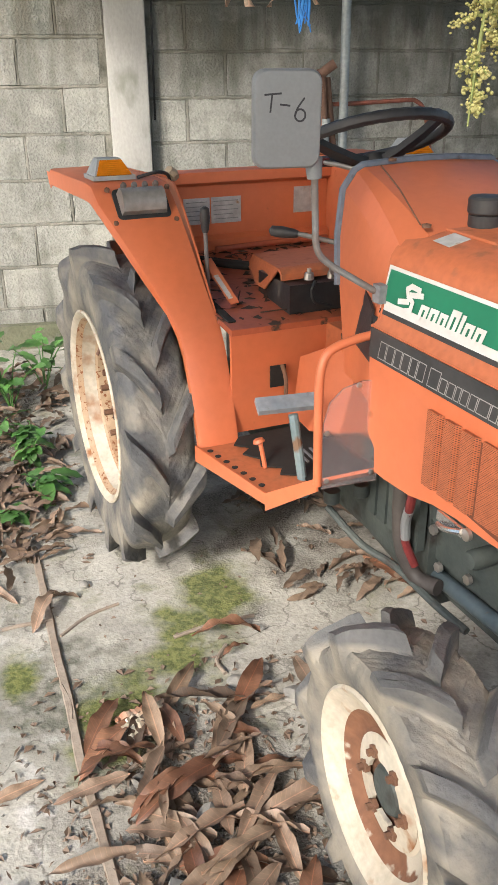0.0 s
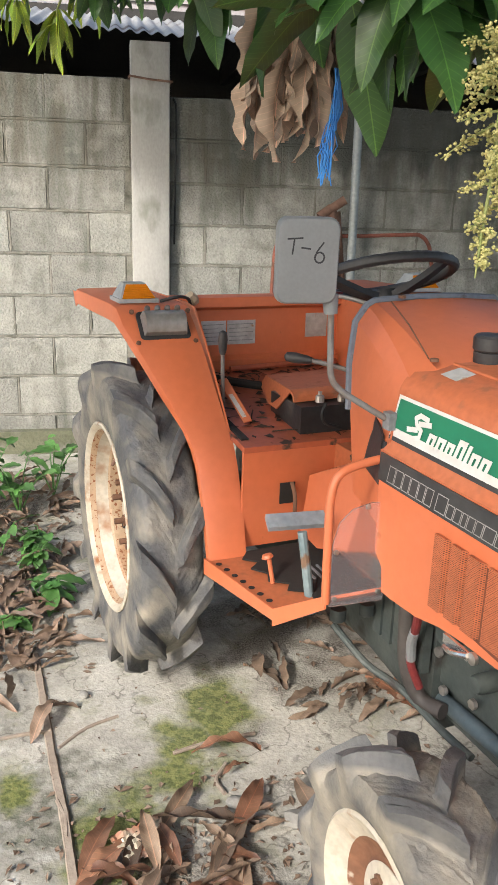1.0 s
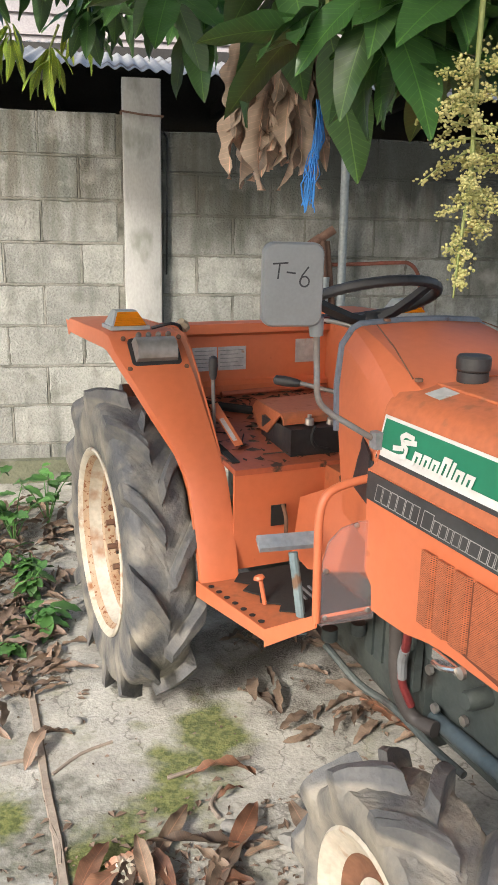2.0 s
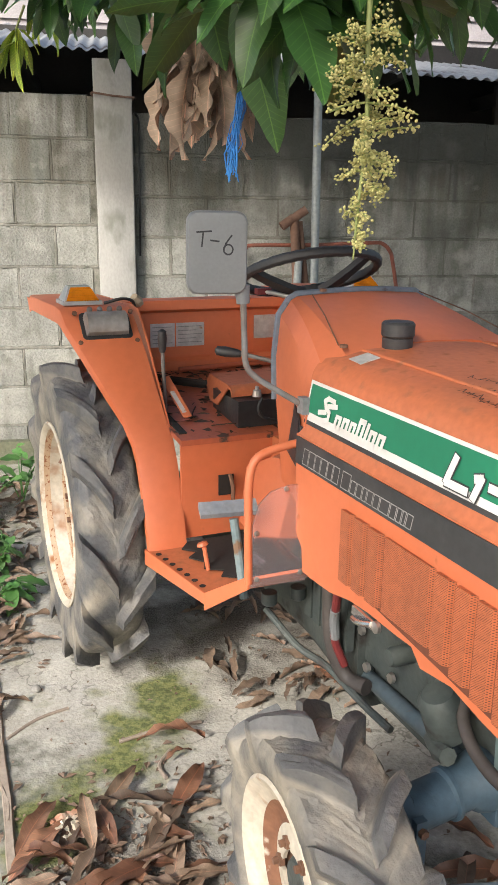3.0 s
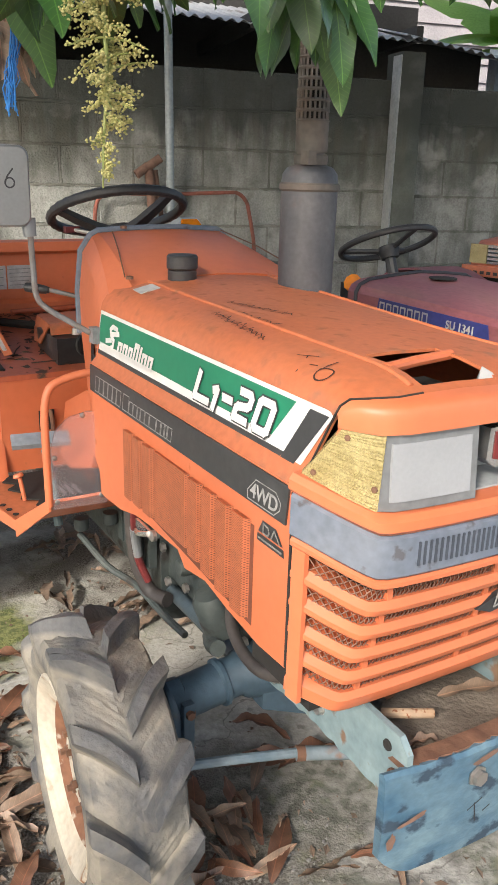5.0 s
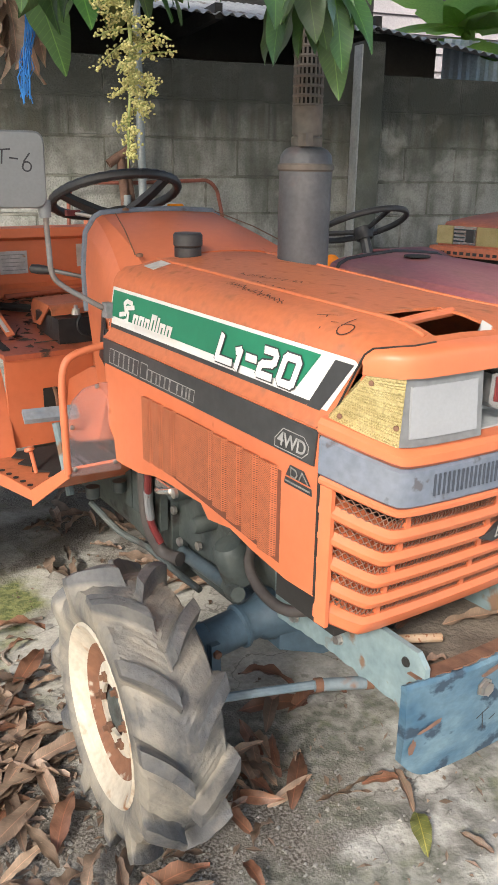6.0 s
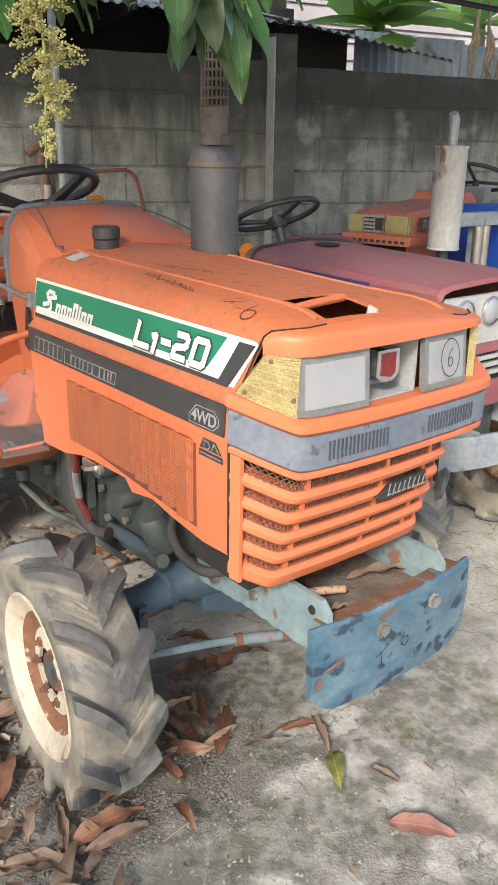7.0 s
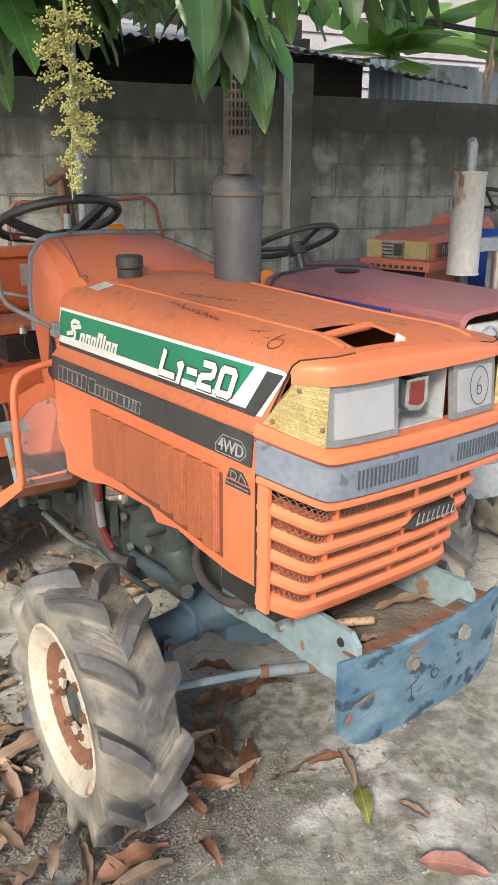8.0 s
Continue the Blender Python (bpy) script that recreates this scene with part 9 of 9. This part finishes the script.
for x, y, az, s, tilt in ((1.21, -3.25, -38, 1.15, 4), (1.16, -3.50, -92, 0.85, 14), (1.10, -3.58, -80, 0.8, 20), (1.02, -3.50, -70, 0.9, 10)):
    fallen(x, y, az, rl.choice(RED_LEAVES if s > 1 else TAN_LEAVES), s, 0.010, tilt, rl.uniform(-20, 20), "russet leaf lying under the front axle")
PINK = material("pinkish_leaf", (0.27, 0.14, 0.11), (0.22, 0.10, 0.075), 0.65, scale=9, bump=0.12)
add_veins(PINK, (1.1, 1.05, 1.0))
fallen(1.42, -4.12, -35, leaf_mesh("leaf", 0.15, 0.062, PINK, 120, 0.1, 0.2, 0.004, 12, 0.06), 1.0, 0.01, 0, 10, "pinkish fallen leaf lying flat")
OLIVE = material("olive_leaf", (0.105, 0.115, 0.030), (0.15, 0.15, 0.05), 0.55, scale=9, bump=0.1)
add_veins(OLIVE)
YEL = material("yellow_leaf", (0.42, 0.33, 0.05), (0.36, 0.25, 0.05), 0.6, scale=9, bump=0.1)
fallen(-0.06, -2.22, 160, leaf_mesh("leaf", 0.13, 0.05, YEL, 121, 0.2, 0.3, 0.004, 12, 0.1), 1.0, 0.01, 4, 10, "yellow fallen leaf among brown ones")
fallen(1.42, -3.87, 250, leaf_mesh("leaf", 0.12, 0.05, OLIVE, 122, 0.2, 0.3, 0.004, 12, 0.08), 1.0, 0.01, 4, 10, "green fallen leaf on the concrete")
for k in range(490):
    if k >= 420:
        x, y = rl.uniform(-0.55, 0.10), rl.uniform(-2.3, -1.0)
    elif k < 230:
        x, y = rl.uniform(-0.55, 0.17), rl.uniform(-2.4, -0.5)
    elif k < 330:
        x, y = rl.uniform(0.75, 1.7), rl.uniform(-2.7, -1.2)
    elif k < 350:
        x, y = rl.gauss(0.52, 0.13), rl.gauss(-3.45, 0.17)
    else:
        x, y = rl.uniform(0.3, 0.85), rl.uniform(-4.4, -3.7)
    litter(x, y, rl.uniform(0, 360), rl.choice(rl.choice((DRY_LEAVES, FLAT_LEAVES, TAN_LEAVES, FLAT_LEAVES))), rl.uniform(0.45, 0.9), rl.uniform(0, 0.022), rl.uniform(-6, 12), rl.uniform(-45, 45))
for key, (vs, fs) in LOOSE.items():
    me = bpy.data.meshes.new("leaf_litter")
    me.from_pydata(vs, [], fs)
    me.materials.append(bpy.data.materials[key])
    for p in me.polygons:
        p.use_smooth = True
    tagged(new("leaf_litter", me), "thick litter of dry brown leaves on the ground", "litter", kind="stuff")
for x, y, az, s, kinds in ((1.80, 0.03, 70, 0.85, TAN_LEAVES), (1.76, -0.06, 100, 0.6, RED_LEAVES), (1.88, -0.11, 75, 0.5, DRY_LEAVES)):
    ob = new("fallen_leaf", rl.choice(kinds))
    ob.matrix_world = TRACTOR @ aim((x, y, 0.513), az, 2, rl.uniform(-15, 15)) @ Matrix.Diagonal((s, s, s, 1))
    tagged(ob, "dry leaf lying in the tractor's front tray", "leaf", "fallen leaves")
# finer litter: torn leaf, twigs
bm = bmesh.new()
for k in range(1720):
    if k >= 1620:
        x, y = rl.uniform(0.75, 2.0), rl.uniform(-4.4, -3.0)
    elif k >= 1500:
        x, y = rl.uniform(-0.3, 0.95), rl.uniform(-3.6, -2.2)
    elif k < 420 or k >= 900:
        x, y = rl.gauss(0.50, 0.22), rl.gauss(-3.40, 0.24)
    elif k < 700:
        x, y = rl.uniform(-0.6, 0.25), rl.uniform(-2.5, -0.5)
    elif k < 800:
        x, y = rl.uniform(0.8, 1.7), rl.uniform(-3.0, -1.6)
    else:
        x, y = rl.uniform(0.6, 1.7), rl.uniform(-4.4, -3.5)
    a, ln = rl.uniform(0, 6.28), rl.uniform(0.006, 0.040 if k < 1500 else 0.022)
    w = rl.uniform(0.0015, 0.010 if k < 1500 else 0.005)
    z = ground_height(x, y) + 0.004
    c, s = math.cos(a), math.sin(a)
    vs = [bm.verts.new((x + c * u - s * v, y + s * u + c * v, z + h)) for u, v, h in ((-ln / 2, 0, 0), (0, -w, rl.uniform(0.001, 0.008)), (ln / 2, 0, 0.002), (0, w, rl.uniform(0.001, 0.008)))]
    bm.faces.new(vs)
tagged(part("leaf_litter", bm, LEAF_DRY, None, "scattered scraps of brown leaf and twig"), category="litter", kind="stuff")
bm = bmesh.new()
for k in range(1500):
    if k < 700:
        x, y = rl.gauss(0.52, 0.22), rl.gauss(-3.55, 0.22)
    elif k < 1200:
        x, y = rl.uniform(0.5, 1.6), rl.uniform(-4.5, -3.6)
    else:
        x, y = rl.gauss(1.05, 0.2), rl.gauss(-3.9, 0.2)
    r = rl.choice((0.0025, 0.003, 0.004, 0.005, 0.007))
    z = ground_height(x, y)
    vs = [bm.verts.new((x + r * rl.uniform(0.6, 1.2) * px, y + r * rl.uniform(0.6, 1.2) * py, z + r * pz)) for px, py, pz in ((1, 0, 0), (0, 1, 0), (-1, 0, 0), (0, -1, 0), (0.4, 0.2, 0.8), (-0.3, -0.2, 0.7))]
    for f in ((0, 1, 4), (1, 2, 5), (1, 5, 4), (2, 3, 5), (3, 0, 4), (3, 4, 5)):
        bm.faces.new([vs[i] for i in f])
tagged(part("gravel", bm, STONE, None, "loose grey grit and gravel", 20), category="gravel", kind="stuff")
for x, y, r in ((0.33, -3.18, 0.035), (0.50, -3.42, 0.028), (0.42, -3.60, 0.040), (0.62, -3.02, 0.022), (0.225, -2.505, 0.016), (0.70, -2.98, 0.02), (0.36, -3.30, 0.018), (0.76, -3.1, 0.03), (0.30, -3.62, 0.03)):
    bm = bmesh.new()
    bmesh.ops.create_icosphere(bm, subdivisions=2, radius=r)
    for v in bm.verts:
        v.co *= 1 + 0.35 * noise.noise(v.co * 40 + Vector((x, y, 0)) * 9)
        v.co.z *= 0.6
    ob = part("stone", bm, STONE, None, "rough pale stone on the yard", 25)
    ob.location = (x, y, r * 0.25)
    tagged(ob, category="stone", group="loose stones")
# split lath lying along the joint
bm = bmesh.new()
rings = []
for k, p in enumerate(smooth_path([(0.06, -2.25, 0), (0.105, -2.5, 0), (0.155, -2.80, 0), (0.195, -3.0, 0), (0.23, -3.22, 0), (0.27, -3.40, 0), (0.31, -3.60, 0)], 6)):
    x, y = p[0], p[1]
    w = 0.013 + 0.003 * noise.noise((k * 0.7, 1, 2))
    z = ground_height(x, y) + 0.001
    rings.append([(x - w, y, z), (x - w * 0.8, y, z + 0.007), (x + w * 0.6, y, z + 0.009 + 0.002 * noise.noise((k * 0.9, 5, 2))), (x + w, y, z)])
loft(bm, rings)
tagged(part("lath", bm, STICK, None, "long weathered lath lying along the concrete joint", 30), category="stick")
for pts, r, lab in (([(0.175, -2.95), (0.20, -3.02), (0.205, -3.08)], 0.006, "short bent twig by the joint"),
                    ([(0.165, -2.74), (0.24, -2.66), (0.33, -2.62)], 0.005, "thin dark twig on the concrete"), ([(0.60, -2.98), (0.585, -2.92), (0.62, -2.86)], 0.006, "bent dark twig on the concrete"),
                    ([(0.48, -2.80), (0.60, -2.76), (0.72, -2.74)], 0.006, "dark twig on the mossy concrete"), ([(0.30, -3.30), (0.36, -3.24), (0.46, -3.16)], 0.006, "dark twig by the heap"),
                    ([(-0.1, -2.75), (0.0, -2.68), (0.14, -2.66)], 0.006, "thin twig on the concrete"), ([(0.95, -3.95), (1.0, -3.93), (1.04, -3.92)], 0.003, "short twig on the grit")):
    bm = bmesh.new()
    tube(bm, [(x, y, ground_height(x, y) + r * 0.8) for x, y in pts], r, 7, 3)
    tagged(part("stick", bm, STICK, None, lab), category="stick")
# crumpled wrapper in the heap
WRAP = material("crumpled_wrapper", (0.45, 0.42, 0.33), (0.55, 0.20, 0.10), 0.35, scale=14, amount=0.3, bump=0.1, dirt=(0.08, 0.32, 0.45), dirt_at=0.66, dirt_scale=16)
bm = bmesh.new()
bmesh.ops.create_grid(bm, x_segments=16, y_segments=12, size=0.5)
for v in bm.verts:
    v.co = Vector((v.co.x * 0.13, v.co.y * 0.10, 0.022 * abs(noise.noise((v.co.x * 6, v.co.y * 6, 1))) + 0.012 * noise.noise((v.co.x * 14, v.co.y * 14, 5)) + 0.012))
bmesh.ops.solidify(bm, geom=bm.faces[:], thickness=0.0008)
ob = part("wrapper", bm, WRAP, None, "crumpled plastic wrapper, dull with orange and blue print", 20)
ob.location, ob.rotation_euler = (0.385, -3.13, 0.008), (0, 0, 0.5)
tagged(ob, category="litter")

# ---- banana plants and dry stems beyond the wall ----
def banana_leaf(p, az, el, ln, w, parent):
    bm = bmesh.new()
    rows = []
    n = 18
    for k in range(n + 1):
        u = k / n
        ww = w / 2 * min(1, u * 6) * (1 - u ** 5) + 0.004
        x, z = ln * u, -0.45 * ln * u * u
        notch = 1 - 0.35 * (1 if noise.noise((u * 23, az, 0)) > 0.25 else 0)
        rows.append([(x, j * ww * (notch if abs(j) == 1 else 1), z - abs(j) * ww * 0.25) for j in (-1, -0.5, 0, 0.5, 1)])
    loft(bm, rows, False, False)
    for v in bm.verts:
        v.co = aim(p, az, el) @ v.co
    part("leaf", bm, BANANA, parent, "", 60)


ban = thing("banana_plant", pose(5.0, 1.6, 0), "bright green banana plant behind the wall", "banana plant")
bm = bmesh.new()
tube(bm, [(0, 0, 0), (0.02, 0, 1.5), (0, 0, 2.5)], [0.12, 0.10, 0.06], 12, 3)
part("stem", bm, BANANA, ban)
for az, el, ln, z in ((200, 35, 1.1, 2.45), (250, 10, 0.9, 2.4), (235, 30, 1.0, 2.5), (262, 22, 1.1, 2.5), (185, 15, 1.0, 2.5), (300, 40, 1.2, 2.5), (340, 20, 1.0, 2.5), (30, 50, 1.2, 2.5), (160, 5, 0.9, 2.45), (275, 30, 1.0, 2.55)):
    banana_leaf((0, 0, z), az, el, ln, 0.42, ban)
ban2 = thing("banana_plant", pose(6.3, 1.8, 0), "bright green banana plant behind the wall", "banana plant")
bm = bmesh.new()
tube(bm, [(0, 0, 0), (0.02, 0, 1.5), (0, 0, 2.6)], [0.12, 0.10, 0.06], 12, 3)
part("stem", bm, STRAW, ban2)
for az, el, ln, z in ((190, 20, 1.2, 2.6), (230, 45, 1.1, 2.6), (280, 10, 1.0, 2.6), (330, 30, 1.1, 2.6), (90, 40, 1.0, 2.6)):
    banana_leaf((0, 0, z), az, el, ln, 0.36, ban2)
for k, (x, y, lean) in enumerate(((5.42, 0.8, 0.03), (5.75, 0.9, -0.06), (5.60, 0.75, 0.10), (5.95, 1.0, 0.02))):
    t = thing("dry_stalk", pose(x, y, 0), "pale dead banana stalk with hanging shreds", "stalk", "dry stalks")
    bm = bmesh.new()
    tube(bm, [(0, 0, 0), (lean * 0.5, 0, 1.6), (lean, 0.0, 2.2), (lean * 2.0, 0, 2.9)], [0.03, 0.024, 0.018, 0.012], 8, 4)
    part("stem", bm, STRAW, t)
    for j in range(3):
        bm = bmesh.new()
        zz = 2.25 + 0.08 * j
        tube(bm, [(lean, 0, zz), (lean + rl.uniform(-0.12, 0.12), -0.03, zz - 0.10), (lean + rl.uniform(-0.15, 0.15), -0.04, zz - rl.uniform(0.2, 0.35))], [0.012, 0.016, 0.004], 6, 3)
        part("shred", bm, STRAW, t)


# ---- the wall's blocks, each its own piece ----


def block_mesh(w, h, mat, seed):
    rnd = random.Random(seed)
    j = lambda a: rnd.uniform(-a, a)
    back = [(-w / 2, 0.03, -h / 2), (w / 2, 0.03, -h / 2), (w / 2, 0.03, h / 2), (-w / 2, 0.03, h / 2)]
    corners = [(-w / 2, -h / 2), (0, -h / 2), (w / 2, -h / 2), (w / 2, h / 2), (0, h / 2), (-w / 2, h / 2)]
    mid = [(x + j(0.004), 0.004 + j(0.002), z + j(0.003)) for x, z in corners]
    fr = [(x * (1 - 0.010 / w) + j(0.003), -0.001 + j(0.0015), z * (1 - 0.010 / h) + j(0.002)) for x, z in corners]
    vs = back + mid + fr
    fs = [(0, 1, 6, 5, 4), (1, 2, 7, 6), (2, 3, 9, 8, 7), (3, 0, 4, 9)]
    for i in range(6):
        k = (i + 1) % 6
        fs.append((4 + i, 4 + k, 10 + k, 10 + i))
    fs += [(10, 11, 14, 15), (11, 12, 13, 14)]
    me = bpy.data.meshes.new("block")
    me.from_pydata(vs, [], fs)
    me.materials.append(mat)
    return me


MESHES = {}
for bay, (x0, x1, z0, dz, rows, jx, bl) in enumerate(BAYS):
    x0, x1 = max(x0, -2.2), min(x1, 7.6)
    for r in range(-1, rows):
        lo = z0 + dz * r
        off = jx + (bl / 2 if r % 2 else 0) - 12 * bl
        if bay == 0:
            off = jx + (0 if r % 2 else bl / 2) - 12 * bl
        x = off
        while x < x1:
            a, b = max(x, x0), min(x + bl, x1)
            x += bl
            if b - a < 0.05:
                continue
            w, h = round(b - a - 0.012, 2), dz - 0.014
            key = (w, round(h, 3), random.randrange(6))
            if key not in MESHES:
                MESHES[key] = block_mesh(w, h, BLOCK, len(MESHES))
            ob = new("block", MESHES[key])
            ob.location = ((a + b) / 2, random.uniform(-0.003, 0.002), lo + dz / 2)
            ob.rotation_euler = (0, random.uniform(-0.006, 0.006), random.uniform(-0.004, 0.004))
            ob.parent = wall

# rough beads of mortar squeezed out of the joints
bm = bmesh.new()


def bead(x0, z0, x1, z1, seed):
    ln = max(abs(x1 - x0), abs(z1 - z0))
    n = max(2, int(ln / 0.022))
    across = Vector((0, 0, 1)) if abs(x1 - x0) > abs(z1 - z0) else Vector((1, 0, 0))
    rings = []
    for k in range(n + 1):
        u = k / n
        c = Vector((x0 + (x1 - x0) * u, 0.006, z0 + (z1 - z0) * u)) + across * 0.004 * noise.noise((u * ln * 24, seed, 1))
        lump = noise.noise((u * ln * 34, seed, 5))
        w, d = 0.010 + 0.006 * lump, 0.004 + 0.013 * max(0.0, lump + 0.20)
        rings.append([c - across * w, c - across * w * 0.5 - Vector((0, d, 0)), c + across * w * 0.5 - Vector((0, d, 0)), c + across * w])
    loft(bm, rings, False, False)


for bay, (x0, x1, z0, dz, rows, jx, bl) in enumerate(BAYS):
    x0, x1 = max(x0, -1.4), min(x1, 6.6)
    for r in range(0, rows):
        lo = z0 + dz * r
        bead(x0 + 0.01, lo, x1 - 0.01, lo, r * 3.7 + bay)
        off = jx + (bl / 2 if r % 2 else 0) - 12 * bl
        if bay == 0:
            off = jx + (0 if r % 2 else bl / 2) - 12 * bl
        for k in range(40):
            x = off + k * bl
            if x0 + 0.05 < x < x1 - 0.05:
                bead(x, lo + 0.01, x, lo + dz - 0.01, r * 1.3 + k)
tagged(part("mortar_beads", bm, MORTAR, wall, "rough squeezed mortar", 60), kind="stuff")
